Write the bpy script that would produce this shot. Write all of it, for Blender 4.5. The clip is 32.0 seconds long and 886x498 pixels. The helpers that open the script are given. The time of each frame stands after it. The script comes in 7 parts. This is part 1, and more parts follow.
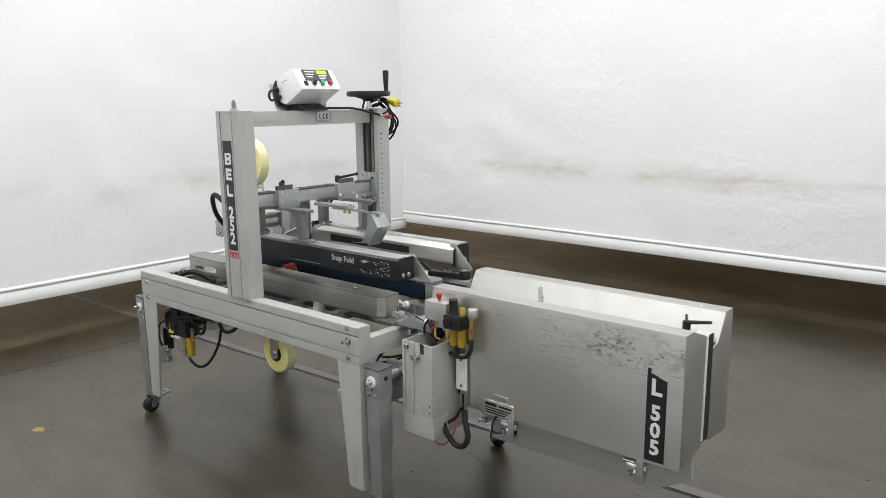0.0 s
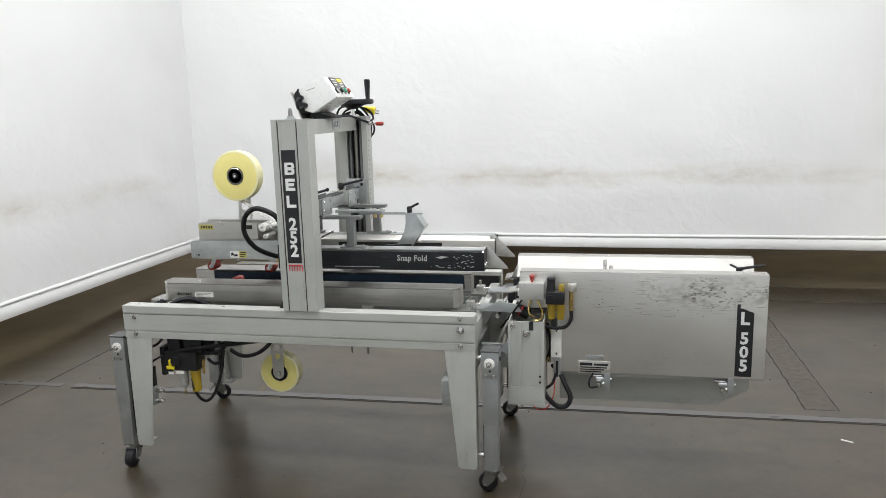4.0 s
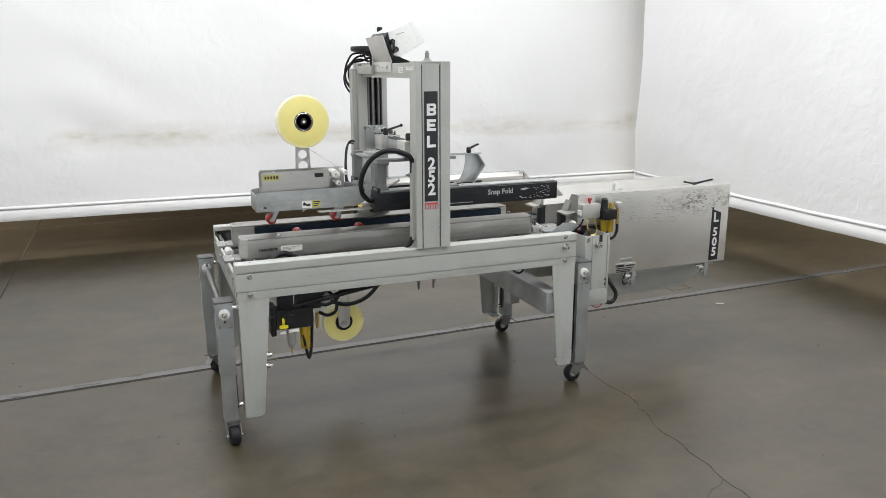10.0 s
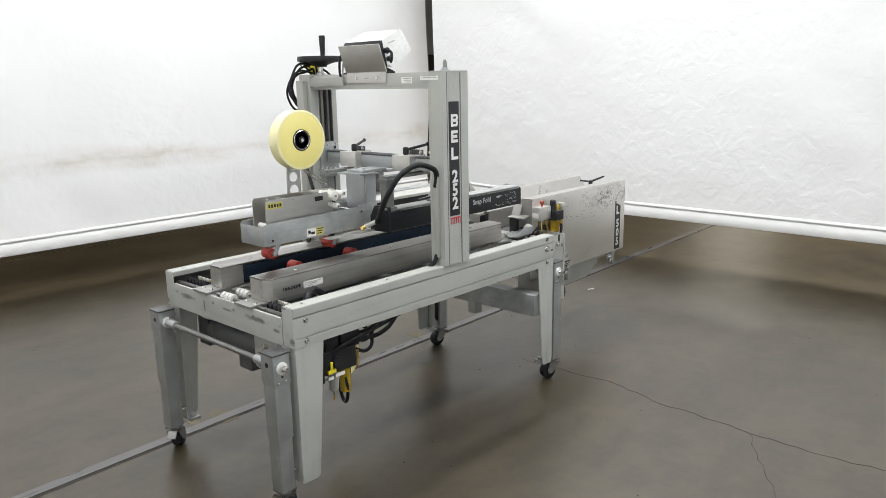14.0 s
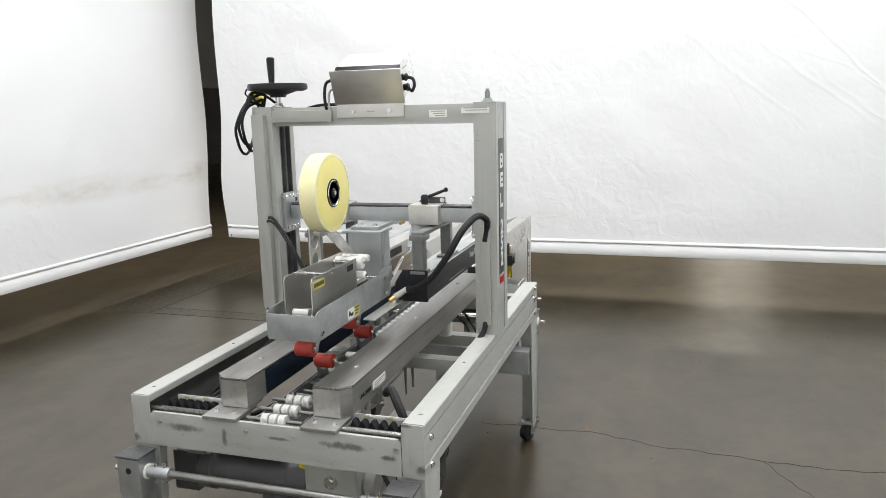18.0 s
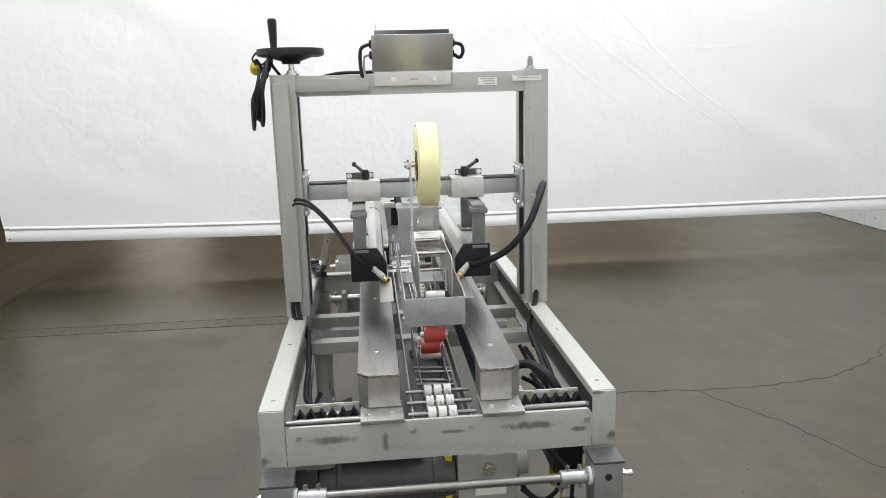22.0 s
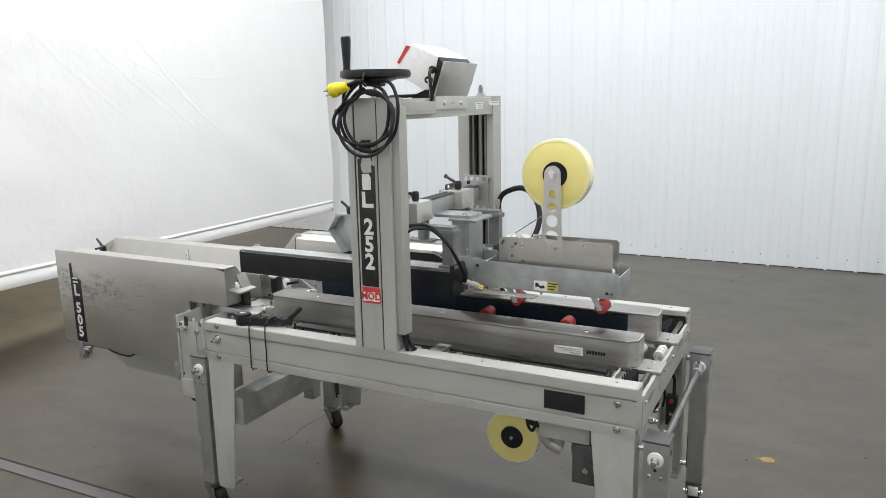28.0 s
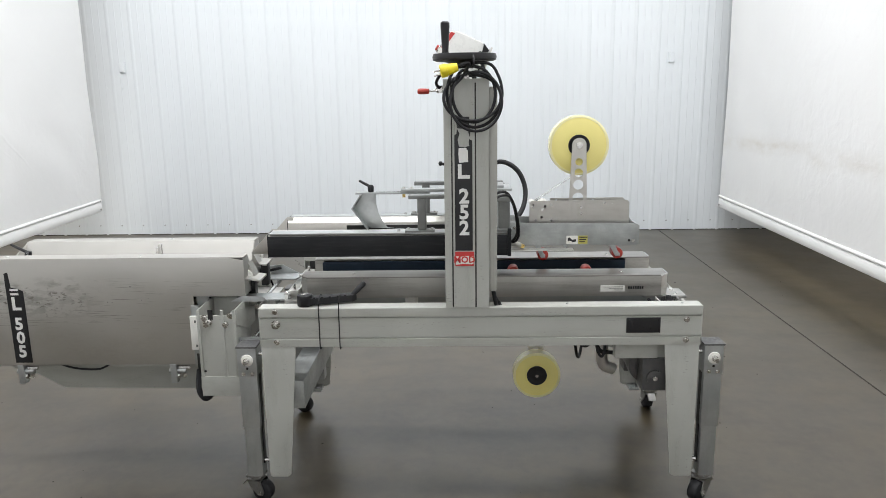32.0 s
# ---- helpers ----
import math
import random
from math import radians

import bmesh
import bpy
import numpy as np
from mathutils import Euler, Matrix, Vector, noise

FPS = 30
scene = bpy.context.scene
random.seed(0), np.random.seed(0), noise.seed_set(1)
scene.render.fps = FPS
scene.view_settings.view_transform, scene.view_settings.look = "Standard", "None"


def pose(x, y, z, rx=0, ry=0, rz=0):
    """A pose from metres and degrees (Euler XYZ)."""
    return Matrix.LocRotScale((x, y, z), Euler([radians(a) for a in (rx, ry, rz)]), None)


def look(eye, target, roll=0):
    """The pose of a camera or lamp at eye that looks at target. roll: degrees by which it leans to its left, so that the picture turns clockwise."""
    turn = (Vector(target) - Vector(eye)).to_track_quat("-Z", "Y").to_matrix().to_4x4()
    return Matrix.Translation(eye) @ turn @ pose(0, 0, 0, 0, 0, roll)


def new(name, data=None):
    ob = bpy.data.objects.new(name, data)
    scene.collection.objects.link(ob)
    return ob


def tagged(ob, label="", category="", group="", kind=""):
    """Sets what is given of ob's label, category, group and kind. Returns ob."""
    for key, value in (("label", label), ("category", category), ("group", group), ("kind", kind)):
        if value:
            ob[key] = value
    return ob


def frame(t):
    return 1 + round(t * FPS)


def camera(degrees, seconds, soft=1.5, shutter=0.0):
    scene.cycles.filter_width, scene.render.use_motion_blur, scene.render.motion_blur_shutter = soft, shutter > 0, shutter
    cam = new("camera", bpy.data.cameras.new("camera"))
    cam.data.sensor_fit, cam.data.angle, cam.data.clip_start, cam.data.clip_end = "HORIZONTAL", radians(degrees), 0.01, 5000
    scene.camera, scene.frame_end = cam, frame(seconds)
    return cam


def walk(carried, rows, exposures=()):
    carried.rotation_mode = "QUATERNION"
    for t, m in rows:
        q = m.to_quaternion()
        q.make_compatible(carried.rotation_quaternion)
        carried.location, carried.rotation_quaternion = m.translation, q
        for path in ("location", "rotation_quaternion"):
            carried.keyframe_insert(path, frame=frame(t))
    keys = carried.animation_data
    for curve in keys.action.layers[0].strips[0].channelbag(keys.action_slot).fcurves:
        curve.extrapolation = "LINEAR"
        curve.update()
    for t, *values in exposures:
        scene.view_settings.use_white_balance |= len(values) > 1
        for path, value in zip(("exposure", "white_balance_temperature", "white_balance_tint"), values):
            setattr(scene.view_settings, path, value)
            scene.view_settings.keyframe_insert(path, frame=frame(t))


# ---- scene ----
cam = camera(61.7, 32.0, soft=0.8)
PATH = [
    (0, (3.426, -1.773, 1.556), (2.166, -0.269, 1.165), -0.6),
    (0.5, (3.253, -1.927, 1.554), (2.06, -0.369, 1.171), -0.7),
    (1, (3.096, -2.139, 1.544), (2.012, -0.502, 1.164), -0.8),
    (1.5, (2.925, -2.255, 1.544), (1.943, -0.558, 1.154), -0.5),
    (2, (2.742, -2.381, 1.539), (1.866, -0.62, 1.176), -0.6),
    (2.5, (2.536, -2.582, 1.516), (1.793, -0.755, 1.186), -0.9),
    (3, (2.373, -2.677, 1.525), (1.749, -0.808, 1.184), -0.7),
    (3.5, (2.203, -2.696, 1.55), (1.676, -0.8, 1.191), -1.3),
    (5.5, (1.385, -2.963, 1.524), (1.257, -1.005, 1.137), -0.5),
    (6, (1.16, -3.005, 1.512), (1.085, -1.039, 1.151), -0.1),
    (6.5, (0.909, -3.07, 1.53), (0.979, -1.108, 1.147), 0.3),
    (7, (0.724, -3.033, 1.506), (0.84, -1.077, 1.109), 0.2),
    (7.5, (0.53, -3.013, 1.497), (0.734, -1.069, 1.076), -0.0),
    (8, (0.29, -3.042, 1.488), (0.678, -1.123, 1.079), 0.5),
    (8.5, (0.127, -3.044, 1.489), (0.625, -1.157, 1.056), 0.4),
    (9, (0.017, -2.96, 1.534), (0.564, -1.098, 1.051), 0.1),
    (9.5, (-0.117, -2.905, 1.496), (0.49, -1.057, 1.029), -0.1),
    (10, (-0.303, -2.879, 1.49), (0.43, -1.078, 1.022), -0.1),
    (10.5, (-0.533, -2.861, 1.497), (0.34, -1.121, 1.038), 0.2),
    (11, (-0.682, -2.785, 1.477), (0.274, -1.09, 1.016), 0.7),
    (11.5, (-0.832, -2.646, 1.498), (0.198, -0.996, 1.033), 0.6),
    (12, (-1.048, -2.51, 1.479), (0.071, -0.912, 1.038), 0.3),
    (12.5, (-1.202, -2.42, 1.501), (0.011, -0.895, 1.052), 0.3),
    (13, (-1.287, -2.287, 1.496), (0.011, -0.836, 1.038), 0.3),
    (13.5, (-1.359, -2.115, 1.482), (0.017, -0.735, 1.034), -0.2),
    (15.5, (-1.468, -1.521, 1.51), (0.117, -0.379, 1.08), -2.2),
    (16, (-1.517, -1.289, 1.528), (0.13, -0.234, 1.111), -1.6),
    (16.5, (-1.558, -1.074, 1.515), (0.17, -0.147, 1.124), -1.8),
    (17, (-1.565, -0.922, 1.516), (0.217, -0.107, 1.121), -0.4),
    (17.5, (-1.55, -0.735, 1.511), (0.274, -0.007, 1.131), -1.5),
    (18, (-1.59, -0.56, 1.506), (0.285, 0.031, 1.135), -1.3),
    (18.5, (-1.632, -0.368, 1.498), (0.292, 0.044, 1.139), -1.2),
    (19, (-1.631, -0.246, 1.49), (0.314, 0.041, 1.126), -0.4),
    (19.5, (-1.61, -0.075, 1.475), (0.343, 0.166, 1.119), -1.1),
    (20, (-1.619, 0.074, 1.472), (0.341, 0.257, 1.116), -1.1),
    (20.5, (-1.644, 0.242, 1.477), (0.321, 0.309, 1.112), -1.4),
    (21, (-1.656, 0.339, 1.482), (0.304, 0.281, 1.092), -1.3),
    (21.5, (-1.641, 0.444, 1.476), (0.314, 0.337, 1.066), -1.4),
    (22, (-1.633, 0.565, 1.484), (0.311, 0.382, 1.052), -1.5),
    (22.5, (-1.635, 0.766, 1.492), (0.292, 0.475, 1.044), -1.5),
    (23, (-1.639, 0.958, 1.517), (0.246, 0.459, 1.068), -0.2),
    (23.5, (-1.561, 1.103, 1.501), (0.291, 0.499, 1.046), -0.4),
    (24, (-1.504, 1.301, 1.505), (0.293, 0.552, 1.045), -0.3),
    (24.5, (-1.471, 1.556, 1.521), (0.222, 0.597, 1.059), -0.4),
    (26.5, (-0.959, 2.28, 1.513), (0.322, 0.794, 1.125), -0.8),
    (27, (-0.785, 2.386, 1.505), (0.385, 0.813, 1.109), -1.2),
    (27.5, (-0.591, 2.537, 1.513), (0.473, 0.892, 1.108), -1.1),
    (28, (-0.398, 2.73, 1.523), (0.5, 0.988, 1.123), -1.1),
    (28.5, (-0.232, 2.795, 1.493), (0.541, 0.993, 1.1), -0.5),
    (29, (-0.037, 2.844, 1.507), (0.622, 0.993, 1.133), -0.9),
    (29.5, (0.155, 2.97, 1.51), (0.678, 1.074, 1.148), -1.0),
    (30, (0.296, 3.053, 1.502), (0.686, 1.13, 1.117), -1.1),
    (30.5, (0.446, 3.044, 1.496), (0.76, 1.11, 1.093), -1.1),
    (31, (0.612, 3.091, 1.5), (0.868, 1.151, 1.086), -1.2),
    (31.5, (0.772, 3.21, 1.516), (0.92, 1.261, 1.094), -1.2),
    (32, (0.836, 3.319, 1.507), (0.879, 1.366, 1.075), -0.8),
]
walk(cam, [(t, look(eye, target, roll)) for t, eye, target, roll in PATH],
     exposures=[(0.0, -0.08), (3.0, -0.06), (6.0, -0.09), (11.0, 0.05), (16.0, 0.07), (20.0, 0.04), (24.0, 0.05), (29.0, 0.05), (32.0, 0.08)])

# ---------------------------------------------------------------- light
world = bpy.data.worlds.new("world")
scene.world = world
world.use_nodes = True
world.node_tree.nodes["Background"].inputs[0].default_value = (0.75, 0.8, 0.9, 1)
world.node_tree.nodes["Background"].inputs[1].default_value = 0.0


def area(name, x, y, z, sx, sy, power, colour=(0.977, 0.986, 0.999), spread=180):
    lamp = bpy.data.lights.new(name, "AREA")
    lamp.shape, lamp.size, lamp.size_y, lamp.energy, lamp.color = "RECTANGLE", sx, sy, power, colour
    lamp.spread = math.radians(spread)
    ob = new(name, lamp)
    ob.matrix_basis = pose(x, y, z)
    return ob


LAMPS = [(-0.15, -1.8), (2.75, -1.8), (-0.15, 1.4), (2.75, 1.4)]
for lx, ly in LAMPS:
    area("ceiling_lamp_light", lx, ly, 5.38, 2.40, 0.55, 120 if lx > 0 else 116)
# unseen fill added to brighten the floor beyond the end curtain
area("warehouse_lamp_light", 7.4, -0.5, 5.0, 2.6, 6.0, 390, (1.0, 0.96, 0.90), 110)
area("warehouse_lamp_light", 23.0, -2.4, 4.6, 2.0, 2.0, 170, (1.0, 0.92, 0.80))
area("warehouse_lamp_light", 24.5, 7.8, 4.6, 2.4, 2.4, 170, (1.0, 0.92, 0.80))
# more unseen fill, added for the floor behind the back and side curtains
area("warehouse_lamp_light", 4.6, 5.6, 4.6, 2.4, 0.55, 110, (1.0, 0.93, 0.84), 120)
area("warehouse_lamp_light", -3.0, 6.3, 4.6, 2.4, 1.2, 240, (1.0, 0.92, 0.80), 120)
area("warehouse_lamp_light", -4.6, -0.5, 4.6, 1.2, 4.0, 200, (1.0, 0.96, 0.90), 90)


# ---------------------------------------------------------------- materials
def material(name, colour, rough=0.5, metal=0.0, vary=0.12, scale=6.0, stretch=(1, 1, 1), rough_vary=0.1, bump=0.0, bump_scale=80.0,
             dirt=0.0, dirt_colour=(0.08, 0.07, 0.055), dirt_scale=2.5, coat=0.0, transmission=0.0, aniso=0.0, marks=0.0, marks_scale=1.0, grain=6.0):
    """A Principled material with colour variation at two scales, blotchy dirt and fine relief, in object space metres."""
    m = bpy.data.materials.new(name)
    m.use_nodes = True
    nt = m.node_tree
    n, link = nt.nodes, nt.links
    bsdf = n["Principled BSDF"]
    co = n.new("ShaderNodeTexCoord")
    mp = n.new("ShaderNodeMapping")
    mp.inputs["Scale"].default_value = stretch
    link.new(co.outputs["Object"], mp.inputs[0])

    def tex(sc, detail=6.0, source=None):
        t = n.new("ShaderNodeTexNoise")
        t.inputs["Scale"].default_value, t.inputs["Detail"].default_value = sc, detail
        link.new((source or mp).outputs[0], t.inputs["Vector"])
        return t

    def ramp(src, a, b, lo, hi):
        r = n.new("ShaderNodeMapRange")
        r.inputs[1].default_value, r.inputs[2].default_value, r.inputs[3].default_value, r.inputs[4].default_value = a, b, lo, hi
        link.new(src, r.inputs[0])
        return r.outputs[0]

    def mix(fac, a, b, blend="MIX"):
        x = n.new("ShaderNodeMix")
        x.data_type, x.blend_type = "RGBA", blend
        for sock, v in ((x.inputs[0], fac), (x.inputs[6], a), (x.inputs[7], b)):
            if hasattr(v, "is_output"):
                link.new(v, sock)
            else:
                sock.default_value = v
        return x.outputs[2]

    c = (*colour, 1)
    dark, light = tuple(v * (1 - vary) for v in colour) + (1,), tuple(min(1, v * (1 + vary)) for v in colour) + (1,)
    big, small = tex(scale, grain), tex(scale * 9, grain / 2)
    col = mix(ramp(big.outputs[0], 0.3, 0.7, 0, 1), dark, light)
    col = mix(ramp(small.outputs[0], 0.35, 0.7, 0, 0.45), col, c)
    if dirt:
        d = tex(dirt_scale, 9, co)
        spots = tex(dirt_scale * 14, 4, co)
        f = n.new("ShaderNodeMath")
        f.operation = "MULTIPLY"
        link.new(ramp(d.outputs[0], 0.5, 0.75, 0, dirt), f.inputs[0])
        link.new(ramp(spots.outputs[0], 0.35, 0.6, 0.25, 1), f.inputs[1])
        col = mix(f.outputs[0], col, (*dirt_colour, 1))
    if marks:
        # dark rubbed specks and short streaks, gathered in patches
        k = n.new("ShaderNodeMapping")
        k.inputs["Scale"].default_value = (1, 1, 3.2)
        link.new(co.outputs["Object"], k.inputs[0])
        fleck, where = tex(42 * marks_scale, 5, k), tex(3.2 * marks_scale, 3, co)
        f = n.new("ShaderNodeMath")
        f.operation = "MULTIPLY"
        link.new(ramp(fleck.outputs[0], 0.60, 0.68, 0, marks), f.inputs[0])
        link.new(ramp(where.outputs[0], 0.50, 0.66, 0.0, 1), f.inputs[1])
        col = mix(f.outputs[0], col, (0.05, 0.047, 0.042, 1))
    link.new(col, bsdf.inputs["Base Color"])
    link.new(ramp(small.outputs[0] if stretch == (1, 1, 1) else big.outputs[0], 0.25, 0.75, max(0.03, rough - rough_vary), min(1, rough + rough_vary)), bsdf.inputs["Roughness"])
    bsdf.inputs["Metallic"].default_value = metal
    bsdf.inputs["Coat Weight"].default_value = coat
    bsdf.inputs["Transmission Weight"].default_value = transmission
    bsdf.inputs["Anisotropic"].default_value = aniso
    if bump:
        bt = tex(bump_scale, 4)
        b = n.new("ShaderNodeBump")
        b.inputs["Strength"].default_value, b.inputs["Distance"].default_value = bump, 0.002
        link.new(bt.outputs[0], b.inputs["Height"])
        link.new(b.outputs[0], bsdf.inputs["Normal"])
    return m


PAINT = material("light grey machine paint", (0.405, 0.41, 0.382), 0.38, 0, 0.06, 5, bump=0.08, bump_scale=300, dirt=0.40, dirt_colour=(0.22, 0.205, 0.17), marks=0.32, marks_scale=1.7)
STEEL = material("brushed stainless steel", (0.60, 0.585, 0.555), 0.36, 0.95, 0.10, 2.2, (1.0, 2.5, 2.5), 0.06, grain=2.0, dirt=0.25, dirt_colour=(0.30, 0.27, 0.23), dirt_scale=5.0)
# guard steel again, with the ceiling's dark reflection painted in; the smudges are real
COVER_DIMMED = material("rubbed stainless cover", (0.36, 0.348, 0.33), 0.36, 1.0, 0.16, 6.0, (1.0, 1.6, 1.0), 0.08, grain=5.0, dirt=0.6, dirt_colour=(0.15, 0.135, 0.12), dirt_scale=6.0)
GUARD = material("smudged stainless guard", (0.57, 0.557, 0.525), 0.36, 0.88, 0.14, 5.0, (1.0, 2.0, 1.0), 0.07, grain=4.0, dirt=0.55, dirt_colour=(0.24, 0.20, 0.17), dirt_scale=4.5)
CAST = material("dark grey cast bracket", (0.20, 0.205, 0.20), 0.45, 0.4, 0.15, 12, bump=0.1, dirt=0.3, dirt_colour=(0.09, 0.085, 0.08))
# same steel as the station's side panels, darkened where the slope catches the lamps
PANEL = material("stainless sheet", (0.46, 0.45, 0.425), 0.50, 1.0, 0.05, 1.6, rough_vary=0.04, grain=0.0)
ROD = material("dull steel rod", (0.28, 0.275, 0.262), 0.36, 0.9, 0.15, 14, dirt=0.5, dirt_colour=(0.12, 0.11, 0.10), dirt_scale=12)
ZINC = material("zinc plated steel", (0.45, 0.468, 0.47), 0.42, 0.85, 0.14, 9, rough_vary=0.12, bump=0.06, dirt=0.25, dirt_colour=(0.2, 0.19, 0.18))
ALU = material("bare aluminium", (0.66, 0.65, 0.62), 0.38, 0.9, 0.06, 8, dirt=0.2)
PAD = material("dull machined steel pad", (0.40, 0.40, 0.385), 0.42, 0.9, 0.10, 9, dirt=0.4, dirt_colour=(0.16, 0.15, 0.14), dirt_scale=10)
CHROME = material("bright steel", (0.7, 0.69, 0.67), 0.22, 1.0, 0.05, 20)
BLACK = material("black satin paint", (0.012, 0.013, 0.015), 0.42, 0, 0.3, 12, dirt=0.12, dirt_colour=(0.16, 0.16, 0.16), dirt_scale=8)
RUBBER = material("black rubber", (0.014, 0.014, 0.016), 0.55, 0, 0.25, 30, bump=0.1)
PLASTIC = material("black plastic", (0.018, 0.018, 0.02), 0.38, 0, 0.2, 25)
BELT = material("dark blue drive belt", (0.006, 0.014, 0.026), 0.5, 0, 0.3, 20, bump=0.1)
PALEYELLOW = material("dull yellow print", (0.50, 0.45, 0.12), 0.5, 0, 0.1, 30)
TAPE = material("yellow tape edge", (0.86, 0.76, 0.27), 0.4, 0, 0.05, 9, bump=0.05, bump_scale=200)
TAPEFACE = material("clear tape face", (0.88, 0.82, 0.46), 0.22, 0, 0.05, 14, coat=0.4)
FILM = material("clear tape film", (0.92, 0.92, 0.88), 0.1, 0, 0.02, transmission=0.9)
RED = material("red urethane", (0.36, 0.032, 0.02), 0.45, 0, 0.15, 25)
WHITE = material("white plastic", (0.78, 0.77, 0.73), 0.42, 0, 0.05, 15, dirt=0.25)
BOXPAINT = material("white enamel", (0.80, 0.80, 0.78), 0.3, 0, 0.03, 8)
YELLOW = material("yellow plastic", (0.75, 0.62, 0.02), 0.4, 0, 0.08, 20)
BOWL = material("amber polycarbonate", (0.70, 0.50, 0.05), 0.12, 0, 0.1, 20, transmission=0.6)
BRASS = material("brass", (0.62, 0.45, 0.16), 0.3, 1.0, 0.1, 30)
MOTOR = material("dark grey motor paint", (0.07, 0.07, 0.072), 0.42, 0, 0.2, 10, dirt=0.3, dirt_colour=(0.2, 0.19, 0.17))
CONDUIT = material("grey conduit cover", (0.36, 0.36, 0.33), 0.5, 0, 0.06, 8, dirt=0.2)
FADED = material("faded grey lettering", (0.42, 0.42, 0.41), 0.5, 0, 0.2, 40)
NYLON = material("grey-white nylon", (0.58, 0.575, 0.55), 0.45, 0, 0.08, 20)
AMBER = material("pale orange print", (0.55, 0.42, 0.25), 0.5, 0, 0.3, 60)
INK = material("black lettering film", (0.012, 0.012, 0.014), 0.35, 0, 0.2, 20)
LETTER = material("white lettering", (0.72, 0.72, 0.70), 0.45, 0, 0.1, 20)
REDINK = material("red label", (0.55, 0.04, 0.04), 0.45, 0, 0.1, 20)
STICKER = material("paper sticker", (0.75, 0.74, 0.70), 0.55, 0, 0.05, 20)
GREEN = material("green button", (0.05, 0.35, 0.22), 0.35, 0, 0.1, 20)
for dull in (BLACK, RUBBER, PLASTIC, BELT):
    dull.node_tree.nodes["Principled BSDF"].inputs["Specular IOR Level"].default_value = 0.28
# flat black that stands for the shade inside holes, slots, gaps and grooves
DARKHOLE = material("oily black", (0.01, 0.01, 0.01), 0.5)
JOINT = material("dark joint filler", (0.03, 0.027, 0.022), 0.8, 0, 0.3, 20)
STRIP = material("worn steel strip", (0.17, 0.165, 0.165), 0.34, 0.7, 0.2, 4, (1, 8, 8), 0.12, 0.1, 20, dirt=0.6, dirt_colour=(0.09, 0.08, 0.065))
WORN = material("worn yellow floor paint", (0.105, 0.082, 0.040), 0.4, 0, 0.3, 20, dirt=0.9, dirt_colour=(0.055, 0.045, 0.03), dirt_scale=14)
OCHRE = material("ochre floor paint", (0.26, 0.17, 0.05), 0.45, 0, 0.25, 25, dirt=0.5, dirt_colour=(0.12, 0.09, 0.05), dirt_scale=20)
PATCH = material("concrete patch", (0.052, 0.042, 0.027), 0.36, 0, 0.2, 3.0, dirt=0.5, dirt_colour=(0.028, 0.022, 0.014), dirt_scale=2.0)
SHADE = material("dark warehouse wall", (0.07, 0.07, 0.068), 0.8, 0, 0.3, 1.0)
BLOCK = material("grey block wall", (0.30, 0.30, 0.29), 0.8, 0, 0.1, 2.0)
CEIL = material("dark ceiling deck", (0.08, 0.08, 0.078), 0.7, 0, 0.08, 1.0)
CRACKED = material("tan crack filler", (0.20, 0.15, 0.09), 0.7, 0, 0.4, 15)


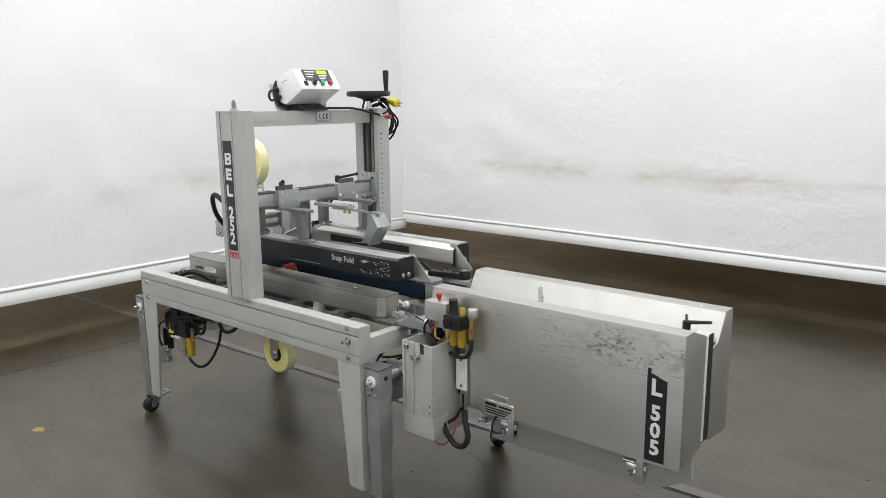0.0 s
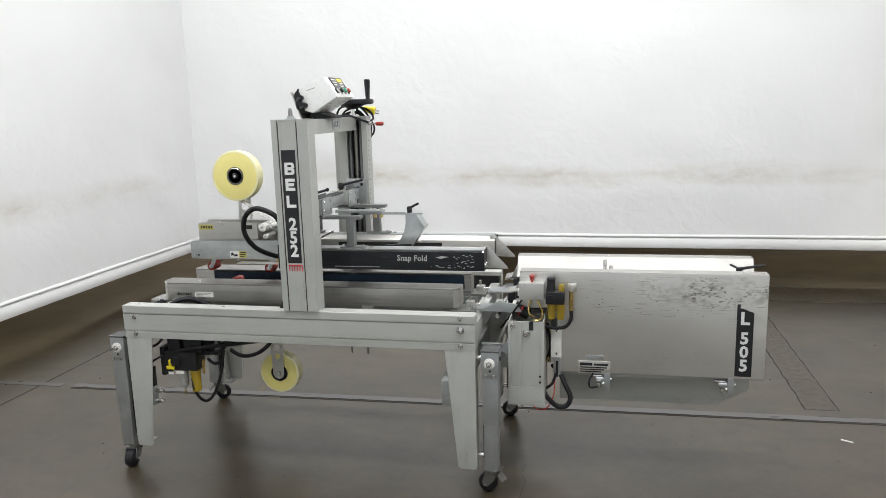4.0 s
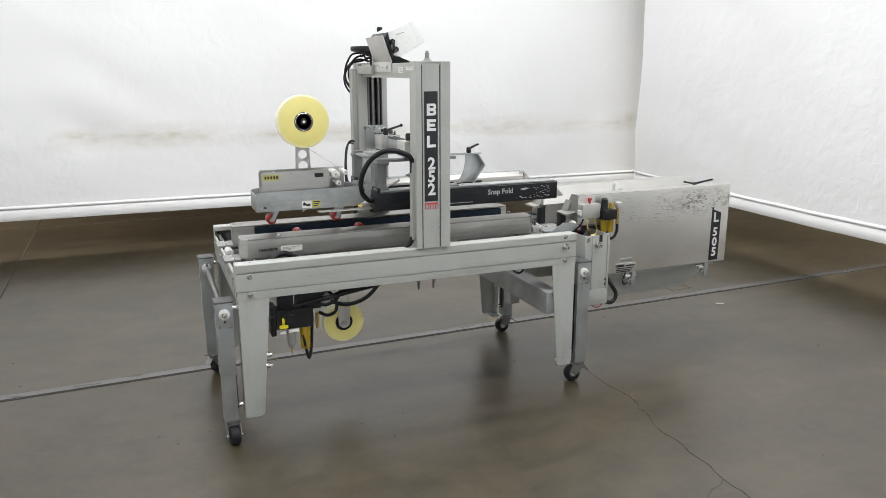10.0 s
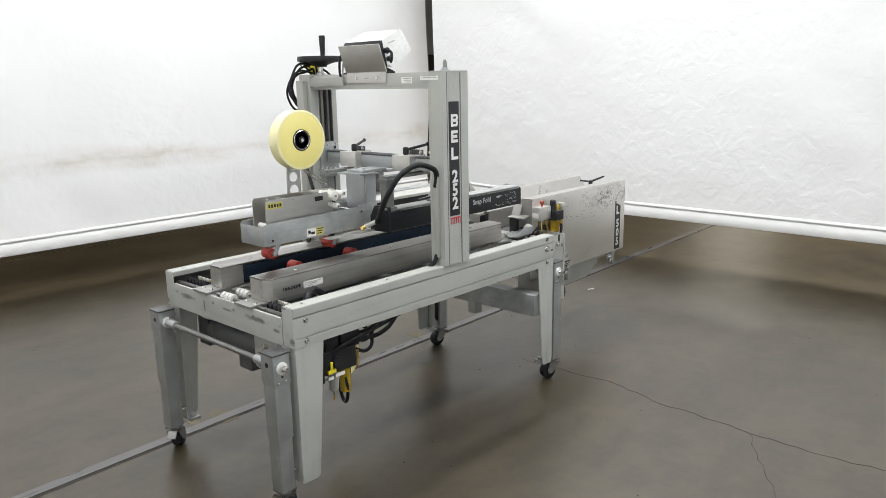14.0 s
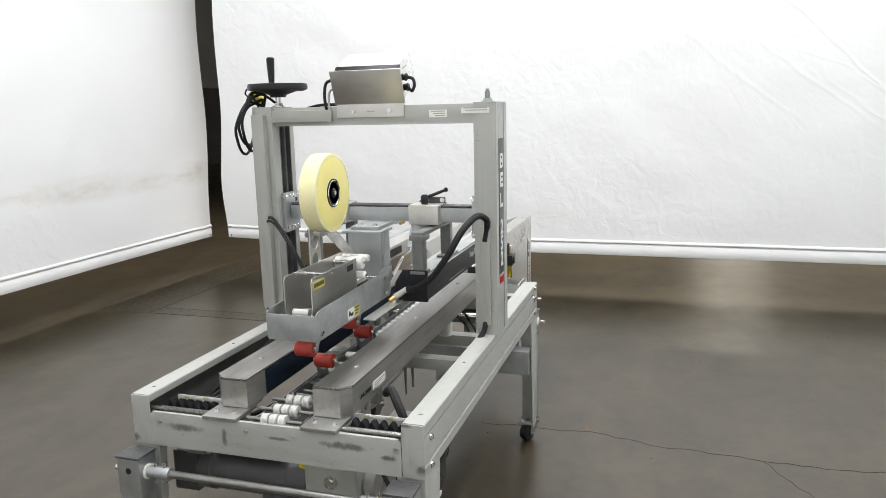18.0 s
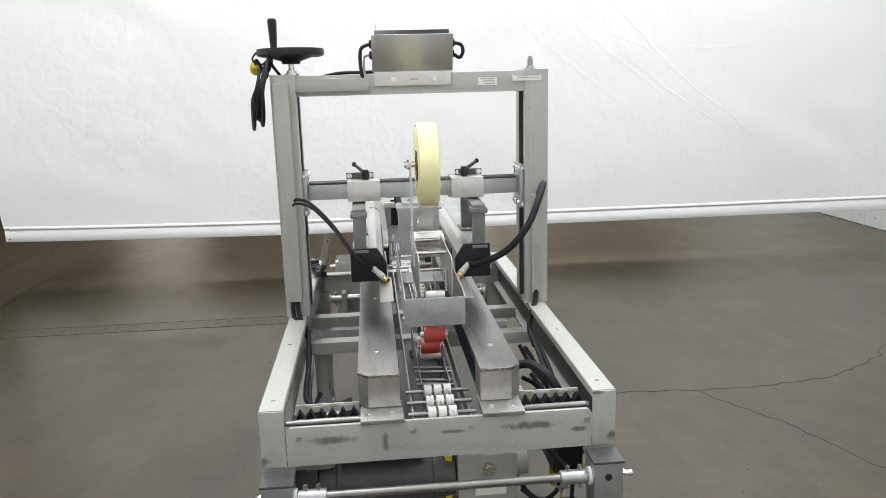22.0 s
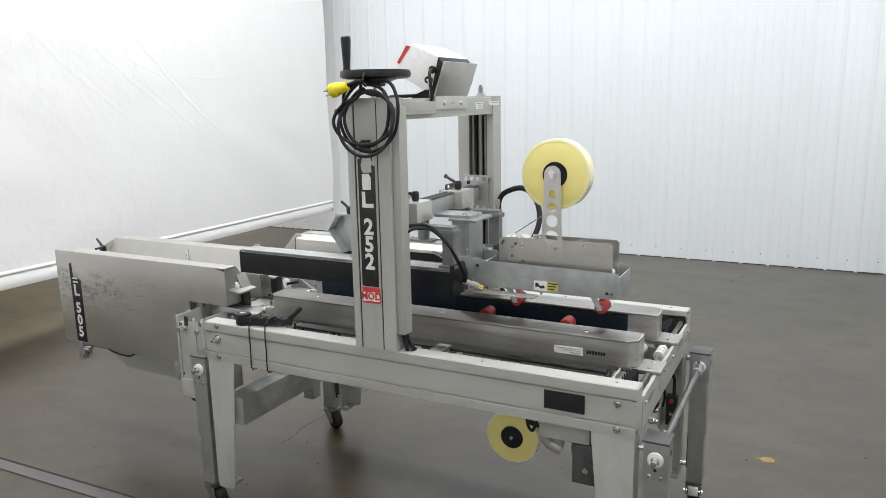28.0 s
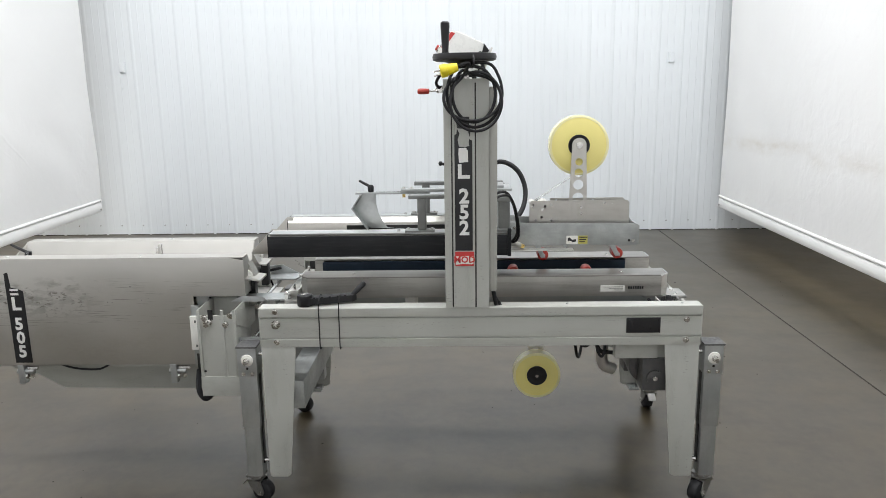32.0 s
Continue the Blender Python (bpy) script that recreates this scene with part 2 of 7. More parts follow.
def concrete():
    """Polished, sealed concrete: an even brown-grey with soft stains, fine mottling and uneven gloss."""
    m = bpy.data.materials.new("polished concrete")
    m.use_nodes = True
    n, link = m.node_tree.nodes, m.node_tree.links
    bsdf = n["Principled BSDF"]
    co = n.new("ShaderNodeTexCoord")

    def tex(sc, detail, stretch=(1, 1, 1), turn=0.0, at=0.0, rough=0.55, twist=0.0):
        mp = n.new("ShaderNodeMapping")
        mp.inputs["Location"].default_value, mp.inputs["Rotation"].default_value, mp.inputs["Scale"].default_value = (at, at, 0), (0, 0, turn), stretch
        link.new(co.outputs["Object"], mp.inputs[0])
        t = n.new("ShaderNodeTexNoise")
        t.inputs["Scale"].default_value, t.inputs["Detail"].default_value, t.inputs["Roughness"].default_value, t.inputs["Distortion"].default_value = sc, detail, rough, twist
        link.new(mp.outputs[0], t.inputs["Vector"])
        return t.outputs[0]

    def span(src, a, b, lo=0.0, hi=1.0):
        r = n.new("ShaderNodeMapRange")
        r.interpolation_type = "SMOOTHSTEP"
        r.inputs[1].default_value, r.inputs[2].default_value, r.inputs[3].default_value, r.inputs[4].default_value = a, b, lo, hi
        link.new(src, r.inputs[0])
        return r.outputs[0]

    def op(kind, a, b):
        x = n.new("ShaderNodeMath")
        x.operation = kind
        for sock, v in zip(x.inputs, (a, b)):
            if hasattr(v, "is_output"):
                link.new(v, sock)
            else:
                sock.default_value = v
        return x.outputs[0]

    def mix(fac, a, b):
        x = n.new("ShaderNodeMix")
        x.data_type = "RGBA"
        for sock, v in ((x.inputs[0], fac), (x.inputs[6], a), (x.inputs[7], b)):
            if hasattr(v, "is_output"):
                link.new(v, sock)
            else:
                sock.default_value = v
        return x.outputs[2]

    col = mix(span(tex(0.35, 3), 0.3, 0.7), (0.061, 0.0472, 0.0255, 1), (0.066, 0.052, 0.030, 1))
    col = mix(span(tex(1.3, 4, at=5.0, rough=0.5), 0.30, 0.76, 0.0, 0.80), col, (0.026, 0.0205, 0.0125, 1))
    col = mix(span(tex(1.0, 4, (0.6, 1.5, 1), 0.5, 9.0, 0.5), 0.36, 0.80, 0.0, 0.75), col, (0.078, 0.063, 0.040, 1))
    col = mix(span(tex(5.5, 3, (0.7, 1.3, 1), -0.3, 2.0, 0.5), 0.34, 0.78, 0.0, 0.72), col, (0.024, 0.019, 0.012, 1))
    col = mix(span(tex(11.0, 6, (1.25, 0.8, 1), 0.8, 21.0, 0.6), 0.42, 0.78, 0.0, 0.55), col, (0.026, 0.021, 0.0135, 1))
    col = mix(span(tex(24.0, 3, at=3.0, rough=0.5), 0.35, 0.80, 0.0, 0.32), col, (0.075, 0.061, 0.040, 1))
    bsdf.inputs["Specular IOR Level"].default_value = 0.72
    link.new(col, bsdf.inputs["Base Color"])
    gloss = op("ADD", span(tex(0.8, 5, at=14.0), 0.25, 0.75, 0.280, 0.325), span(tex(4.0, 4, at=19.0, rough=0.5), 0.30, 0.80, 0.0, 0.05))
    link.new(gloss, bsdf.inputs["Roughness"])
    return m


FLOOR = concrete()


def scuffed(name, tone, x0, x1, z0, z1, amount, seed):
    """Stainless sheet with dark rubbed streaks in one band of a panel, where cartons slide past."""
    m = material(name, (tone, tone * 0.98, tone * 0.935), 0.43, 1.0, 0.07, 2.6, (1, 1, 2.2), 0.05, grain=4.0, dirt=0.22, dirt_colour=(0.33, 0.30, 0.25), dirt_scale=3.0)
    n, link = m.node_tree.nodes, m.node_tree.links
    bsdf = n["Principled BSDF"]
    co = n.new("ShaderNodeTexCoord")
    sep = n.new("ShaderNodeSeparateXYZ")
    link.new(co.outputs["Object"], sep.inputs[0])

    def tex(sc, detail, stretch):
        mp = n.new("ShaderNodeMapping")
        mp.inputs["Scale"].default_value, mp.inputs["Location"].default_value = stretch, (seed, 0, seed)
        link.new(co.outputs["Object"], mp.inputs[0])
        t = n.new("ShaderNodeTexNoise")
        t.inputs["Scale"].default_value, t.inputs["Detail"].default_value = sc, detail
        link.new(mp.outputs[0], t.inputs["Vector"])
        return t.outputs[0]

    def span(src, a, b, lo=0.0, hi=1.0):
        r = n.new("ShaderNodeMapRange")
        r.inputs[1].default_value, r.inputs[2].default_value, r.inputs[3].default_value, r.inputs[4].default_value = a, b, lo, hi
        link.new(src, r.inputs[0])
        return r.outputs[0]

    def op(kind, a, b):
        x = n.new("ShaderNodeMath")
        x.operation = kind
        link.new(a, x.inputs[0])
        if hasattr(b, "is_output"):
            link.new(b, x.inputs[1])
        else:
            x.inputs[1].default_value = b
        return x.outputs[0]

    band = op("MULTIPLY", span(sep.outputs[0], x0, x1), op("MULTIPLY", span(sep.outputs[2], z0, z0 + 0.05), span(sep.outputs[2], z1, z1 - 0.03)))
    patch = span(tex(6.5, 4, (1, 1, 1.3)), 0.40, 0.56)
    smear = op("MULTIPLY", op("MULTIPLY", span(tex(22, 7, (1.0, 1, 2.1)), 0.47, 0.60), patch), 0.55)
    core = op("MULTIPLY", op("MULTIPLY", span(tex(48, 5, (1.0, 1, 2.4)), 0.53, 0.61), span(tex(11, 4, (1, 1, 1.2)), 0.48, 0.58)), 0.95)
    thin = op("MULTIPLY", span(tex(9, 6, (1.2, 1, 26.0)), 0.60, 0.68), op("MULTIPLY", span(sep.outputs[0], x0 - 0.55, x0 - 0.1), op("MULTIPLY", span(sep.outputs[2], z0 - 0.06, z0), span(sep.outputs[2], z1, z1 - 0.03))))
    f = op("MULTIPLY", op("MAXIMUM", op("MULTIPLY", band, op("MAXIMUM", smear, core)), op("MULTIPLY", thin, 0.6)), amount)
    old = bsdf.inputs["Base Color"].links[0].from_socket
    x = n.new("ShaderNodeMix")
    x.data_type = "RGBA"
    link.new(f, x.inputs[0])
    link.new(old, x.inputs[6])
    x.inputs[7].default_value = (0.085, 0.072, 0.052, 1)
    link.new(x.outputs[2], bsdf.inputs["Base Color"])
    link.new(span(f, 0.0, 1.0, 1.0, 0.25), bsdf.inputs["Metallic"])
    return m


# one steel in two tones: the far side's dimmer reflection is in its colour
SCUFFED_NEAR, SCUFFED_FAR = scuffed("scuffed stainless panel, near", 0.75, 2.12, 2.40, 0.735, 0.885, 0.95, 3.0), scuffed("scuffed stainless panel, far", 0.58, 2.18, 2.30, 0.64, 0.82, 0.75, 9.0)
TROUGH = material("galvanised sheet", (0.37, 0.385, 0.378), 0.46, 0.55, 0.22, 16, rough_vary=0.1, dirt=0.35, dirt_colour=(0.20, 0.205, 0.20), dirt_scale=6.0)


def soiled(name, spots):
    """Machine paint with soft dark rubbed smudges; spots: (x, y, z, reach along x, y and z)."""
    m = material(name, (0.405, 0.41, 0.382), 0.38, 0, 0.06, 5, bump=0.08, bump_scale=300, dirt=0.40, dirt_colour=(0.22, 0.205, 0.17), marks=0.32, marks_scale=1.7)
    n, link = m.node_tree.nodes, m.node_tree.links
    co = n.new("ShaderNodeTexCoord")
    fine = n.new("ShaderNodeTexNoise")
    fine.inputs["Scale"].default_value, fine.inputs["Detail"].default_value = 60, 6
    link.new(co.outputs["Object"], fine.inputs["Vector"])
    total = None
    for *at, rx, ry, rz in spots:
        mp = n.new("ShaderNodeMapping")
        mp.vector_type = "TEXTURE"
        mp.inputs["Location"].default_value, mp.inputs["Scale"].default_value = at, (rx, ry, rz)
        link.new(co.outputs["Object"], mp.inputs[0])
        far = n.new("ShaderNodeVectorMath")
        far.operation = "LENGTH"
        link.new(mp.outputs[0], far.inputs[0])
        r = n.new("ShaderNodeMapRange")
        r.inputs[1].default_value, r.inputs[2].default_value, r.inputs[3].default_value, r.inputs[4].default_value = 1.0, 0.2, 0.0, 0.75
        link.new(far.outputs["Value"], r.inputs[0])
        if total is None:
            total = r.outputs[0]
        else:
            x = n.new("ShaderNodeMath")
            x.operation = "MAXIMUM"
            link.new(total, x.inputs[0])
            link.new(r.outputs[0], x.inputs[1])
            total = x.outputs[0]
    # the smudge breaks up along its rim
    x = n.new("ShaderNodeMath")
    x.operation = "ADD"
    link.new(total, x.inputs[0])
    link.new(fine.outputs[0], x.inputs[1])
    r = n.new("ShaderNodeMapRange")
    r.inputs[1].default_value, r.inputs[2].default_value, r.inputs[3].default_value, r.inputs[4].default_value = 0.72, 1.15, 0.0, 0.85
    link.new(x.outputs[0], r.inputs[0])
    bsdf = n["Principled BSDF"]
    mx = n.new("ShaderNodeMix")
    mx.data_type = "RGBA"
    link.new(r.outputs[0], mx.inputs[0])
    link.new(bsdf.inputs["Base Color"].links[0].from_socket, mx.inputs[6])
    mx.inputs[7].default_value = (0.10, 0.096, 0.09, 1)
    link.new(mx.outputs[2], bsdf.inputs["Base Color"])
    return m


PAINT_END = soiled("machine paint with rubbed smudges", ((-0.006, 0.215, 0.678, 0.05, 0.10, 0.016), (-0.006, 0.685, 0.674, 0.05, 0.075, 0.016), (-0.006, 0.560, 0.660, 0.05, 0.012, 0.036), (-0.006, 0.09, 0.66, 0.05, 0.03, 0.012), (-0.006, 0.40, 0.676, 0.05, 0.05, 0.007)))
PAINT_TIP = soiled("machine paint with worn corners", ((-0.004, 0.006, 0.636, 0.03, 0.022, 0.02), (-0.004, 0.846, 0.63, 0.03, 0.02, 0.02), (-0.004, 0.05, 0.75, 0.03, 0.03, 0.008)))


def vinyl(name, stain_z, stain_amount, slants=()):
    """White woven vinyl: crinkles, a dusty tide mark along one height, specks; slants are long pressed creases (start along, start up, end along, end up, width, depth)."""
    m = bpy.data.materials.new(name)
    m.use_nodes = True
    nt = m.node_tree
    n, link = nt.nodes, nt.links
    bsdf = n["Principled BSDF"]
    co = n.new("ShaderNodeTexCoord")
    sep = n.new("ShaderNodeSeparateXYZ")
    link.new(co.outputs["Object"], sep.inputs[0])

    def tex(sc, detail, distort=0.0, stretch=(1, 1, 1)):
        mp = n.new("ShaderNodeMapping")
        mp.inputs["Scale"].default_value = stretch
        link.new(co.outputs["Object"], mp.inputs[0])
        t = n.new("ShaderNodeTexNoise")
        t.inputs["Scale"].default_value, t.inputs["Detail"].default_value, t.inputs["Distortion"].default_value = sc, detail, distort
        link.new(mp.outputs[0], t.inputs["Vector"])
        return t.outputs[0]

    def math_node(op, a, b=0.0, c=0.0):
        x = n.new("ShaderNodeMath")
        x.operation = op
        x.use_clamp = op in ("SUBTRACT", "MULTIPLY_ADD")
        for sock, v in zip(x.inputs, (a, b, c)):
            if hasattr(v, "is_output"):
                link.new(v, sock)
            else:
                sock.default_value = v
        return x.outputs[0]

    def math_free(op, a, b=0.0):
        x = n.new("ShaderNodeMath")
        x.operation = op
        for sock, v in zip(x.inputs, (a, b)):
            if hasattr(v, "is_output"):
                link.new(v, sock)
            else:
                sock.default_value = v
        return x.outputs[0]

    def span(src, a, b, lo, hi):
        r = n.new("ShaderNodeMapRange")
        r.inputs[1].default_value, r.inputs[2].default_value, r.inputs[3].default_value, r.inputs[4].default_value = a, b, lo, hi
        link.new(src, r.inputs[0])
        return r.outputs[0]

    wob = n.new("ShaderNodeMath")
    wob.operation = "MULTIPLY_ADD"
    link.new(tex(1.6, 6), wob.inputs[0])
    wob.inputs[1].default_value = 0.16
    link.new(sep.outputs[2], wob.inputs[2])
    off = n.new("ShaderNodeMath")
    off.operation = "SUBTRACT"
    link.new(wob.outputs[0], off.inputs[0])
    off.inputs[1].default_value = stain_z + 0.08
    ab = n.new("ShaderNodeMath")
    ab.operation = "ABSOLUTE"
    link.new(off.outputs[0], ab.inputs[0])
    near = span(ab.outputs[0], 0.0, 0.12, 1.0, 0.0)
    patch = span(tex(1.1, 7, 0.5, (1, 1, 3)), 0.42, 0.66, 0.0, 1.0)
    speck = span(tex(9, 6, 0, (1, 1, 2.5)), 0.30, 0.7, 0.35, 1.0)
    f = math_node("MULTIPLY", math_node("MULTIPLY", near, patch), math_node("MULTIPLY", speck, stain_amount))
    x = n.new("ShaderNodeMix")
    x.data_type = "RGBA"
    link.new(f, x.inputs[0])
    tone = n.new("ShaderNodeMix")
    tone.data_type = "RGBA"
    link.new(tex(0.8, 6), tone.inputs[0])
    tone.inputs[6].default_value, tone.inputs[7].default_value = (0.76, 0.76, 0.75, 1), (0.84, 0.84, 0.84, 1)
    link.new(tone.outputs[2], x.inputs[6])
    x.inputs[7].default_value = (0.50, 0.44, 0.34, 1)
    link.new(x.outputs[2], bsdf.inputs["Base Color"])
    bsdf.inputs["Roughness"].default_value = 0.42
    # creases: ridged noise along two slants, in patches, over fine crinkles
    plan = n.new("ShaderNodeCombineXYZ")
    link.new(math_free("ADD", sep.outputs[0], sep.outputs[1]), plan.inputs[0])
    link.new(sep.outputs[2], plan.inputs[1])

    def crease(turn, along, across, seed):
        mp = n.new("ShaderNodeMapping")
        mp.inputs["Location"].default_value = (seed, seed * 1.7, 0)
        mp.inputs["Rotation"].default_value = (0, 0, radians(turn))
        link.new(plan.outputs[0], mp.inputs[0])
        sc = n.new("ShaderNodeMapping")
        sc.inputs["Scale"].default_value = (along, across, 1)
        link.new(mp.outputs[0], sc.inputs[0])
        t = n.new("ShaderNodeTexNoise")
        t.inputs["Scale"].default_value, t.inputs["Detail"].default_value, t.inputs["Distortion"].default_value = 1.0, 3.0, 1.6
        link.new(sc.outputs[0], t.inputs["Vector"])
        ridge = math_free("ABSOLUTE", math_free("SUBTRACT", t.outputs[0], 0.5))
        area_ = n.new("ShaderNodeTexNoise")
        area_.inputs["Scale"].default_value, area_.inputs["Detail"].default_value = 0.8, 2.0
        link.new(mp.outputs[0], area_.inputs["Vector"])
        return math_free("MULTIPLY", span(ridge, 0.0, 0.22, 0.0, 1.0), span(area_.outputs[0], 0.48, 0.74, 0.0, 0.8))

    h = math_free("ADD", crease(38, 1.3, 5.5, 3.0), crease(-52, 1.1, 4.5, 11.0))
    h = math_free("ADD", h, math_free("MULTIPLY", crease(82, 1.6, 9.0, 23.0), 0.6))
    h = math_free("ADD", math_free("MULTIPLY", h, 0.40), math_free("MULTIPLY", tex(2.6, 3, 0.6), 2.2))
    h = math_free("ADD", h, math_free("MULTIPLY", math_free("MULTIPLY", tex(8.5, 3, 0.7), span(tex(0.75, 2), 0.44, 0.64, 0.1, 1.0)), 1.9))
    h = math_free("ADD", h, math_free("MULTIPLY", tex(11, 4, 0.8), 0.30))
    wander = math_free("MULTIPLY", math_free("SUBTRACT", tex(2.2, 3), 0.5), 0.12)
    for s0, z0, s1, z1, width, depth in slants:
        mp = n.new("ShaderNodeMapping")
        mp.vector_type = "TEXTURE"
        mp.inputs["Location"].default_value = (s0, z0, 0)
        mp.inputs["Rotation"].default_value = (0, 0, math.atan2(z1 - z0, s1 - s0))
        link.new(plan.outputs[0], mp.inputs[0])
        at = n.new("ShaderNodeSeparateXYZ")
        link.new(mp.outputs[0], at.inputs[0])
        run = math.hypot(s1 - s0, z1 - z0)
        off_line = math_free("ABSOLUTE", math_free("ADD", at.outputs[1], wander))
        fold = span(off_line, 0.0, width, depth, 0.0)
        fold = math_free("MULTIPLY", fold, span(at.outputs[0], 0.0, 0.3, 0.0, 1.0))
        h = math_free("ADD", h, math_free("MULTIPLY", fold, span(at.outputs[0], run, run - 0.4, 0.0, 1.0)))
    b = n.new("ShaderNodeBump")
    b.inputs["Strength"].default_value, b.inputs["Distance"].default_value = 0.58, 0.006
    link.new(h, b.inputs["Height"])
    link.new(b.outputs[0], bsdf.inputs["Normal"])
    return m


VINYL_A, VINYL_B, VINYL_C = vinyl("white vinyl sheet", 0.95, 0.75), vinyl("white vinyl sheet, side", 0.95, 0.55), vinyl("white vinyl sheet, clean", 0.6, 0.05, (
    (3.45, 2.50, 2.20, 1.316, 0.018, 0.52), (2.74, 1.76, 1.50, 0.82, 0.016, 0.40), (3.434, 2.054, 2.365, 1.209, 0.022, 0.34), (2.70, 1.51, 1.75, 0.92, 0.014, 0.36),
    (4.0, 2.156, 2.885, 1.262, 0.026, 0.30), (3.2, 1.93, 2.5, 1.66, 0.015, 0.32), (2.60, 1.733, 1.55, 1.721, 0.020, 0.30), (2.95, 1.75, 2.05, 1.02, 0.022, 0.28)))
HEM = material("white hem strip", (0.80, 0.80, 0.79), 0.4, 0, 0.04, 3, dirt=0.15, dirt_colour=(0.45, 0.42, 0.36))
CLAD = material("white painted cladding", (0.70, 0.735, 0.76), 0.38, 0, 0.03, 2, (1, 1, 0.3), dirt=0.15, dirt_colour=(0.5, 0.5, 0.48))


# ---------------------------------------------------------------- mesh helpers
def box(bm, x0, x1, y0, y1, z0, z1, bevel=0.0):
    made = bmesh.ops.create_cube(bm, size=1, matrix=Matrix.Translation(((x0 + x1) / 2, (y0 + y1) / 2, (z0 + z1) / 2)) @ Matrix.Diagonal((abs(x1 - x0), abs(y1 - y0), abs(z1 - z0), 1)))
    if bevel:
        edges = {e for v in made["verts"] for e in v.link_edges}
        bmesh.ops.bevel(bm, geom=list(edges), offset=bevel, segments=2, affect="EDGES", profile=0.7)


def rod(bm, a, b, r, seg=16, r2=None, bevel=0.0):
    a, b = Vector(a), Vector(b)
    turn = (b - a).to_track_quat("Z", "Y").to_matrix().to_4x4()
    made = bmesh.ops.create_cone(bm, cap_ends=True, segments=seg, radius1=r, radius2=r if r2 is None else r2, depth=(b - a).length, matrix=Matrix.Translation((a + b) / 2) @ turn)
    if bevel:
        edges = [e for e in {e for v in made["verts"] for e in v.link_edges} if len(e.link_faces) == 2 and any(len(f.verts) > 4 for f in e.link_faces)]
        bmesh.ops.bevel(bm, geom=edges, offset=bevel, segments=2, affect="EDGES", profile=0.6)


def prism(bm, axis, a, b, outline, bevel=0.0):
    """Extrudes a flat outline along an axis from a to b. Outline: pairs of the two other coordinates in xyz order."""
    def place(p, v):
        p = list(p)
        p.insert("xyz".index(axis), v)
        return p
    lo, hi = [bm.verts.new(place(p, a)) for p in outline], [bm.verts.new(place(p, b)) for p in outline]
    faces = [bm.faces.new(lo), bm.faces.new(hi)]
    k = len(lo)
    faces += [bm.faces.new((lo[i], lo[(i + 1) % k], hi[(i + 1) % k], hi[i])) for i in range(k)]
    bmesh.ops.recalc_face_normals(bm, faces=faces)
    if bevel:
        bmesh.ops.bevel(bm, geom=list({e for f in faces for e in f.edges}), offset=bevel, segments=2, affect="EDGES", profile=0.7)


def spline(pts, steps=8):
    """A smooth line through points (Catmull-Rom)."""
    p = [Vector(q) for q in pts]
    p = [2 * p[0] - p[1]] + p + [2 * p[-1] - p[-2]]
    out = []
    for i in range(1, len(p) - 2):
        for s in range(steps):
            t = s / steps
            out.append(0.5 * (2 * p[i] + (p[i + 1] - p[i - 1]) * t + (2 * p[i - 1] - 5 * p[i] + 4 * p[i + 1] - p[i + 2]) * t * t + (3 * p[i] - p[i - 1] - 3 * p[i + 1] + p[i + 2]) * t ** 3))
    return out + [p[-2]]


def tube(bm, pts, r, seg=8, steps=8, ridges=0):
    """A hose along a smooth line; ridges: the number of rings of a corrugated one."""
    line = spline(pts, steps) if steps else [Vector(q) for q in pts]
    if ridges:
        total = [0.0]
        for a, b in zip(line, line[1:]):
            total.append(total[-1] + (b - a).length)
        fine = []
        for k in range(ridges * 2 + 1):
            d = total[-1] * k / (ridges * 2)
            i = min(max(j for j, v in enumerate(total) if v <= d + 1e-9), len(line) - 2)
            f = (d - total[i]) / max(1e-9, total[i + 1] - total[i])
            fine.append(line[i].lerp(line[i + 1], f))
        line = fine
    rings, up = [], Vector((0.12, 0.33, 0.93))
    for i, q in enumerate(line):
        d = (line[min(i + 1, len(line) - 1)] - line[max(i - 1, 0)]).normalized()
        side = d.cross(up)
        side = side.normalized() if side.length > 1e-4 else Vector((1, 0, 0))
        up = side.cross(d).normalized()
        rr = r * (0.86 if ridges and i % 2 else 1.0)
        rings.append([bm.verts.new(q + rr * (side * math.cos(a) + up * math.sin(a))) for a in (2 * math.pi * k / seg for k in range(seg))])
    for a, b in zip(rings, rings[1:]):
        for k in range(seg):
            bm.faces.new((a[k], a[(k + 1) % seg], b[(k + 1) % seg], b[k]))
    bm.faces.new(rings[0][::-1])
    bm.faces.new(rings[-1])


def lathe(bm, centre, axis, profile, seg=24):
    """Turns (distance along the axis, radius) pairs round an axis."""
    i = "xyz".index(axis)
    j, k = [(1, 2), (0, 2), (0, 1)][i]
    rings = []
    for d, r in profile:
        ring = []
        for s in range(seg):
            p = list(centre)
            p[i] += d
            p[j] += r * math.cos(2 * math.pi * s / seg)
            p[k] += r * math.sin(2 * math.pi * s / seg)
            ring.append(bm.verts.new(p))
        rings.append(ring)
    faces = []
    for a, b in zip(rings, rings[1:]):
        for s in range(seg):
            faces.append(bm.faces.new((a[s], a[(s + 1) % seg], b[(s + 1) % seg], b[s])))
    closed = profile[0] == profile[-1]
    if profile[0][1] > 1e-6 and not closed:
        faces.append(bm.faces.new(rings[0]))
    if profile[-1][1] > 1e-6 and not closed:
        faces.append(bm.faces.new(rings[-1]))
    bmesh.ops.remove_doubles(bm, verts=[v for r in rings for v in r], dist=1e-6)
    bmesh.ops.recalc_face_normals(bm, faces=[f for f in faces if f.is_valid])


SHAPES = {"box": box, "rod": rod, "prism": prism, "tube": tube, "lathe": lathe}


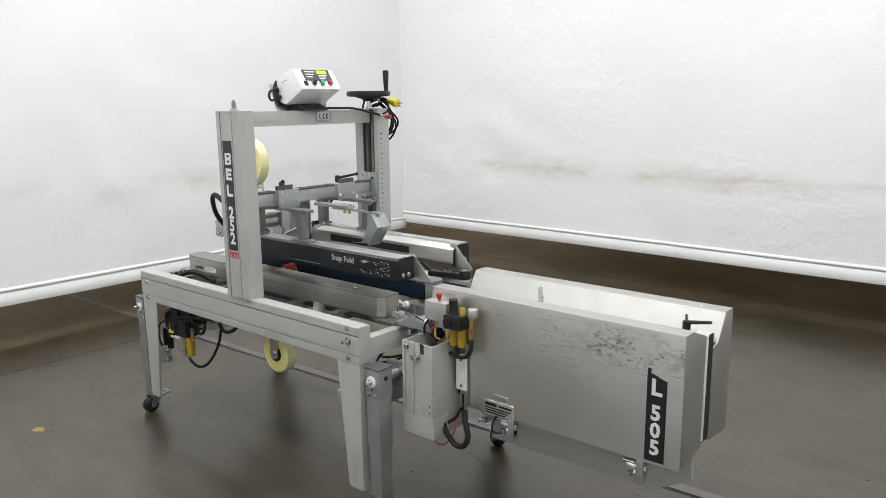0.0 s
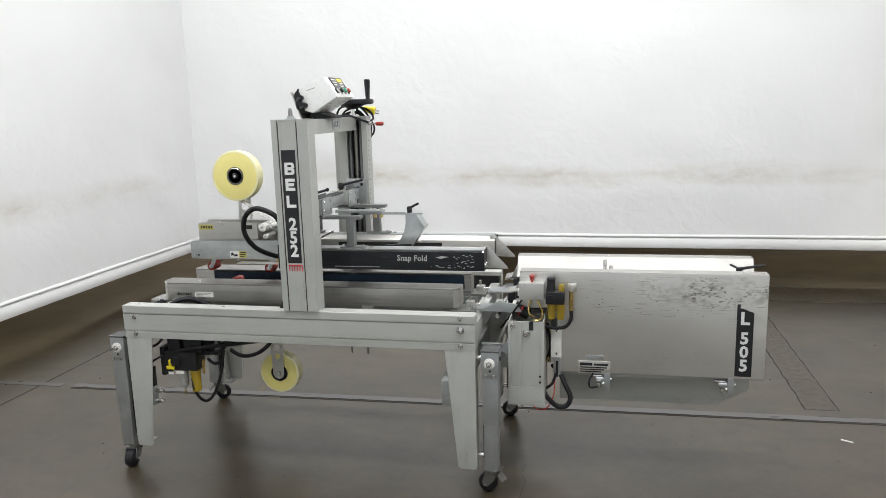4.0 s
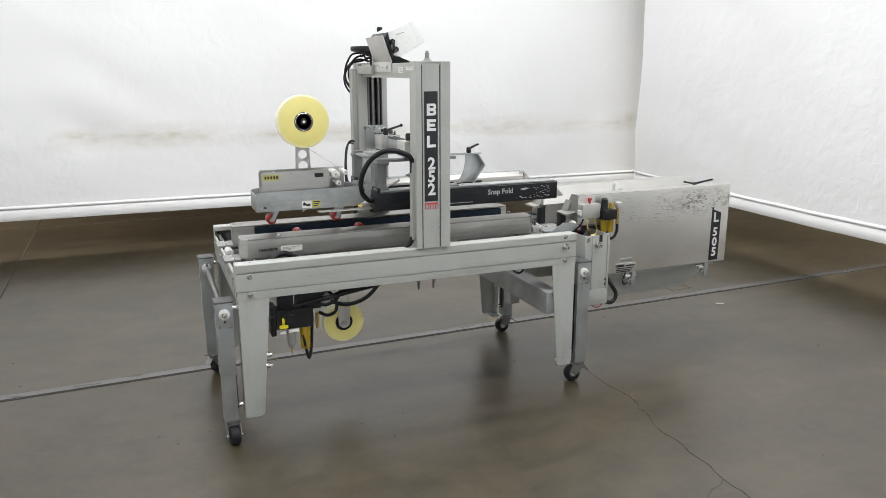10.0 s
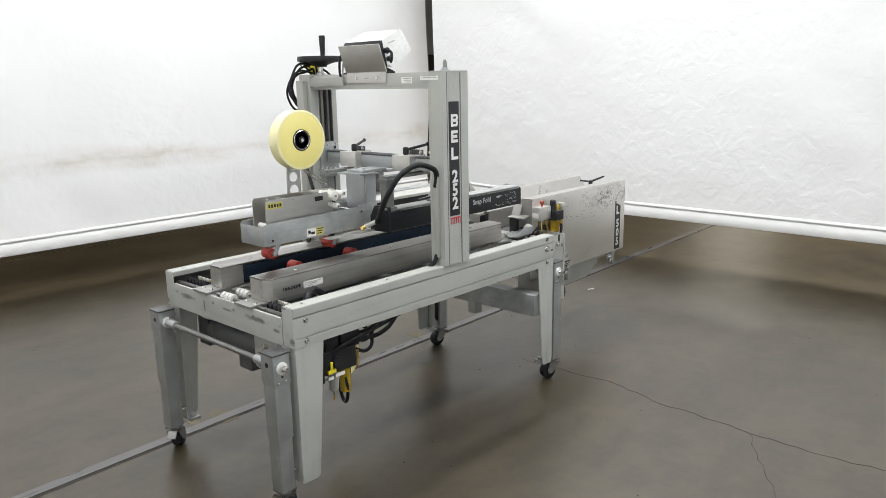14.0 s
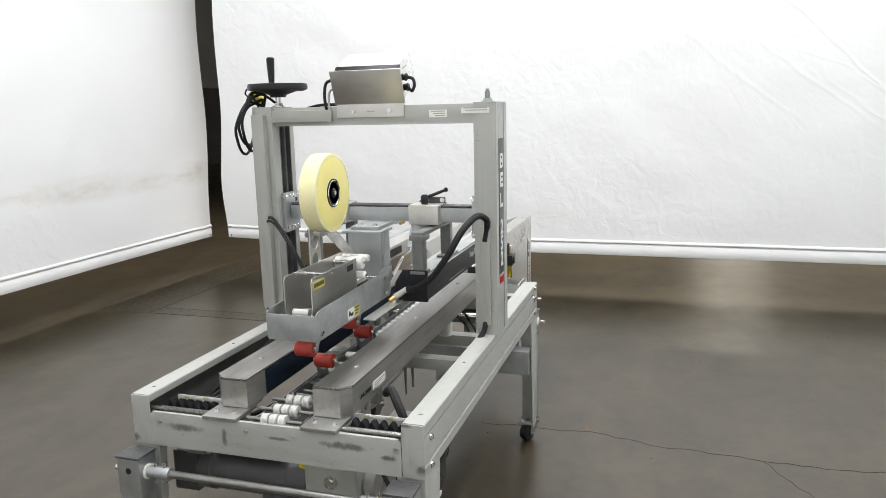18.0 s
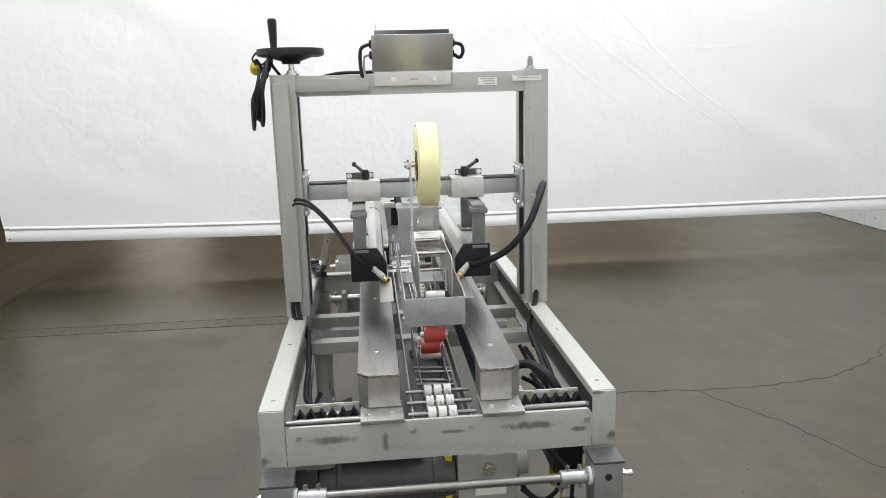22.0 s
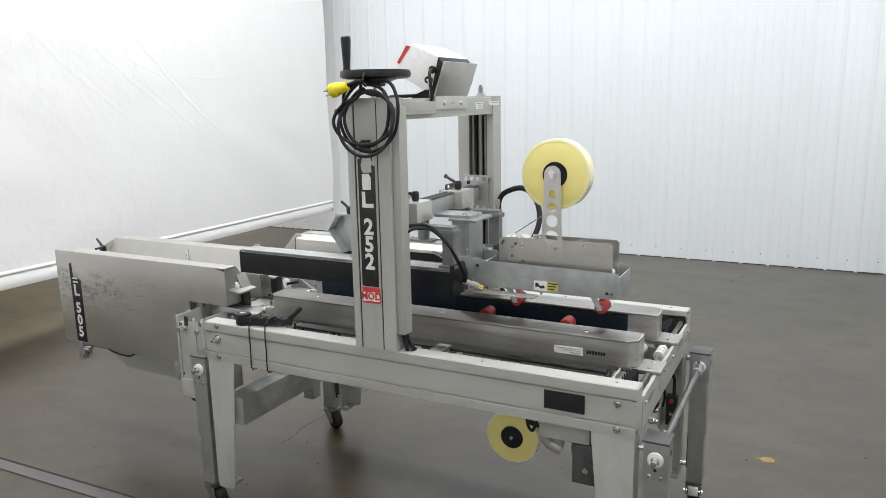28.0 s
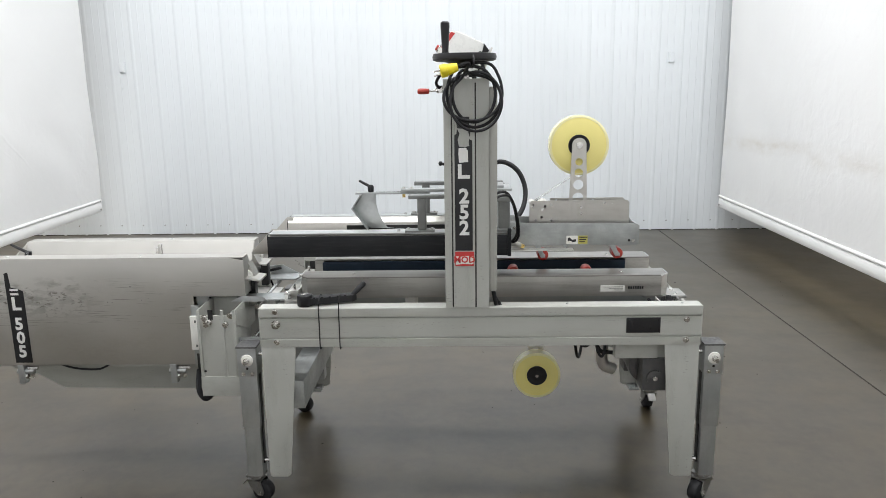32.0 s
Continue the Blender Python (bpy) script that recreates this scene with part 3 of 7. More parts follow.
def finish(bm, name, mat, angle=38):
    me = bpy.data.meshes.new(name)
    bm.normal_update()
    bm.to_mesh(me)
    bm.free()
    me.materials.append(mat)
    me.polygons.foreach_set("use_smooth", [True] * len(me.polygons))
    me.set_sharp_from_angle(angle=radians(angle))
    return me


ORIGIN = {}


def thing(name, base, label, category, group="", kind=""):
    """A top-level thing: an Empty at its base, under which its parts hang."""
    ob = new(name)
    ob.empty_display_size = 0.1
    ob.location = base
    ORIGIN[ob] = Matrix.Translation(-Vector(base))
    return tagged(ob, label, category, group, kind)


def part(name, parent, mat, *shapes, label="", turn=None, angle=38):
    """One mesh under a thing or under a part, from shapes as (kind, arguments...) in world metres."""
    bm = bmesh.new()
    for kind, *args in shapes:
        extra = args.pop() if args and isinstance(args[-1], dict) else {}
        SHAPES[kind](bm, *args, **extra)
    if turn:
        bmesh.ops.transform(bm, matrix=turn, verts=bm.verts)
    ob = new(name, finish(bm, name, mat, angle))
    ob.parent = parent
    if parent in ORIGIN:
        ob.matrix_parent_inverse = ORIGIN[parent]
    return tagged(ob, label)


def solid(name, mat, *shapes, label="", category="", group="", kind="structure"):
    """A top-level mesh."""
    bm = bmesh.new()
    for k, *args in shapes:
        extra = args.pop() if args and isinstance(args[-1], dict) else {}
        SHAPES[k](bm, *args, **extra)
    return tagged(new(name, finish(bm, name, mat)), label, category, group, kind)


def lettering(name, parent, text, mat, m, size, depth=0.0004, fat=0.0, spacing=1.0, shear=0.0):
    """Words in the built-in font as a mesh, at a pose whose x runs along the line and z out of the face."""
    cu = bpy.data.curves.new(name, "FONT")
    cu.body, cu.size, cu.extrude, cu.offset, cu.space_character, cu.shear = text, size, depth, fat, spacing, shear
    cu.align_x, cu.align_y, cu.resolution_u = "CENTER", "CENTER", 2
    tmp = bpy.data.objects.new(name, cu)
    me = bpy.data.meshes.new_from_object(tmp)
    bpy.data.objects.remove(tmp)
    bpy.data.curves.remove(cu)
    me.transform(m)
    me.materials.clear()
    me.materials.append(mat)
    ob = new(name, me)
    ob.parent = parent
    if parent in ORIGIN:
        ob.matrix_parent_inverse = ORIGIN[parent]
    return ob


def frame_at(origin, along, out):
    """A pose with x along a line and z out of a face."""
    x, z = Vector(along).normalized(), Vector(out).normalized()
    y = z.cross(x)
    m = Matrix((x, y, z)).transposed().to_4x4()
    return Matrix.Translation(origin) @ m


def hexbolt(parent, p, out, r=0.007, h=0.006, mat=None, name="bolt"):
    """A hexagon bolt head with its washer."""
    p, out = Vector(p), Vector(out)
    return part(name, parent, mat or CHROME, ("rod", p - out * 0.004, p + out * 0.0015, r * 1.45, 14), ("rod", p, p + out * h, r, 6))


# ---------------------------------------------------------------- setting
tagged(solid("floor", FLOOR, ("box", -12, 30, -4.6, 13, -0.2, 0.0), label="polished brown-grey concrete floor with scuffs and stains", category="floor"))
tagged(solid("ceiling", CEIL, ("box", -12, 30, -4.6, 13, 6.0, 6.15), label="dark ceiling deck high above the bay", category="ceiling"))
solid("wall_east", SHADE, ("box", 30, 30.2, -4.6, 13, -0.2, 6.15), label="dark far wall of the warehouse", category="wall")
solid("wall_west", SHADE, ("box", -12.2, -12, -4.6, 13, -0.2, 6.15), label="dark far wall of the warehouse", category="wall")
solid("wall_north", SHADE, ("box", -12, 30, 13, 13.2, -0.2, 6.15), label="dark far wall of the warehouse", category="wall")
solid("wall_block", BLOCK, ("box", 4.9, 13.9, 7.0, 7.2, 1.95, 6.0), label="grey block wall above a dark doorway", category="wall")

# White cladding wall: a flat sheet with raised ribs and rows of screws.
WALL_Y = -4.33
solid("wall_south", CLAD, ("box", -12, 30, WALL_Y - 0.25, WALL_Y, -0.2, 6.0), label="white ribbed metal cladding wall", category="wall")
south = bpy.data.objects["wall_south"]
RIB = None
for i in range(62):
    x = -4.818 + i * 0.2286
    if RIB is None:
        RIB = part("rib", south, CLAD, ("prism", "z", 0.0, 5.9, [(-0.020, WALL_Y), (-0.011, WALL_Y + 0.0034), (0.011, WALL_Y + 0.0034), (0.020, WALL_Y)]))
        RIB.location.x = x
    else:
        r = new("rib", RIB.data)
        r.parent, r.location = south, (x, 0, 0)
bm = bmesh.new()
for z in (1.52, 2.9):
    for i in range(92):
        x = -4.45 + i * 0.1525
        rod(bm, (x, WALL_Y, z), (x, WALL_Y + 0.006, z), 0.006, 6)
screws = new("screws", finish(bm, "screws", CLAD))
screws.parent = south
tagged(screws, kind="stuff")
bm = bmesh.new()
for i in range(61):
    for k in (0.080, 0.149):
        x = -4.818 + i * 0.2286 + k
        prism(bm, "z", 0.0, 5.9, [(x - 0.009, WALL_Y - 0.001), (x - 0.004, WALL_Y + 0.0012), (x + 0.004, WALL_Y + 0.0012), (x + 0.009, WALL_Y - 0.001)])
ribs = new("minor_ribs", finish(bm, "minor_ribs", CLAD))
ribs.parent = south
tagged(ribs, kind="stuff")
bm = bmesh.new()
for i in range(70):
    rod(bm, (-4.75 + i * 0.2286, WALL_Y, 0.10), (-4.75 + i * 0.2286, WALL_Y + 0.006, 0.10), 0.006, 6)
foot = new("foot_screws", finish(bm, "foot_screws", ROD))
foot.parent = south
tagged(foot, kind="stuff")
part("foot_gap", south, JOINT, ("box", -12, 14, WALL_Y, WALL_Y + 0.003, 0.0, 0.007))
for x, z in ((-1.29, 1.745), (4.22, 1.72)):
    outlet = thing("wall_outlet", (x, WALL_Y, z - 0.06), "small white outlet box fixed to the cladding wall", "outlet", "outlets on the cladding wall")
    part("box_body", outlet, CLAD, ("box", x - 0.030, x + 0.030, WALL_Y - 0.002, WALL_Y + 0.014, z - 0.048, z + 0.048, 0.004))
    part("cover", outlet, CLAD, ("box", x - 0.025, x + 0.025, WALL_Y + 0.014, WALL_Y + 0.018, z - 0.042, z + 0.042, 0.003))


def ripple(seed, folds, fine, hem, length):
    """Slack folds and crinkles of a hanging sheet; u along it, v up."""
    def lift(u, v):
        f = folds * noise.noise((u * 0.55 + seed, v * 0.35, 0.3))
        f += fine * noise.noise((u * 3.1 + seed, v * 3.4, 1.7)) * (0.4 + 0.6 * abs(noise.noise((u * 0.5, v * 0.6 + seed, 4.0))) * 2)
        d = (u * 0.62 + v * 0.78 + 0.35 * noise.noise((u * 1.3 + seed, v * 1.3, 8.0))) * 9.0
        patch = max(0.0, noise.noise((u * 0.8 + seed * 2, v * 0.9, 6.0)))
        f += fine * 1.5 * patch * math.sin(d)
        f += fine * 0.8 * max(0.0, noise.noise((u * 0.7 - seed, v * 0.8, 2.0))) * noise.noise((u * 13, v * 13, seed))
        return f * min(1.0, 0.25 + v / hem) * min(1.0, u / 0.35, (length - u) / 0.35)
    return lift


def curtain(name, mat, a, b, foot_a, foot_b, z1, seed, label, folds=0.05, fine=0.010, curl=0.0):
    """A vinyl curtain from plan point a to b, its foot rising from foot_a to foot_b and curling up at a; its face to the right of that way, with a hem and a batten in a sleeve."""
    a, b = Vector((*a, 0)), Vector((*b, 0))
    along = b - a
    length = along.length
    ahead = along.normalized()
    out = Vector((ahead.y, -ahead.x, 0))
    ob = thing(name, (*((a + b) / 2).xy, min(foot_a, foot_b)), label, "curtain", "curtains round the bay")
    lift = ripple(seed, folds, fine, 0.6, length)
    nu, nv = int(length / 0.05), int(z1 / 0.05)

    def low(u):
        return foot_a + (foot_b - foot_a) * u / length + curl * max(0.0, 1 - u / 2.4) ** 1.5

    def mesh(nm, verts, faces, m):
        me = bpy.data.meshes.new(nm)
        me.from_pydata([tuple(q) for q in verts], [], faces)
        me.materials.append(m)
        me.polygons.foreach_set("use_smooth", [True] * len(faces))
        me.set_sharp_from_angle(angle=radians(50))
        o = new(nm, me)
        o.parent, o.matrix_parent_inverse = ob, ORIGIN[ob]
        return o

    verts, faces = [], []
    for j in range(nv + 1):
        for i in range(nu + 1):
            u = length * i / nu
            z0 = low(u) + 0.03
            v = (z1 - z0) * j / nv
            sway = (max(0.0, 1 - (length - u) / 0.6) - max(0.0, 1 - u / 0.6)) * 0.09 * noise.noise((v * 0.8, seed, 0.5)) * min(1.0, v / 0.5)
            verts.append(a + ahead * (u + sway) + out * lift(u, v) + Vector((0, 0, z0 + v)))
    for j in range(nv):
        for i in range(nu):
            k = j * (nu + 1) + i
            faces.append((k, k + 1, k + nu + 2, k + nu + 1))
    mesh("sheet", verts, faces, mat)

    def strip(nm, profile, m):
        vs, fs, k = [], [], len(profile)
        for i in range(nu + 1):
            u = length * i / nu
            base = a + ahead * u + out * lift(u, 0.07) + Vector((0, 0, low(u)))
            vs += [base + out * d + Vector((0, 0, h)) for d, h in profile]
        for i in range(nu):
            fs += [(i * k + q, i * k + (q + 1) % k, (i + 1) * k + (q + 1) % k, (i + 1) * k + q) for q in range(k)]
        fs += [tuple(range(k))[::-1], tuple(range(nu * k, nu * k + k))]
        return mesh(nm, vs, fs, m)
    strip("hem", [(0.006, 0.0), (0.009, 0.004), (0.009, 0.040), (0.007, 0.084), (0.003, 0.088), (-0.006, 0.088), (-0.006, 0.0)], HEM)
    strip("batten", [(0.004, 0.095), (0.012, 0.099), (0.014, 0.106), (0.011, 0.114), (0.005, 0.121), (-0.006, 0.121), (-0.006, 0.095)], HEM)
    for u in (0.03, length - 0.03):
        for h in (0.022, 0.104):
            p = a + ahead * u + out * lift(u, 0.07) + Vector((0, 0, low(u) + h))
            part("eyelet", ob, ROD, ("rod", p + out * 0.006, p + out * 0.0145, 0.008, 12))
    return ob


curtain("back_curtain", VINYL_A, (-1.935, 3.97), (4.72, 3.86), 0.297, 0.302, 5.995, 3.1, "white vinyl curtain with crinkles and a brown tide mark")
curtain("side_curtain", VINYL_B, (-1.80, -4.16), (-1.93, 4.00), 0.268, 0.230, 5.995, 11.7, "white vinyl side curtain hung clear of the floor", 0.035)
curtain("end_curtain", VINYL_C, (4.43, 3.46), (4.42, -3.97), 0.316, 0.316, 5.995, 21.3, "clean white vinyl end curtain with diagonal creases", 0.03, curl=0.042)

# Ceiling lamps over the bay.
for lx, ly in LAMPS:
    lamp = thing("ceiling_lamp", (lx, ly, 5.40), "white strip lamp hung under the ceiling", "lamp", "ceiling lamps")
    part("housing", lamp, BOXPAINT, ("box", lx - 1.22, lx + 1.22, ly - 0.29, ly + 0.29, 5.40, 5.48, 0.01))
    for dx in (-1.0, 1.0):
        part("hanger", lamp, CHROME, ("rod", (lx + dx, ly, 5.48), (lx + dx, ly, 6.0), 0.004, 6))


# Floor: steel strip, control joint, cracks, worn paint.
def ribbon(name, mat, pts, width, z0, z1, jitter=0.0, label="", category="", kind="structure", seed=1):
    """A thin raised strip along plan points, of uneven width where jitter is given."""
    rnd = random.Random(seed)
    line = [Vector((*p, 0)) for p in pts]
    if jitter:
        fine = []
        for a, b in zip(line, line[1:]):
            k = max(1, int((b - a).length / 0.045))
            fine += [a.lerp(b, i / k) + Vector((rnd.uniform(-1, 1), rnd.uniform(-1, 1), 0)) * jitter * (i > 0) for i in range(k)]
        line = fine + [line[-1]]
    bm = bmesh.new()
    rows = []
    for i, p in enumerate(line):
        d = (line[min(i + 1, len(line) - 1)] - line[max(i - 1, 0)]).normalized()
        s = Vector((-d.y, d.x, 0)) * width * 0.5 * (rnd.uniform(0.4, 1.25) if jitter else 1)
        rows.append([bm.verts.new(p + s + Vector((0, 0, z1))), bm.verts.new(p - s + Vector((0, 0, z1))), bm.verts.new(p - s + Vector((0, 0, z0))), bm.verts.new(p + s + Vector((0, 0, z0)))])
    for a, b in zip(rows, rows[1:]):
        for k in range(4):
            bm.faces.new((a[k], a[(k + 1) % 4], b[(k + 1) % 4], b[k]))
    bm.faces.new(rows[0])
    bm.faces.new(rows[-1][::-1])
    bmesh.ops.recalc_face_normals(bm, faces=bm.faces)
    return tagged(new(name, finish(bm, name, mat)), label, category, "", kind)


ribbon("floor_strip", STRIP, [(-1.02, 0.875), (0.6, 0.925), (5.0, 1.03), (13.9, 1.25)], 0.055, -0.01, 0.004, label="worn steel joint strip set in the concrete floor", category="trim")
ribbon("floor_strip_end", STRIP, [(-3.6, 0.80), (-1.10, 0.872)], 0.05, -0.01, 0.0025, label="dull end piece of the steel floor strip", category="trim")
ribbon("floor_strip_edge", JOINT, [(-1.02, 0.836), (0.6, 0.887), (5.0, 0.992), (13.9, 1.21)], 0.010, -0.01, 0.0015, label="dark joint beside the steel strip", category="trim")
ribbon("floor_joint", JOINT, [(-1.245, -4.3), (-1.235, 0.7), (-1.31, 5.5), (-1.36, 12.9)], 0.009, -0.01, 0.0012, label="dark saw-cut joint in the concrete floor", category="trim")
ribbon("floor_joint_far", JOINT, [(-6, 5.15), (13.9, 5.45)], 0.02, -0.01, 0.0012, label="dark saw-cut joint in the concrete floor", category="trim")
ribbon("floor_crack", JOINT, [(1.725, -0.22), (1.71, -0.30), (1.65, -0.49), (1.63, -0.80), (1.61, -0.96), (1.60, -1.2), (1.63, -1.45), (1.66, -1.68), (1.88, -2.09), (2.09, -2.29), (2.14, -2.76), (2.3, -3.1)], 0.0033, -0.01, 0.001, 0.012, "hairline crack wandering across the floor", "crack", seed=4)
ribbon("floor_crack_end", JOINT, [(1.70, 0.30), (1.71, 0.05), (1.715, -0.14), (1.725, -0.22)], 0.0016, -0.01, 0.001, 0.010, "hairline end of the floor crack", "crack", seed=8)
ribbon("floor_crack_branch", JOINT, [(1.61, -0.96), (1.45, -1.05), (1.2, -1.2), (0.88, -1.31), (0.61, -1.43)], 0.0022, -0.01, 0.001, 0.012, "thin branch of the floor crack", "crack", seed=6)
ribbon("floor_crack_fill", CRACKED, [(1.72, -0.255), (1.745, -0.205), (1.79, -0.195)], 0.008, -0.01, 0.0012, 0.006, "tan filler in the floor crack", "crack", seed=7)


ribbon("floor_patch", PATCH, [(3.12, 1.10), (3.13, 3.30)], 0.16, -0.01, 0.0010, label="filled trench in the concrete floor", category="floor patch")
ribbon("floor_patch_far", PATCH, [(3.03, 3.55), (12.0, 3.42)], 0.48, -0.01, 0.0010, label="wide filled trench in the concrete floor", category="floor patch")
for n, pts in enumerate(([(3.04, 1.10), (3.05, 3.30)], [(3.20, 1.10), (3.21, 3.30)], [(3.05, 3.31), (12.0, 3.18)], [(3.05, 3.79), (12.0, 3.66)])):
    ribbon("floor_joint_patch", JOINT, pts, 0.007, -0.01, 0.0016, 0.003, "ragged edge of the filled trench", "trim", seed=30 + n)


def blot(name, mat, x, y, rx, ry, seed, label, category="paint mark", kind="structure"):
    """A flat mark with a ragged outline."""
    rnd = random.Random(seed)
    bm = bmesh.new()
    ring = [bm.verts.new((x + rx * math.cos(a) * k, y + ry * math.sin(a) * k, 0.0012)) for a, k in ((2 * math.pi * i / 22, rnd.uniform(0.65, 1.1)) for i in range(22))]
    low = [bm.verts.new((v.co.x, v.co.y, -0.01)) for v in ring]
    bm.faces.new(ring)
    for i in range(22):
        bm.faces.new((ring[i - 1], ring[i], low[i], low[i - 1]))
    bmesh.ops.recalc_face_normals(bm, faces=bm.faces)
    return tagged(new(name, finish(bm, name, mat)), label, category, "marks on the floor", kind)


blot("paint_mark", OCHRE, -0.275, -0.45, 0.040, 0.026, 2, "small round ochre paint mark on the floor")
blot("paint_mark", WORN, 0.24, 0.93, 0.05, 0.10, 5, "worn yellow paint patch on the floor")
blot("paint_mark", WORN, 0.12, 0.98, 0.03, 0.07, 8, "worn yellow paint patch on the floor")
blot("paint_mark", WORN, 1.62, 1.02, 0.05, 0.09, 9, "worn yellow paint patch on the floor")
chip = thing("paper_scrap", (3.13, 0.74, 0), "small white scrap lying on the floor", "scrap")
part("scrap", chip, STICKER, ("box", 3.105, 3.155, 0.736, 0.746, 0.0, 0.003), turn=Matrix.Translation((3.13, 0.74, 0)) @ Matrix.Rotation(-0.5, 4, "Z") @ Matrix.Translation((-3.13, -0.74, 0)))
rnd = random.Random(12)
bm = bmesh.new()
for i in range(150):
    x, y, s = rnd.uniform(-1.7, 4.3), rnd.uniform(-4.0, 3.8), rnd.uniform(0.001, 0.0032)
    box(bm, x - s, x + s * rnd.uniform(0.5, 2), y - s, y + s, -0.001, s * 0.6)
tagged(new("floor_grit", finish(bm, "floor_grit", JOINT)), "dark specks of grit on the floor", "grit", "", "stuff")

# ---------------------------------------------------------------- the case sealer
sealer = thing("case_sealer", (0.77, 0.425, 0.0), "light grey steel case sealer with stainless guards on casters", "machine")
W = 0.852          # outer width of the bed


def mirror_y(y):
    return W - y


def rails():
    # The outline of a rail, outer face at y = 0: lips, grooves and a flush web.
    out = [(0.0, 0.612), (-0.001, 0.640), (0.007, 0.6415), (0.007, 0.6455), (0.001, 0.647), (0.001, 0.7165), (0.007, 0.718), (0.007, 0.722), (-0.001, 0.7235), (-0.001, 0.752), (0.002, 0.755), (0.055, 0.755), (0.057, 0.752),
           (0.057, 0.735), (0.020, 0.733), (0.020, 0.622), (0.045, 0.620), (0.045, 0.612)]
    near = part("side_rail", sealer, PAINT, ("prism", "x", 0.0, 1.535, out), angle=6)
    far = part("side_rail", sealer, PAINT, ("prism", "x", 0.0, 1.535, [(mirror_y(y), z) for y, z in out]), angle=6)
    for rail, y, o in ((near, 0.0, -1), (far, W, 1)):
        for x, z in ((0.05, 0.704), (0.05, 0.630), (1.48, 0.742), (1.48, 0.630)):
            hexbolt(rail, (x, y, z), (0, o, 0), 0.007, 0.007)
        hexbolt(rail, (1.48, y, 0.695), (0, o, 0), 0.011, 0.012)
        part("stud", rail, CHROME, ("rod", (1.48, y, 0.695), (1.48, y + o * 0.030, 0.695), 0.006, 12))
        for x in (0.06, 0.46, 0.83):
            part("cap_screw", rail, ZINC, ("rod", (x, y - o * 0.028, 0.7545), (x, y - o * 0.028, 0.7575), 0.005, 10))
    # dark strips put the shade and dirt of the rails' inner faces into colour
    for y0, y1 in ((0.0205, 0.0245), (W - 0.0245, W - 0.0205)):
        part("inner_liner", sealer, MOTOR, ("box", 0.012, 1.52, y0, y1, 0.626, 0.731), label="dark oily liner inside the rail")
    # end caps and cross plates
    for y0, y1 in ((0.0, 0.058), (W - 0.058, W)):
        part("rail_end", sealer, PAINT_TIP, ("box", -0.004, 0.0, y0, y1, 0.612, 0.753, 0.0015))
        part("rail_end", sealer, PAINT, ("box", 1.535, 1.539, y0, y1, 0.612, 0.753, 0.0015))
    end = part("end_plate", sealer, PAINT_END, ("prism", "x", -0.006, 0.000, [(0.060, 0.613), (0.792, 0.613), (0.792, 0.700), (0.784, 0.711), (0.068, 0.711), (0.060, 0.700)], 0.001),
               ("box", 0.0, 0.004, 0.070, 0.782, 0.700, 0.7105))
    for y in (0.072, 0.356, 0.493, 0.762):
        part("screw", end, ZINC, ("rod", (-0.011, y, 0.685), (-0.005, y, 0.685), 0.006, 10))
    part("end_beam", sealer, PAINT, ("box", 1.50, 1.532, 0.058, W - 0.058, 0.625, 0.70, 0.003), ("box", 1.488, 1.4995, 0.060, W - 0.060, 0.6935, 0.699))
    part("cross_tie", sealer, PAINT, ("box", 1.02, 1.07, 0.045, W - 0.045, 0.615, 0.655, 0.003))
    part("cross_tie", sealer, PAINT, ("box", 0.74, 0.79, 0.045, W - 0.045, 0.615, 0.655, 0.003))


rails()


def legs():
    for x0, sx in ((0.0, 1), (1.537, -1)):
        for y0, sy in ((0.0, 1), (W, -1)):
            X = lambda v: x0 + sx * v
            Y = lambda v: y0 + sy * v
            leg = part("leg", sealer, PAINT,
                       ("prism", "y", Y(0.001), Y(0.006), [(X(0.001), 0.612), (X(0.122), 0.612), (X(0.078), 0.118), (X(0.066), 0.110), (X(0.008), 0.110), (X(0.001), 0.130)], 0.0008),
                       ("prism", "x", X(0.001), X(0.006), [(Y(0.006), 0.612), (Y(0.075), 0.612), (Y(0.050), 0.110), (Y(0.006), 0.110)], 0.0008))
            part("foot_plate", leg, ZINC, ("box", X(0.004), X(0.05), Y(0.006), Y(0.075), 0.108, 0.118, 0.003), ("rod", (X(0.028), Y(0.055), 0.116), (X(0.028), Y(0.055), 0.128), 0.012, 6))


legs()


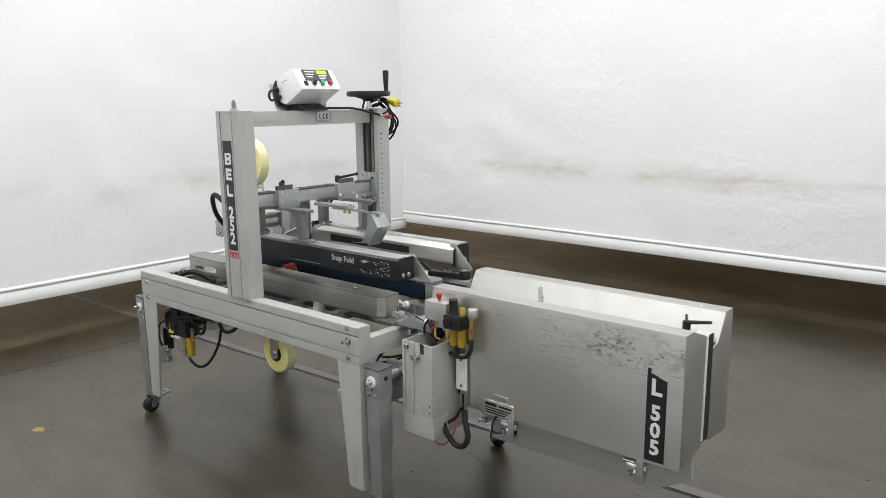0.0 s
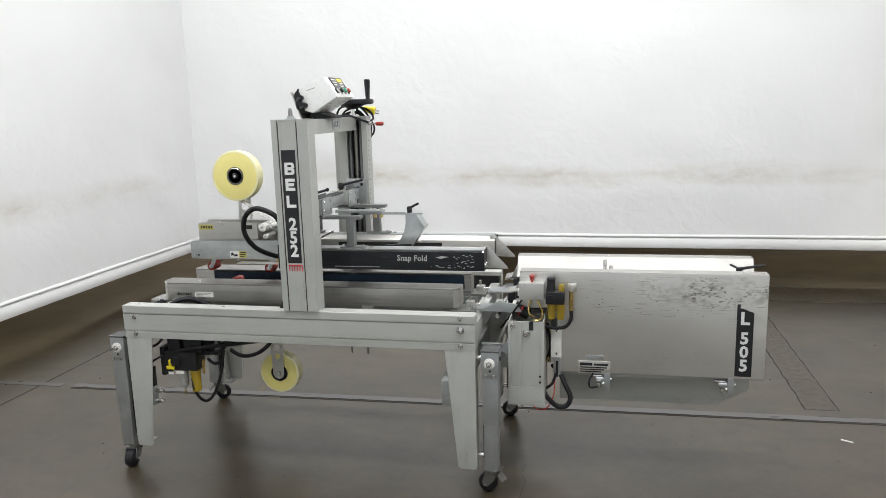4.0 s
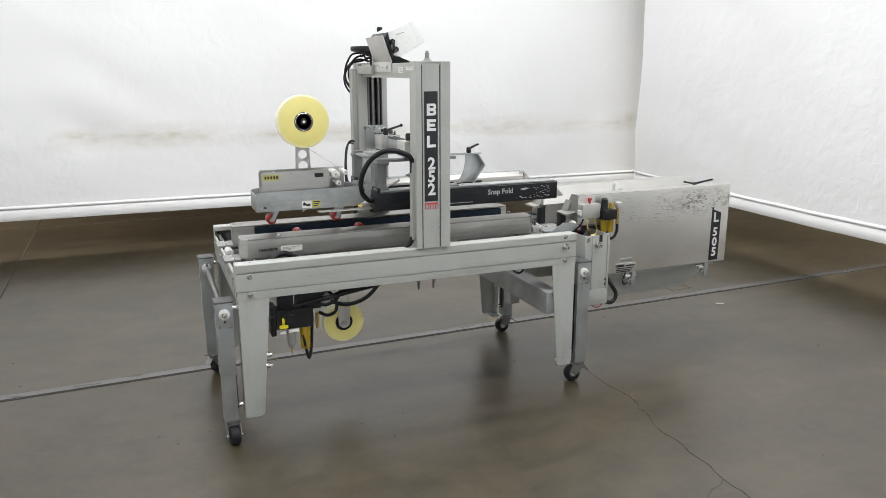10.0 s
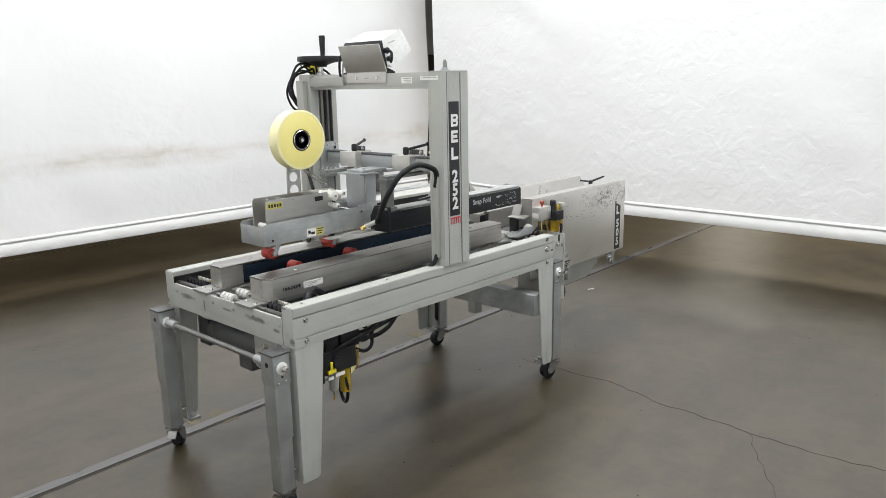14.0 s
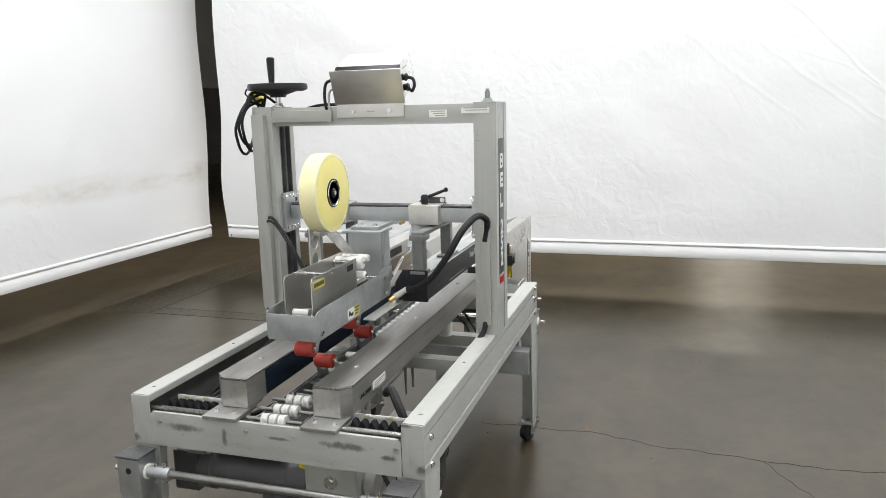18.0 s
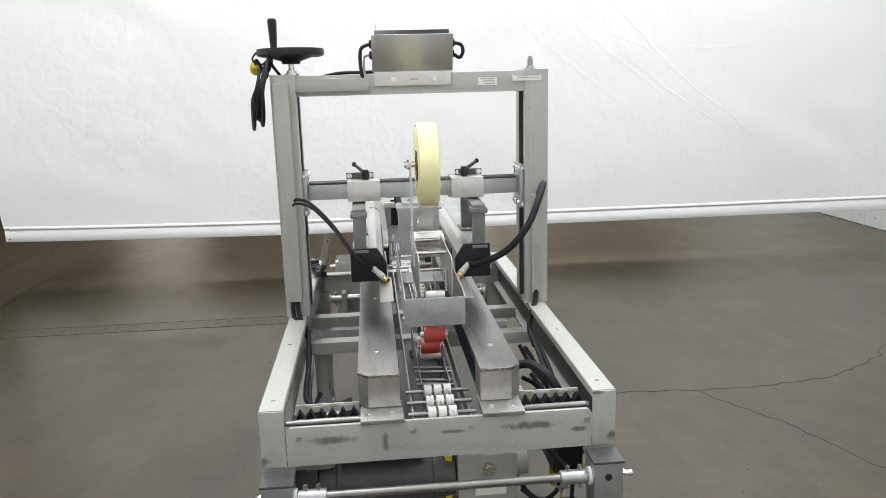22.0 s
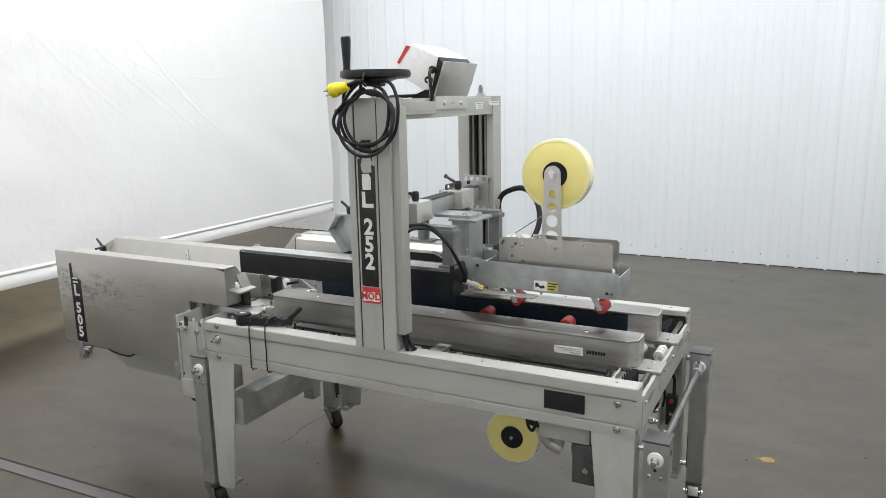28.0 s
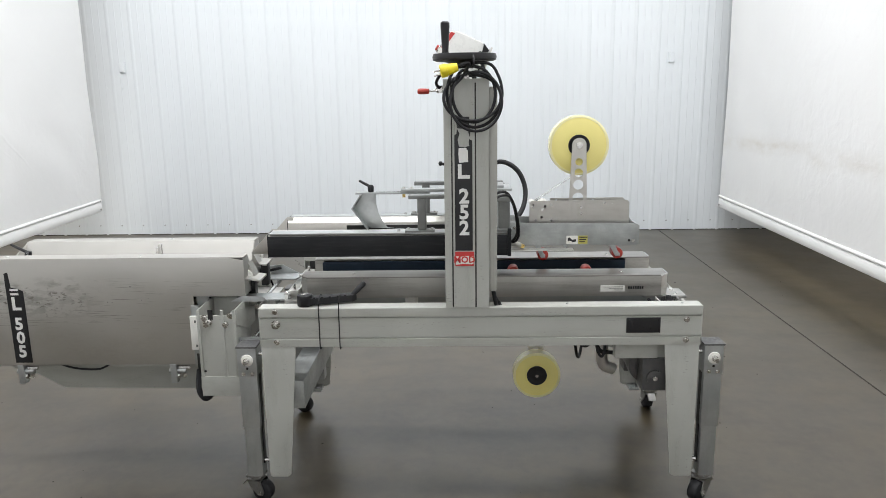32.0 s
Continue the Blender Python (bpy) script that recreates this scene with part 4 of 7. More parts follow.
def caster_posts():
    for x0, x1, rx in ((-0.086, -0.023, -0.055), (1.561, 1.626, 1.592)):
        for y0, o in ((0.008, -1), (W - 0.008, 1)):
            ys = sorted((y0, y0 - o * 0.066))
            y_out = y0
            post = part("caster_post", sealer, ZINC, ("box", x0 + 0.004, x1 - 0.004, ys[0] + 0.003, ys[1] - 0.003, 0.105, 0.46, 0.003), ("box", x0, x1, ys[0], ys[1], 0.30, 0.515, 0.004),
                        label="zinc plated telescopic leg post")
            part("sleeve", post, ZINC, ("box", x0 - 0.002, x1 + 0.002, ys[0] - 0.002, ys[1] + 0.002, 0.50, 0.606, 0.003), label="zinc plated sleeve")
            part("cap", post, MOTOR, ("box", x0 - 0.005, x1 + 0.005, ys[0] - 0.005, ys[1] + 0.005, 0.606, 0.613, 0.003), label="scuffed dark end cap")
            for dx in (0.016, 0.047):
                hexbolt(post, (x0 + dx, y_out + o * 0.002, 0.510), (0, o, 0), 0.005, 0.004)
            part("hole", post, DARKHOLE, ("rod", ((x0 + x1) / 2, y_out + o * 0.0005, 0.530), ((x0 + x1) / 2, y_out + o * 0.0028, 0.530), 0.0045, 12))
            xo = x0 - 0.0025 if x0 < 0 else x1 + 0.0025
            part("hole", post, DARKHOLE, ("rod", (xo, y0 - o * 0.034, 0.572), (xo + (0.003 if x0 > 0 else -0.0005), y0 - o * 0.034, 0.572), 0.009, 14))
            part("slot", post, DARKHOLE, ("box", x1 - 0.002 if x0 < 0 else x0 - 0.001, x1 + 0.001 if x0 < 0 else x0 + 0.002, ys[0] + 0.02, ys[1] - 0.02, 0.15, 0.50))
            part("washer", post, WHITE, ("rod", (rx, y_out + o * 0.001, 0.561), (rx, y_out + o * 0.007, 0.561), 0.0215, 22, {"bevel": 0.0015}), label="white nylon washer")
            part("nut", post, CHROME, ("rod", (rx, y_out + o * 0.006, 0.561), (rx, y_out + o * 0.014, 0.561), 0.012, 6), ("rod", (rx, y_out + o * 0.012, 0.561), (rx, y_out + o * 0.034, 0.561), 0.0075, 14))
            yi = y0 - o * 0.068
            part("washer", post, WHITE, ("rod", (rx, yi, 0.561), (rx, yi - o * 0.007, 0.561), 0.0215, 22, {"bevel": 0.0015}), label="white nylon washer")
            for z in (0.575, 0.16):
                part("spacer", post, CHROME, ("rod", (x1 - 0.004 if x0 < 0 else x0 + 0.004, y0 - o * 0.03, z), (0.002 if x0 < 0 else 1.536, y0 - o * 0.03, z), 0.0095, 12))
            # caster
            cx, cy = (x0 + x1) / 2 + (0.004 if x0 < 0 else 0.004), y0 - o * 0.033
            swing = {(True, -1): -84, (False, -1): 158, (True, 1): 40, (False, 1): 165}[(x0 < 0, o)]
            spin = Matrix.Translation((cx, cy, 0)) @ Matrix.Rotation(radians(swing), 4, "Z") @ Matrix.Translation((-cx, -cy, 0))
            caster = part("caster", sealer, ROD, ("rod", (cx, cy, 0.078), (cx, cy, 0.112), 0.024, 18), ("box", cx - 0.03, cx + 0.03, cy - 0.03, cy + 0.03, 0.098, 0.106, 0.002),
                          ("prism", "y", cy - 0.028, cy - 0.024, [(cx - 0.026, 0.086), (cx + 0.026, 0.086), (cx + 0.040, 0.045), (cx + 0.034, 0.028), (cx + 0.014, 0.030), (cx - 0.014, 0.060)]),
                          ("prism", "y", cy + 0.024, cy + 0.028, [(cx - 0.026, 0.086), (cx + 0.026, 0.086), (cx + 0.040, 0.045), (cx + 0.034, 0.028), (cx + 0.014, 0.030), (cx - 0.014, 0.060)]),
                          ("box", cx - 0.026, cx + 0.026, cy - 0.028, cy + 0.028, 0.080, 0.088, 0.002), turn=spin, label="dull steel swivel caster")
            wx = cx + 0.026
            part("wheel", caster, RUBBER, ("lathe", (wx, cy, 0.0390), "y", [(-0.021, 0.010), (-0.021, 0.030), (-0.017, 0.0365), (-0.010, 0.039), (0.010, 0.039), (0.017, 0.0365), (0.021, 0.030), (0.021, 0.010)], 28), turn=spin, label="black rubber wheel")
            part("axle", caster, CHROME, ("rod", (wx, cy - 0.033, 0.039), (wx, cy + 0.033, 0.039), 0.007, 8), turn=spin)
            part("brake_pedal", caster, ROD, ("prism", "y", cy - 0.018, cy + 0.018, [(cx - 0.026, 0.082), (cx - 0.048, 0.060), (cx - 0.052, 0.063), (cx - 0.028, 0.088)], 0.001), turn=spin)
        tie = part("tie_rod", sealer, ROD, ("rod", (rx, 0.075, 0.561), (rx, W - 0.075, 0.561), 0.0105, 16), label="dull steel tie rod")
        for y0, y1 in ((0.085, 0.150), (W - 0.150, W - 0.085)):
            part("shaft_collar", tie, ZINC, ("rod", (rx, y0, 0.561), (rx, y1, 0.561), 0.0175, 18, {"bevel": 0.002}))
            for k in (0.018, 0.047):
                for z in (0.575, 0.532):
                    part("set_screw", tie, CHROME, ("rod", (rx, y0 + k, z), (rx, y0 + k, z + 0.016), 0.005, 8))


caster_posts()


def uprights():
    for x0, y_out, o in ((0.748, -0.010, -1), (0.733, 0.861, 1)):
        x1 = x0 + 0.150
        Y = lambda d: y_out - o * d
        def strip(xa, xb, d0, d1, z0=0.755, z1=1.523, bv=0.0015):
            return ("box", xa, xb, *sorted((Y(d0), Y(d1))), z0, z1, bv)
        D = 0.075
        U = (lambda u: x0 + u) if o < 0 else (lambda u: x0 + 0.150 - u)
        def face_strip(ua, ub, *rest):
            return strip(*sorted((U(ua), U(ub))), *rest)
        outline = [(0.0, 0.0), (0.0235, 0.0), (0.0235, 0.006), (0.0285, 0.006), (0.0285, 0.001), (0.102, 0.001), (0.102, 0.006), (0.107, 0.006), (0.107, 0.0), (0.150, 0.0), (0.150, D), (0.104, D), (0.104, 0.010), (0.026, 0.010), (0.026, D), (0.0, D)]
        post = part("upright", sealer, PAINT, ("prism", "z", 0.755, 1.523, [(U(u), Y(d)) for u, d in outline]), label="light grey painted extruded upright", angle=6)
        part("top_cap", post, PAINT, strip(x0, x1, -0.0005, D + 0.0005, 1.5205, 1.526))
        # black strips paint the shade in the two face grooves
        part("groove", post, DARKHOLE, face_strip(0.0237, 0.0283, 0.0025, 0.0055, 0.757, 1.513, 0), face_strip(0.1022, 0.1068, 0.0025, 0.0055, 0.757, 1.513, 0))
        part("inner_channel", post, MOTOR, ("prism", "z", 0.757, 1.518, [(U(u), Y(d)) for u, d in ((0.0265, 0.0105), (0.1035, 0.0105), (0.1035, 0.074), (0.1, 0.074), (0.1, 0.014), (0.03, 0.014), (0.03, 0.074), (0.0265, 0.074))]), label="dark oily inner channel")
        cx = U(0.066)
        screw_bm = ("rod", (cx, Y(0.044), 0.76), (cx, Y(0.044), 1.515), 0.010, 14)
        part("lead_screw", post, ROD, screw_bm, *[("rod", (cx, Y(0.044), 0.78 + k * 0.012), (cx, Y(0.044), 0.784 + k * 0.012), 0.0118, 12) for k in range(60)], label="oily threaded lead screw")
        part("guide_bar", post, CAST, face_strip(0.034, 0.044, 0.03, 0.06, 0.76, 1.51, 0.001), face_strip(0.088, 0.098, 0.03, 0.06, 0.76, 1.51, 0.001))
        part("film", post, INK, face_strip(0.035, 0.094, -0.0004, 0.002, 0.956 if o < 0 else 0.957, 1.408 if o < 0 else 1.405, 0), label="black label film")
        along, out = (0, 0, -1), (0, o, 0)
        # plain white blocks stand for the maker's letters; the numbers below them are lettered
        mid = U(0.066)
        def face(z, u=0.0):
            return frame_at((mid + u, y_out + o * 0.0008, z), (-o, 0, 0), (0, o, 0))
        for n, z in enumerate((1.335, 1.272, 1.205) if o < 0 else (1.33, 1.28, 1.226)):
            if o > 0 and n < 2:
                continue
            q = sorted((y_out, y_out + o * 0.0012))
            f = -o
            stem = [(-0.020, -0.024), (0.020, -0.024), (0.020, -0.012), (-0.008, -0.012)]
            if n == 0:
                stem = [(-0.020, -0.024), (0.014, -0.024), (0.021, -0.017), (0.021, -0.004), (0.016, 0.0), (0.021, 0.004), (0.021, 0.017), (0.014, 0.024)]
            elif n == 1:
                stem += [(-0.008, -0.006), (0.016, -0.006), (0.016, 0.006), (-0.008, 0.006), (-0.008, 0.012), (0.020, 0.012), (0.020, 0.024)]
            else:
                stem += [(-0.008, 0.024)]
            mk = part("mark", post, LETTER, ("prism", "y", *q, [(mid + f * u, z + v) for u, v in stem + [(-0.020, 0.024)]]))
            if n == 0:
                for v in (-0.0105, 0.0105):
                    part("notch", mk, INK, ("box", *sorted((mid - f * 0.007, mid + f * 0.009)), *sorted((y_out + o * 0.0009, y_out + o * 0.0016)), z + v - 0.004, z + v + 0.004))
        for digit, z in zip("252", (1.112, 1.058, 1.004) if o < 0 else (1.141, 1.087, 1.033)):
            lettering("numeral", post, digit, LETTER, face(z), 0.068, 0.0006, 0.0022)
    near = part("cover_strip", sealer, CONDUIT, ("box", 0.736, 0.748, 0.012, 0.046, 0.79, 1.125, 0.003), label="grey cable cover")
    far = part("cover_strip", sealer, CONDUIT, ("box", 0.706, 0.733, 0.805, 0.853, 0.81, 1.500, 0.006), label="grey cable cover")
    part("cable", far, RUBBER, ("tube", [(0.72, 0.822, 0.83), (0.715, 0.822, 0.79), (0.70, 0.815, 0.757)], 0.007), ("tube", [(0.72, 0.838, 0.83), (0.715, 0.838, 0.79), (0.708, 0.835, 0.757)], 0.007))
    part("cable", near, RUBBER, ("tube", [(0.742, 0.03, 0.80), (0.73, 0.034, 0.77), (0.705, 0.05, 0.742), (0.66, 0.07, 0.70), (0.56, 0.075, 0.67)], 0.009))
    for k in range(17):
        part("scale_tick", far, MOTOR, ("box", 0.8826, 0.8838, 0.800, 0.808 if k % 4 else 0.814, 1.02 + k * 0.024, 1.025 + k * 0.024))
    # worn label at the foot of the film on the far side
    up_far = [o for o in bpy.data.objects if o.name.startswith("upright")][-1]
    mid = 0.733 + 0.084
    plate = part("label_plate", up_far, REDINK, ("box", mid - 0.032, mid + 0.032, 0.860, 0.8618, 0.903, 0.953), label="red label with worn white letters")
    part("worn_panel", plate, STICKER, ("prism", "y", 0.8612, 0.8622, [(mid - 0.030, 0.912), (mid - 0.024, 0.909), (mid + 0.006, 0.911), (mid + 0.030, 0.908), (mid + 0.029, 0.938), (mid + 0.012, 0.936), (mid - 0.008, 0.939), (mid - 0.029, 0.937)]))
    lettering("letters", plate, "MOD", REDINK, frame_at((mid, 0.8626, 0.925), (-1, 0, 0), (0, 1, 0)), 0.031, 0.0006, 0.0008)
    # the maker's letters are torn down to the paint
    part("torn_film", up_far, LETTER, ("prism", "y", 0.861, 0.8621, [(mid + u, z) for u, z in ((-0.014, 1.257), (0.016, 1.255), (0.018, 1.283), (0.017, 1.303), (-0.008, 1.304), (-0.010, 1.297), (-0.013, 1.296))]), label="bare patch torn out of the film")
    part("torn_film", up_far, PAINT, ("prism", "y", 0.861, 0.8621, [(mid + u, z) for u, z in ((-0.018, 1.310), (-0.002, 1.306), (0.016, 1.308), (0.020, 1.330), (0.014, 1.350), (0.022, 1.368), (-0.012, 1.364), (-0.020, 1.338), (-0.016, 1.322))]), label="bare patch torn out of the film")
    part("torn_film", up_far, PAINT, ("prism", "y", 0.861, 0.8621, [(mid + u, z) for u, z in ((-0.0305, 1.326), (-0.019, 1.332), (-0.023, 1.36), (-0.016, 1.388), (-0.020, 1.407), (-0.0305, 1.408))]))
    part("torn_film", up_far, PAINT, ("prism", "y", 0.861, 0.8621, [(mid + u, z) for u, z in ((0.0305, 1.345), (0.024, 1.350), (0.022, 1.372), (0.026, 1.395), (0.014, 1.402), (0.0305, 1.409))]))
    up_near = [o for o in bpy.data.objects if o.name.startswith("upright")][0]
    part("tally_frame", up_near, REDINK, ("box", 0.785, 0.843, -0.0112, -0.009, 0.944, 0.949), *[("box", 0.786 + k * 0.011, 0.7885 + k * 0.011, -0.0112, -0.009, 0.922, 0.945) for k in range(6)], label="scratched red label")


uprights()


def top_bar():
    bar = part("top_bar", sealer, PAINT, ("box", 0.752, 0.831, 0.064, W - 0.066, 1.460, 1.522, 0.002), label="light grey top cross bar")
    part("trim_edge", bar, PAINT, ("box", 0.7505, 0.8325, 0.064, W - 0.066, 1.459, 1.463))
    plate = part("plate", bar, ZINC, ("box", 0.8305, 0.8345, 0.452, 0.532, 1.474, 1.517, 0.006), label="small bright maker's plate")
    for k, y in enumerate((0.472, 0.492, 0.512)):
        part("mark", plate, INK, ("prism", "x", 0.834, 0.8350, [(y - 0.006, 1.484), (y + 0.007, 1.484), (y + 0.007, 1.489), (y - 0.001, 1.489)] + ([(y - 0.001, 1.502), (y + 0.006, 1.502), (y + 0.006, 1.507)] if k else [(y - 0.001, 1.507)]) + [(y - 0.006, 1.507)]))
    for y0, y1, z in ((0.155, 0.215, 1.492), (0.012, 0.105, 1.500)):
        st = part("sticker", bar, STICKER, ("box", 0.7510, 0.7522, y0, y1, z - 0.012, z + 0.012) if y0 > 0.1 else ("box", 0.7465, 0.7522, y0, y1, z - 0.009, z + 0.009))
        xs = 0.7505 if y0 > 0.1 else 0.7461
        for r in range(3 if y0 > 0.1 else 2):
            part("text_bar", st, CONDUIT, ("box", xs, xs + 0.001, y0 + 0.006, y1 - 0.008 - 0.006 * r, z + 0.006 - r * 0.007, z + 0.009 - r * 0.007))
    cover = part("conduit_cover", bar, CONDUIT, ("box", 0.735, 0.752, 0.560, 0.850, 1.472, 1.512, 0.005), label="grey cable cover")
    # stud over the near upright
    stud = part("stud", sealer, ROD, ("rod", (0.814, 0.034, 1.524), (0.814, 0.034, 1.560), 0.009, 14), ("rod", (0.814, 0.034, 1.560), (0.814, 0.034, 1.568), 0.006, 6), label="bright stud over the upright")
    part("flange_nut", stud, ZINC, ("rod", (0.814, 0.034, 1.525), (0.814, 0.034, 1.530), 0.020, 20), ("rod", (0.814, 0.034, 1.530), (0.814, 0.034, 1.538), 0.014, 6))
    # handwheel over the far upright
    cx, cy = 0.812, 0.800
    wheel = part("handwheel", sealer, PLASTIC, ("lathe", (cx, cy, 1.560), "z", [(0.0, 0.012), (0.0, 0.028), (0.008, 0.030), (0.026, 0.082), (0.022, 0.093), (0.026, 0.104), (0.036, 0.106), (0.046, 0.103), (0.047, 0.094), (0.040, 0.088), (0.036, 0.03), (0.044, 0.026), (0.046, 0.0)], 40),
                 label="black plastic dished handwheel")
    part("grip", wheel, PLASTIC, ("lathe", (0.874, 0.858, 1.602), "z", [(0.0, 0.013), (0.012, 0.0105), (0.03, 0.0115), (0.085, 0.0145), (0.098, 0.0145), (0.102, 0.011)], 20))
    part("shaft", wheel, CHROME, ("rod", (cx, cy, 1.522), (cx, cy, 1.565), 0.010, 14), ("rod", (cx, cy, 1.524), (cx, cy, 1.531), 0.024, 20), ("rod", (cx, cy, 1.531), (cx, cy, 1.540), 0.016, 6))
    # lever valve with a red grip
    valve = part("lever", sealer, CHROME, ("rod", (0.875, 0.80, 1.492), (0.905, 0.795, 1.490), 0.010, 12), ("rod", (0.905, 0.795, 1.490), (0.935, 0.791, 1.487), 0.004, 10), ("rod", (0.888, 0.80, 1.482), (0.888, 0.80, 1.505), 0.012, 6))
    part("grip", valve, RED, ("lathe", (0.930, 0.791, 1.487), "x", [(0.0, 0.006), (0.004, 0.009), (0.03, 0.010), (0.038, 0.008), (0.040, 0.003)], 16), label="red grip")


top_bar()


def holed(bm, axis, a, b, outline, holes):
    """A flat plate with round holes, extruded along an axis; holes: (u, v, radius)."""
    def place(p, v):
        p = list(p)
        p.insert("xyz".index(axis), v)
        return p
    loops = [outline] + [[(u + r * math.cos(k * math.pi / 9), v + r * math.sin(k * math.pi / 9)) for k in range(18)] for u, v, r in holes]
    edges = []
    for loop in loops:
        vs = [bm.verts.new(place(p, a)) for p in loop]
        edges += [bm.edges.new((vs[i - 1], vs[i])) for i in range(len(vs))]
    faces = [f for f in bmesh.ops.triangle_fill(bm, use_beauty=True, edges=edges)["geom"] if isinstance(f, bmesh.types.BMFace)]
    grown = bmesh.ops.extrude_face_region(bm, geom=faces)["geom"]
    d = [0, 0, 0]
    d["xyz".index(axis)] = b - a
    bmesh.ops.translate(bm, vec=d, verts=[g for g in grown if isinstance(g, bmesh.types.BMVert)])
    bmesh.ops.recalc_face_normals(bm, faces=bm.faces)


SHAPES["holed"] = holed
MID = 0.4215       # middle line of the folding and drive parts


def both(y):
    return 2 * MID - y


def arc(cx, cz, r, a0, a1, k=8):
    return [(cx + r * math.cos(math.radians(a0 + (a1 - a0) * i / k)), cz + r * math.sin(math.radians(a0 + (a1 - a0) * i / k))) for i in range(k + 1)]


# ---- drive guards with their belts
def guards():
    for o in (0, 1):
        Y = (lambda y: y) if o == 0 else both
        def ys(a, b):
            return sorted((Y(a), Y(b)))
        Z0, Z1 = 0.7235, 0.805
        xf, xe = 0.052, 1.436
        top = [(xf, Y(0.246)), (xf + 0.027, Y(0.222)), (xe - 0.025, Y(0.222)), (xe, Y(0.246)), (xe, Y(0.323)), (xf, Y(0.323))]
        wall = top[:5] + [(xe - 0.004, Y(0.323)), (xe - 0.004, Y(0.248)), (xe - 0.027, Y(0.226)), (xf + 0.029, Y(0.226)), (xf + 0.004, Y(0.248)), (xf + 0.004, Y(0.323)), (xf, Y(0.323))]
        g = part("drive_guard", sealer, GUARD, ("prism", "z", Z0, Z1 - 0.0062, wall),
                 ("box", xf + 0.004, 0.150, *ys(0.319, 0.323), Z0, Z1 - 0.0055), ("box", 1.400, xe - 0.004, *ys(0.319, 0.323), Z0, Z1 - 0.0055), label="brushed stainless drive belt guard")
        # top of the same sheet, coloured darker than the walls for what it reflects
        part("cover", g, COVER_DIMMED, ("prism", "z", Z1 - 0.006, Z1, top, 0.0015), label="rubbed stainless cover with smudges")
        part("folded_edge", g, CHROME, ("prism", "z", Z1 - 0.0052, Z1 + 0.0006, [(xf - 0.0012, Y(0.246)), (xf + 0.0265, Y(0.2208)), (xf + 0.031, Y(0.2208)), (xf + 0.031, Y(0.224)), (xf + 0.028, Y(0.224)), (xf + 0.003, Y(0.2475)), (xf + 0.003, Y(0.322)), (xf - 0.0012, Y(0.322))]), label="bright folded edge")
        part("belt", g, BELT, ("box", 0.150, 1.405, *ys(0.314, 0.3255), 0.731, 0.793, 0.003), label="dark blue drive belt")
        part("belt_lip", g, RUBBER, ("box", 0.150, 1.405, *ys(0.300, 0.320), 0.724, 0.729))
        for x in (0.22, 0.72, 1.24):
            part("screw", g, CHROME, ("lathe", (x, Y(0.272), Z1 - 0.0005), "z", [(0.0, 0.008), (0.003, 0.0065), (0.0045, 0.0)], 12))
        pad = part("guard_mount", sealer, PAD, ("box", -0.018, 0.092, *ys(0.226, 0.328), 0.7115, 0.722, 0.002), ("box", 0.09, 0.14, *ys(0.235, 0.315), 0.7115, 0.7238, 0.001), label="dull machined mounting pad")
        for y in (0.248, 0.302):
            part("bolt", pad, CHROME, ("lathe", (0.018, Y(y), 0.722), "z", [(0.0, 0.008), (0.004, 0.007), (0.006, 0.0)], 12))
        pad2 = part("guard_mount", sealer, PAD, ("box", 1.395, 1.50, *ys(0.224, 0.326), 0.700, 0.712, 0.002), ("box", 1.36, 1.43, *ys(0.235, 0.315), 0.705, 0.7238, 0.002), label="dull machined mounting pad")
        part("clamp_block", pad2, ALU, ("box", 1.455, 1.49, *ys(0.262, 0.30), 0.712, 0.742, 0.003))
        part("clamp_bolt", pad2, CHROME, ("rod", (1.472, Y(0.28), 0.742), (1.472, Y(0.28), 0.765), 0.006, 8), ("rod", (1.49, Y(0.28), 0.728), (1.515, Y(0.28), 0.728), 0.006, 10))
        part("lug", pad2, CHROME, ("rod", (1.485, Y(0.245), 0.716), (1.485, Y(0.245), 0.735), 0.007, 10))
        part("guard_post", sealer, WHITE, ("rod", (1.02, Y(0.26), 0.655), (1.02, Y(0.26), 0.724), 0.026, 18), label="white plastic post under the guard")
        # way cover: pleated black bellows, its bright back strip, and the coil over the adjusting screw
        y0, y1 = ys(0.066, 0.222)
        pleats = [(y0, 0.690)] + [(y0 + (y1 - y0) * (k + (0.5 if h else 0.0)) / 6, 0.7285 if h else 0.705) for k in range(6) for h in (0, 1)] + [(y1, 0.690)]
        bl = part("bellows", sealer, RUBBER, ("prism", "x", 0.045, 0.060, pleats), *[("prism", "x", 0.060 + 0.008 * k, 0.063 + 0.008 * k, [(y, z - 0.004 * k) for y, z in pleats]) for k in range(3)], label="pleated black way cover")
        part("back_strip", bl, NYLON, ("box", 0.098, 0.101, y0, y1, 0.700, 0.7215), label="bright strip with torn warning stickers")
        rt = random.Random(8 + o)
        for mt, ya, yb in ((STICKER, 0.012, 0.050), (AMBER, 0.052, 0.072), (STICKER, 0.074, 0.118), (AMBER, 0.120, 0.134)):
            rim = [(y0 + ya + (yb - ya) * k / 5, 0.7215 - rt.uniform(0.0, 0.006)) for k in range(6)]
            part("sticker", bl, mt, ("prism", "x", 0.0966, 0.0979, [(y0 + ya, 0.712 + rt.uniform(0, 0.004)), (y0 + yb, 0.712 + rt.uniform(0, 0.004))] + rim[::-1]), label="torn warning sticker")
        turns = int((y1 - y0) / 0.0046)
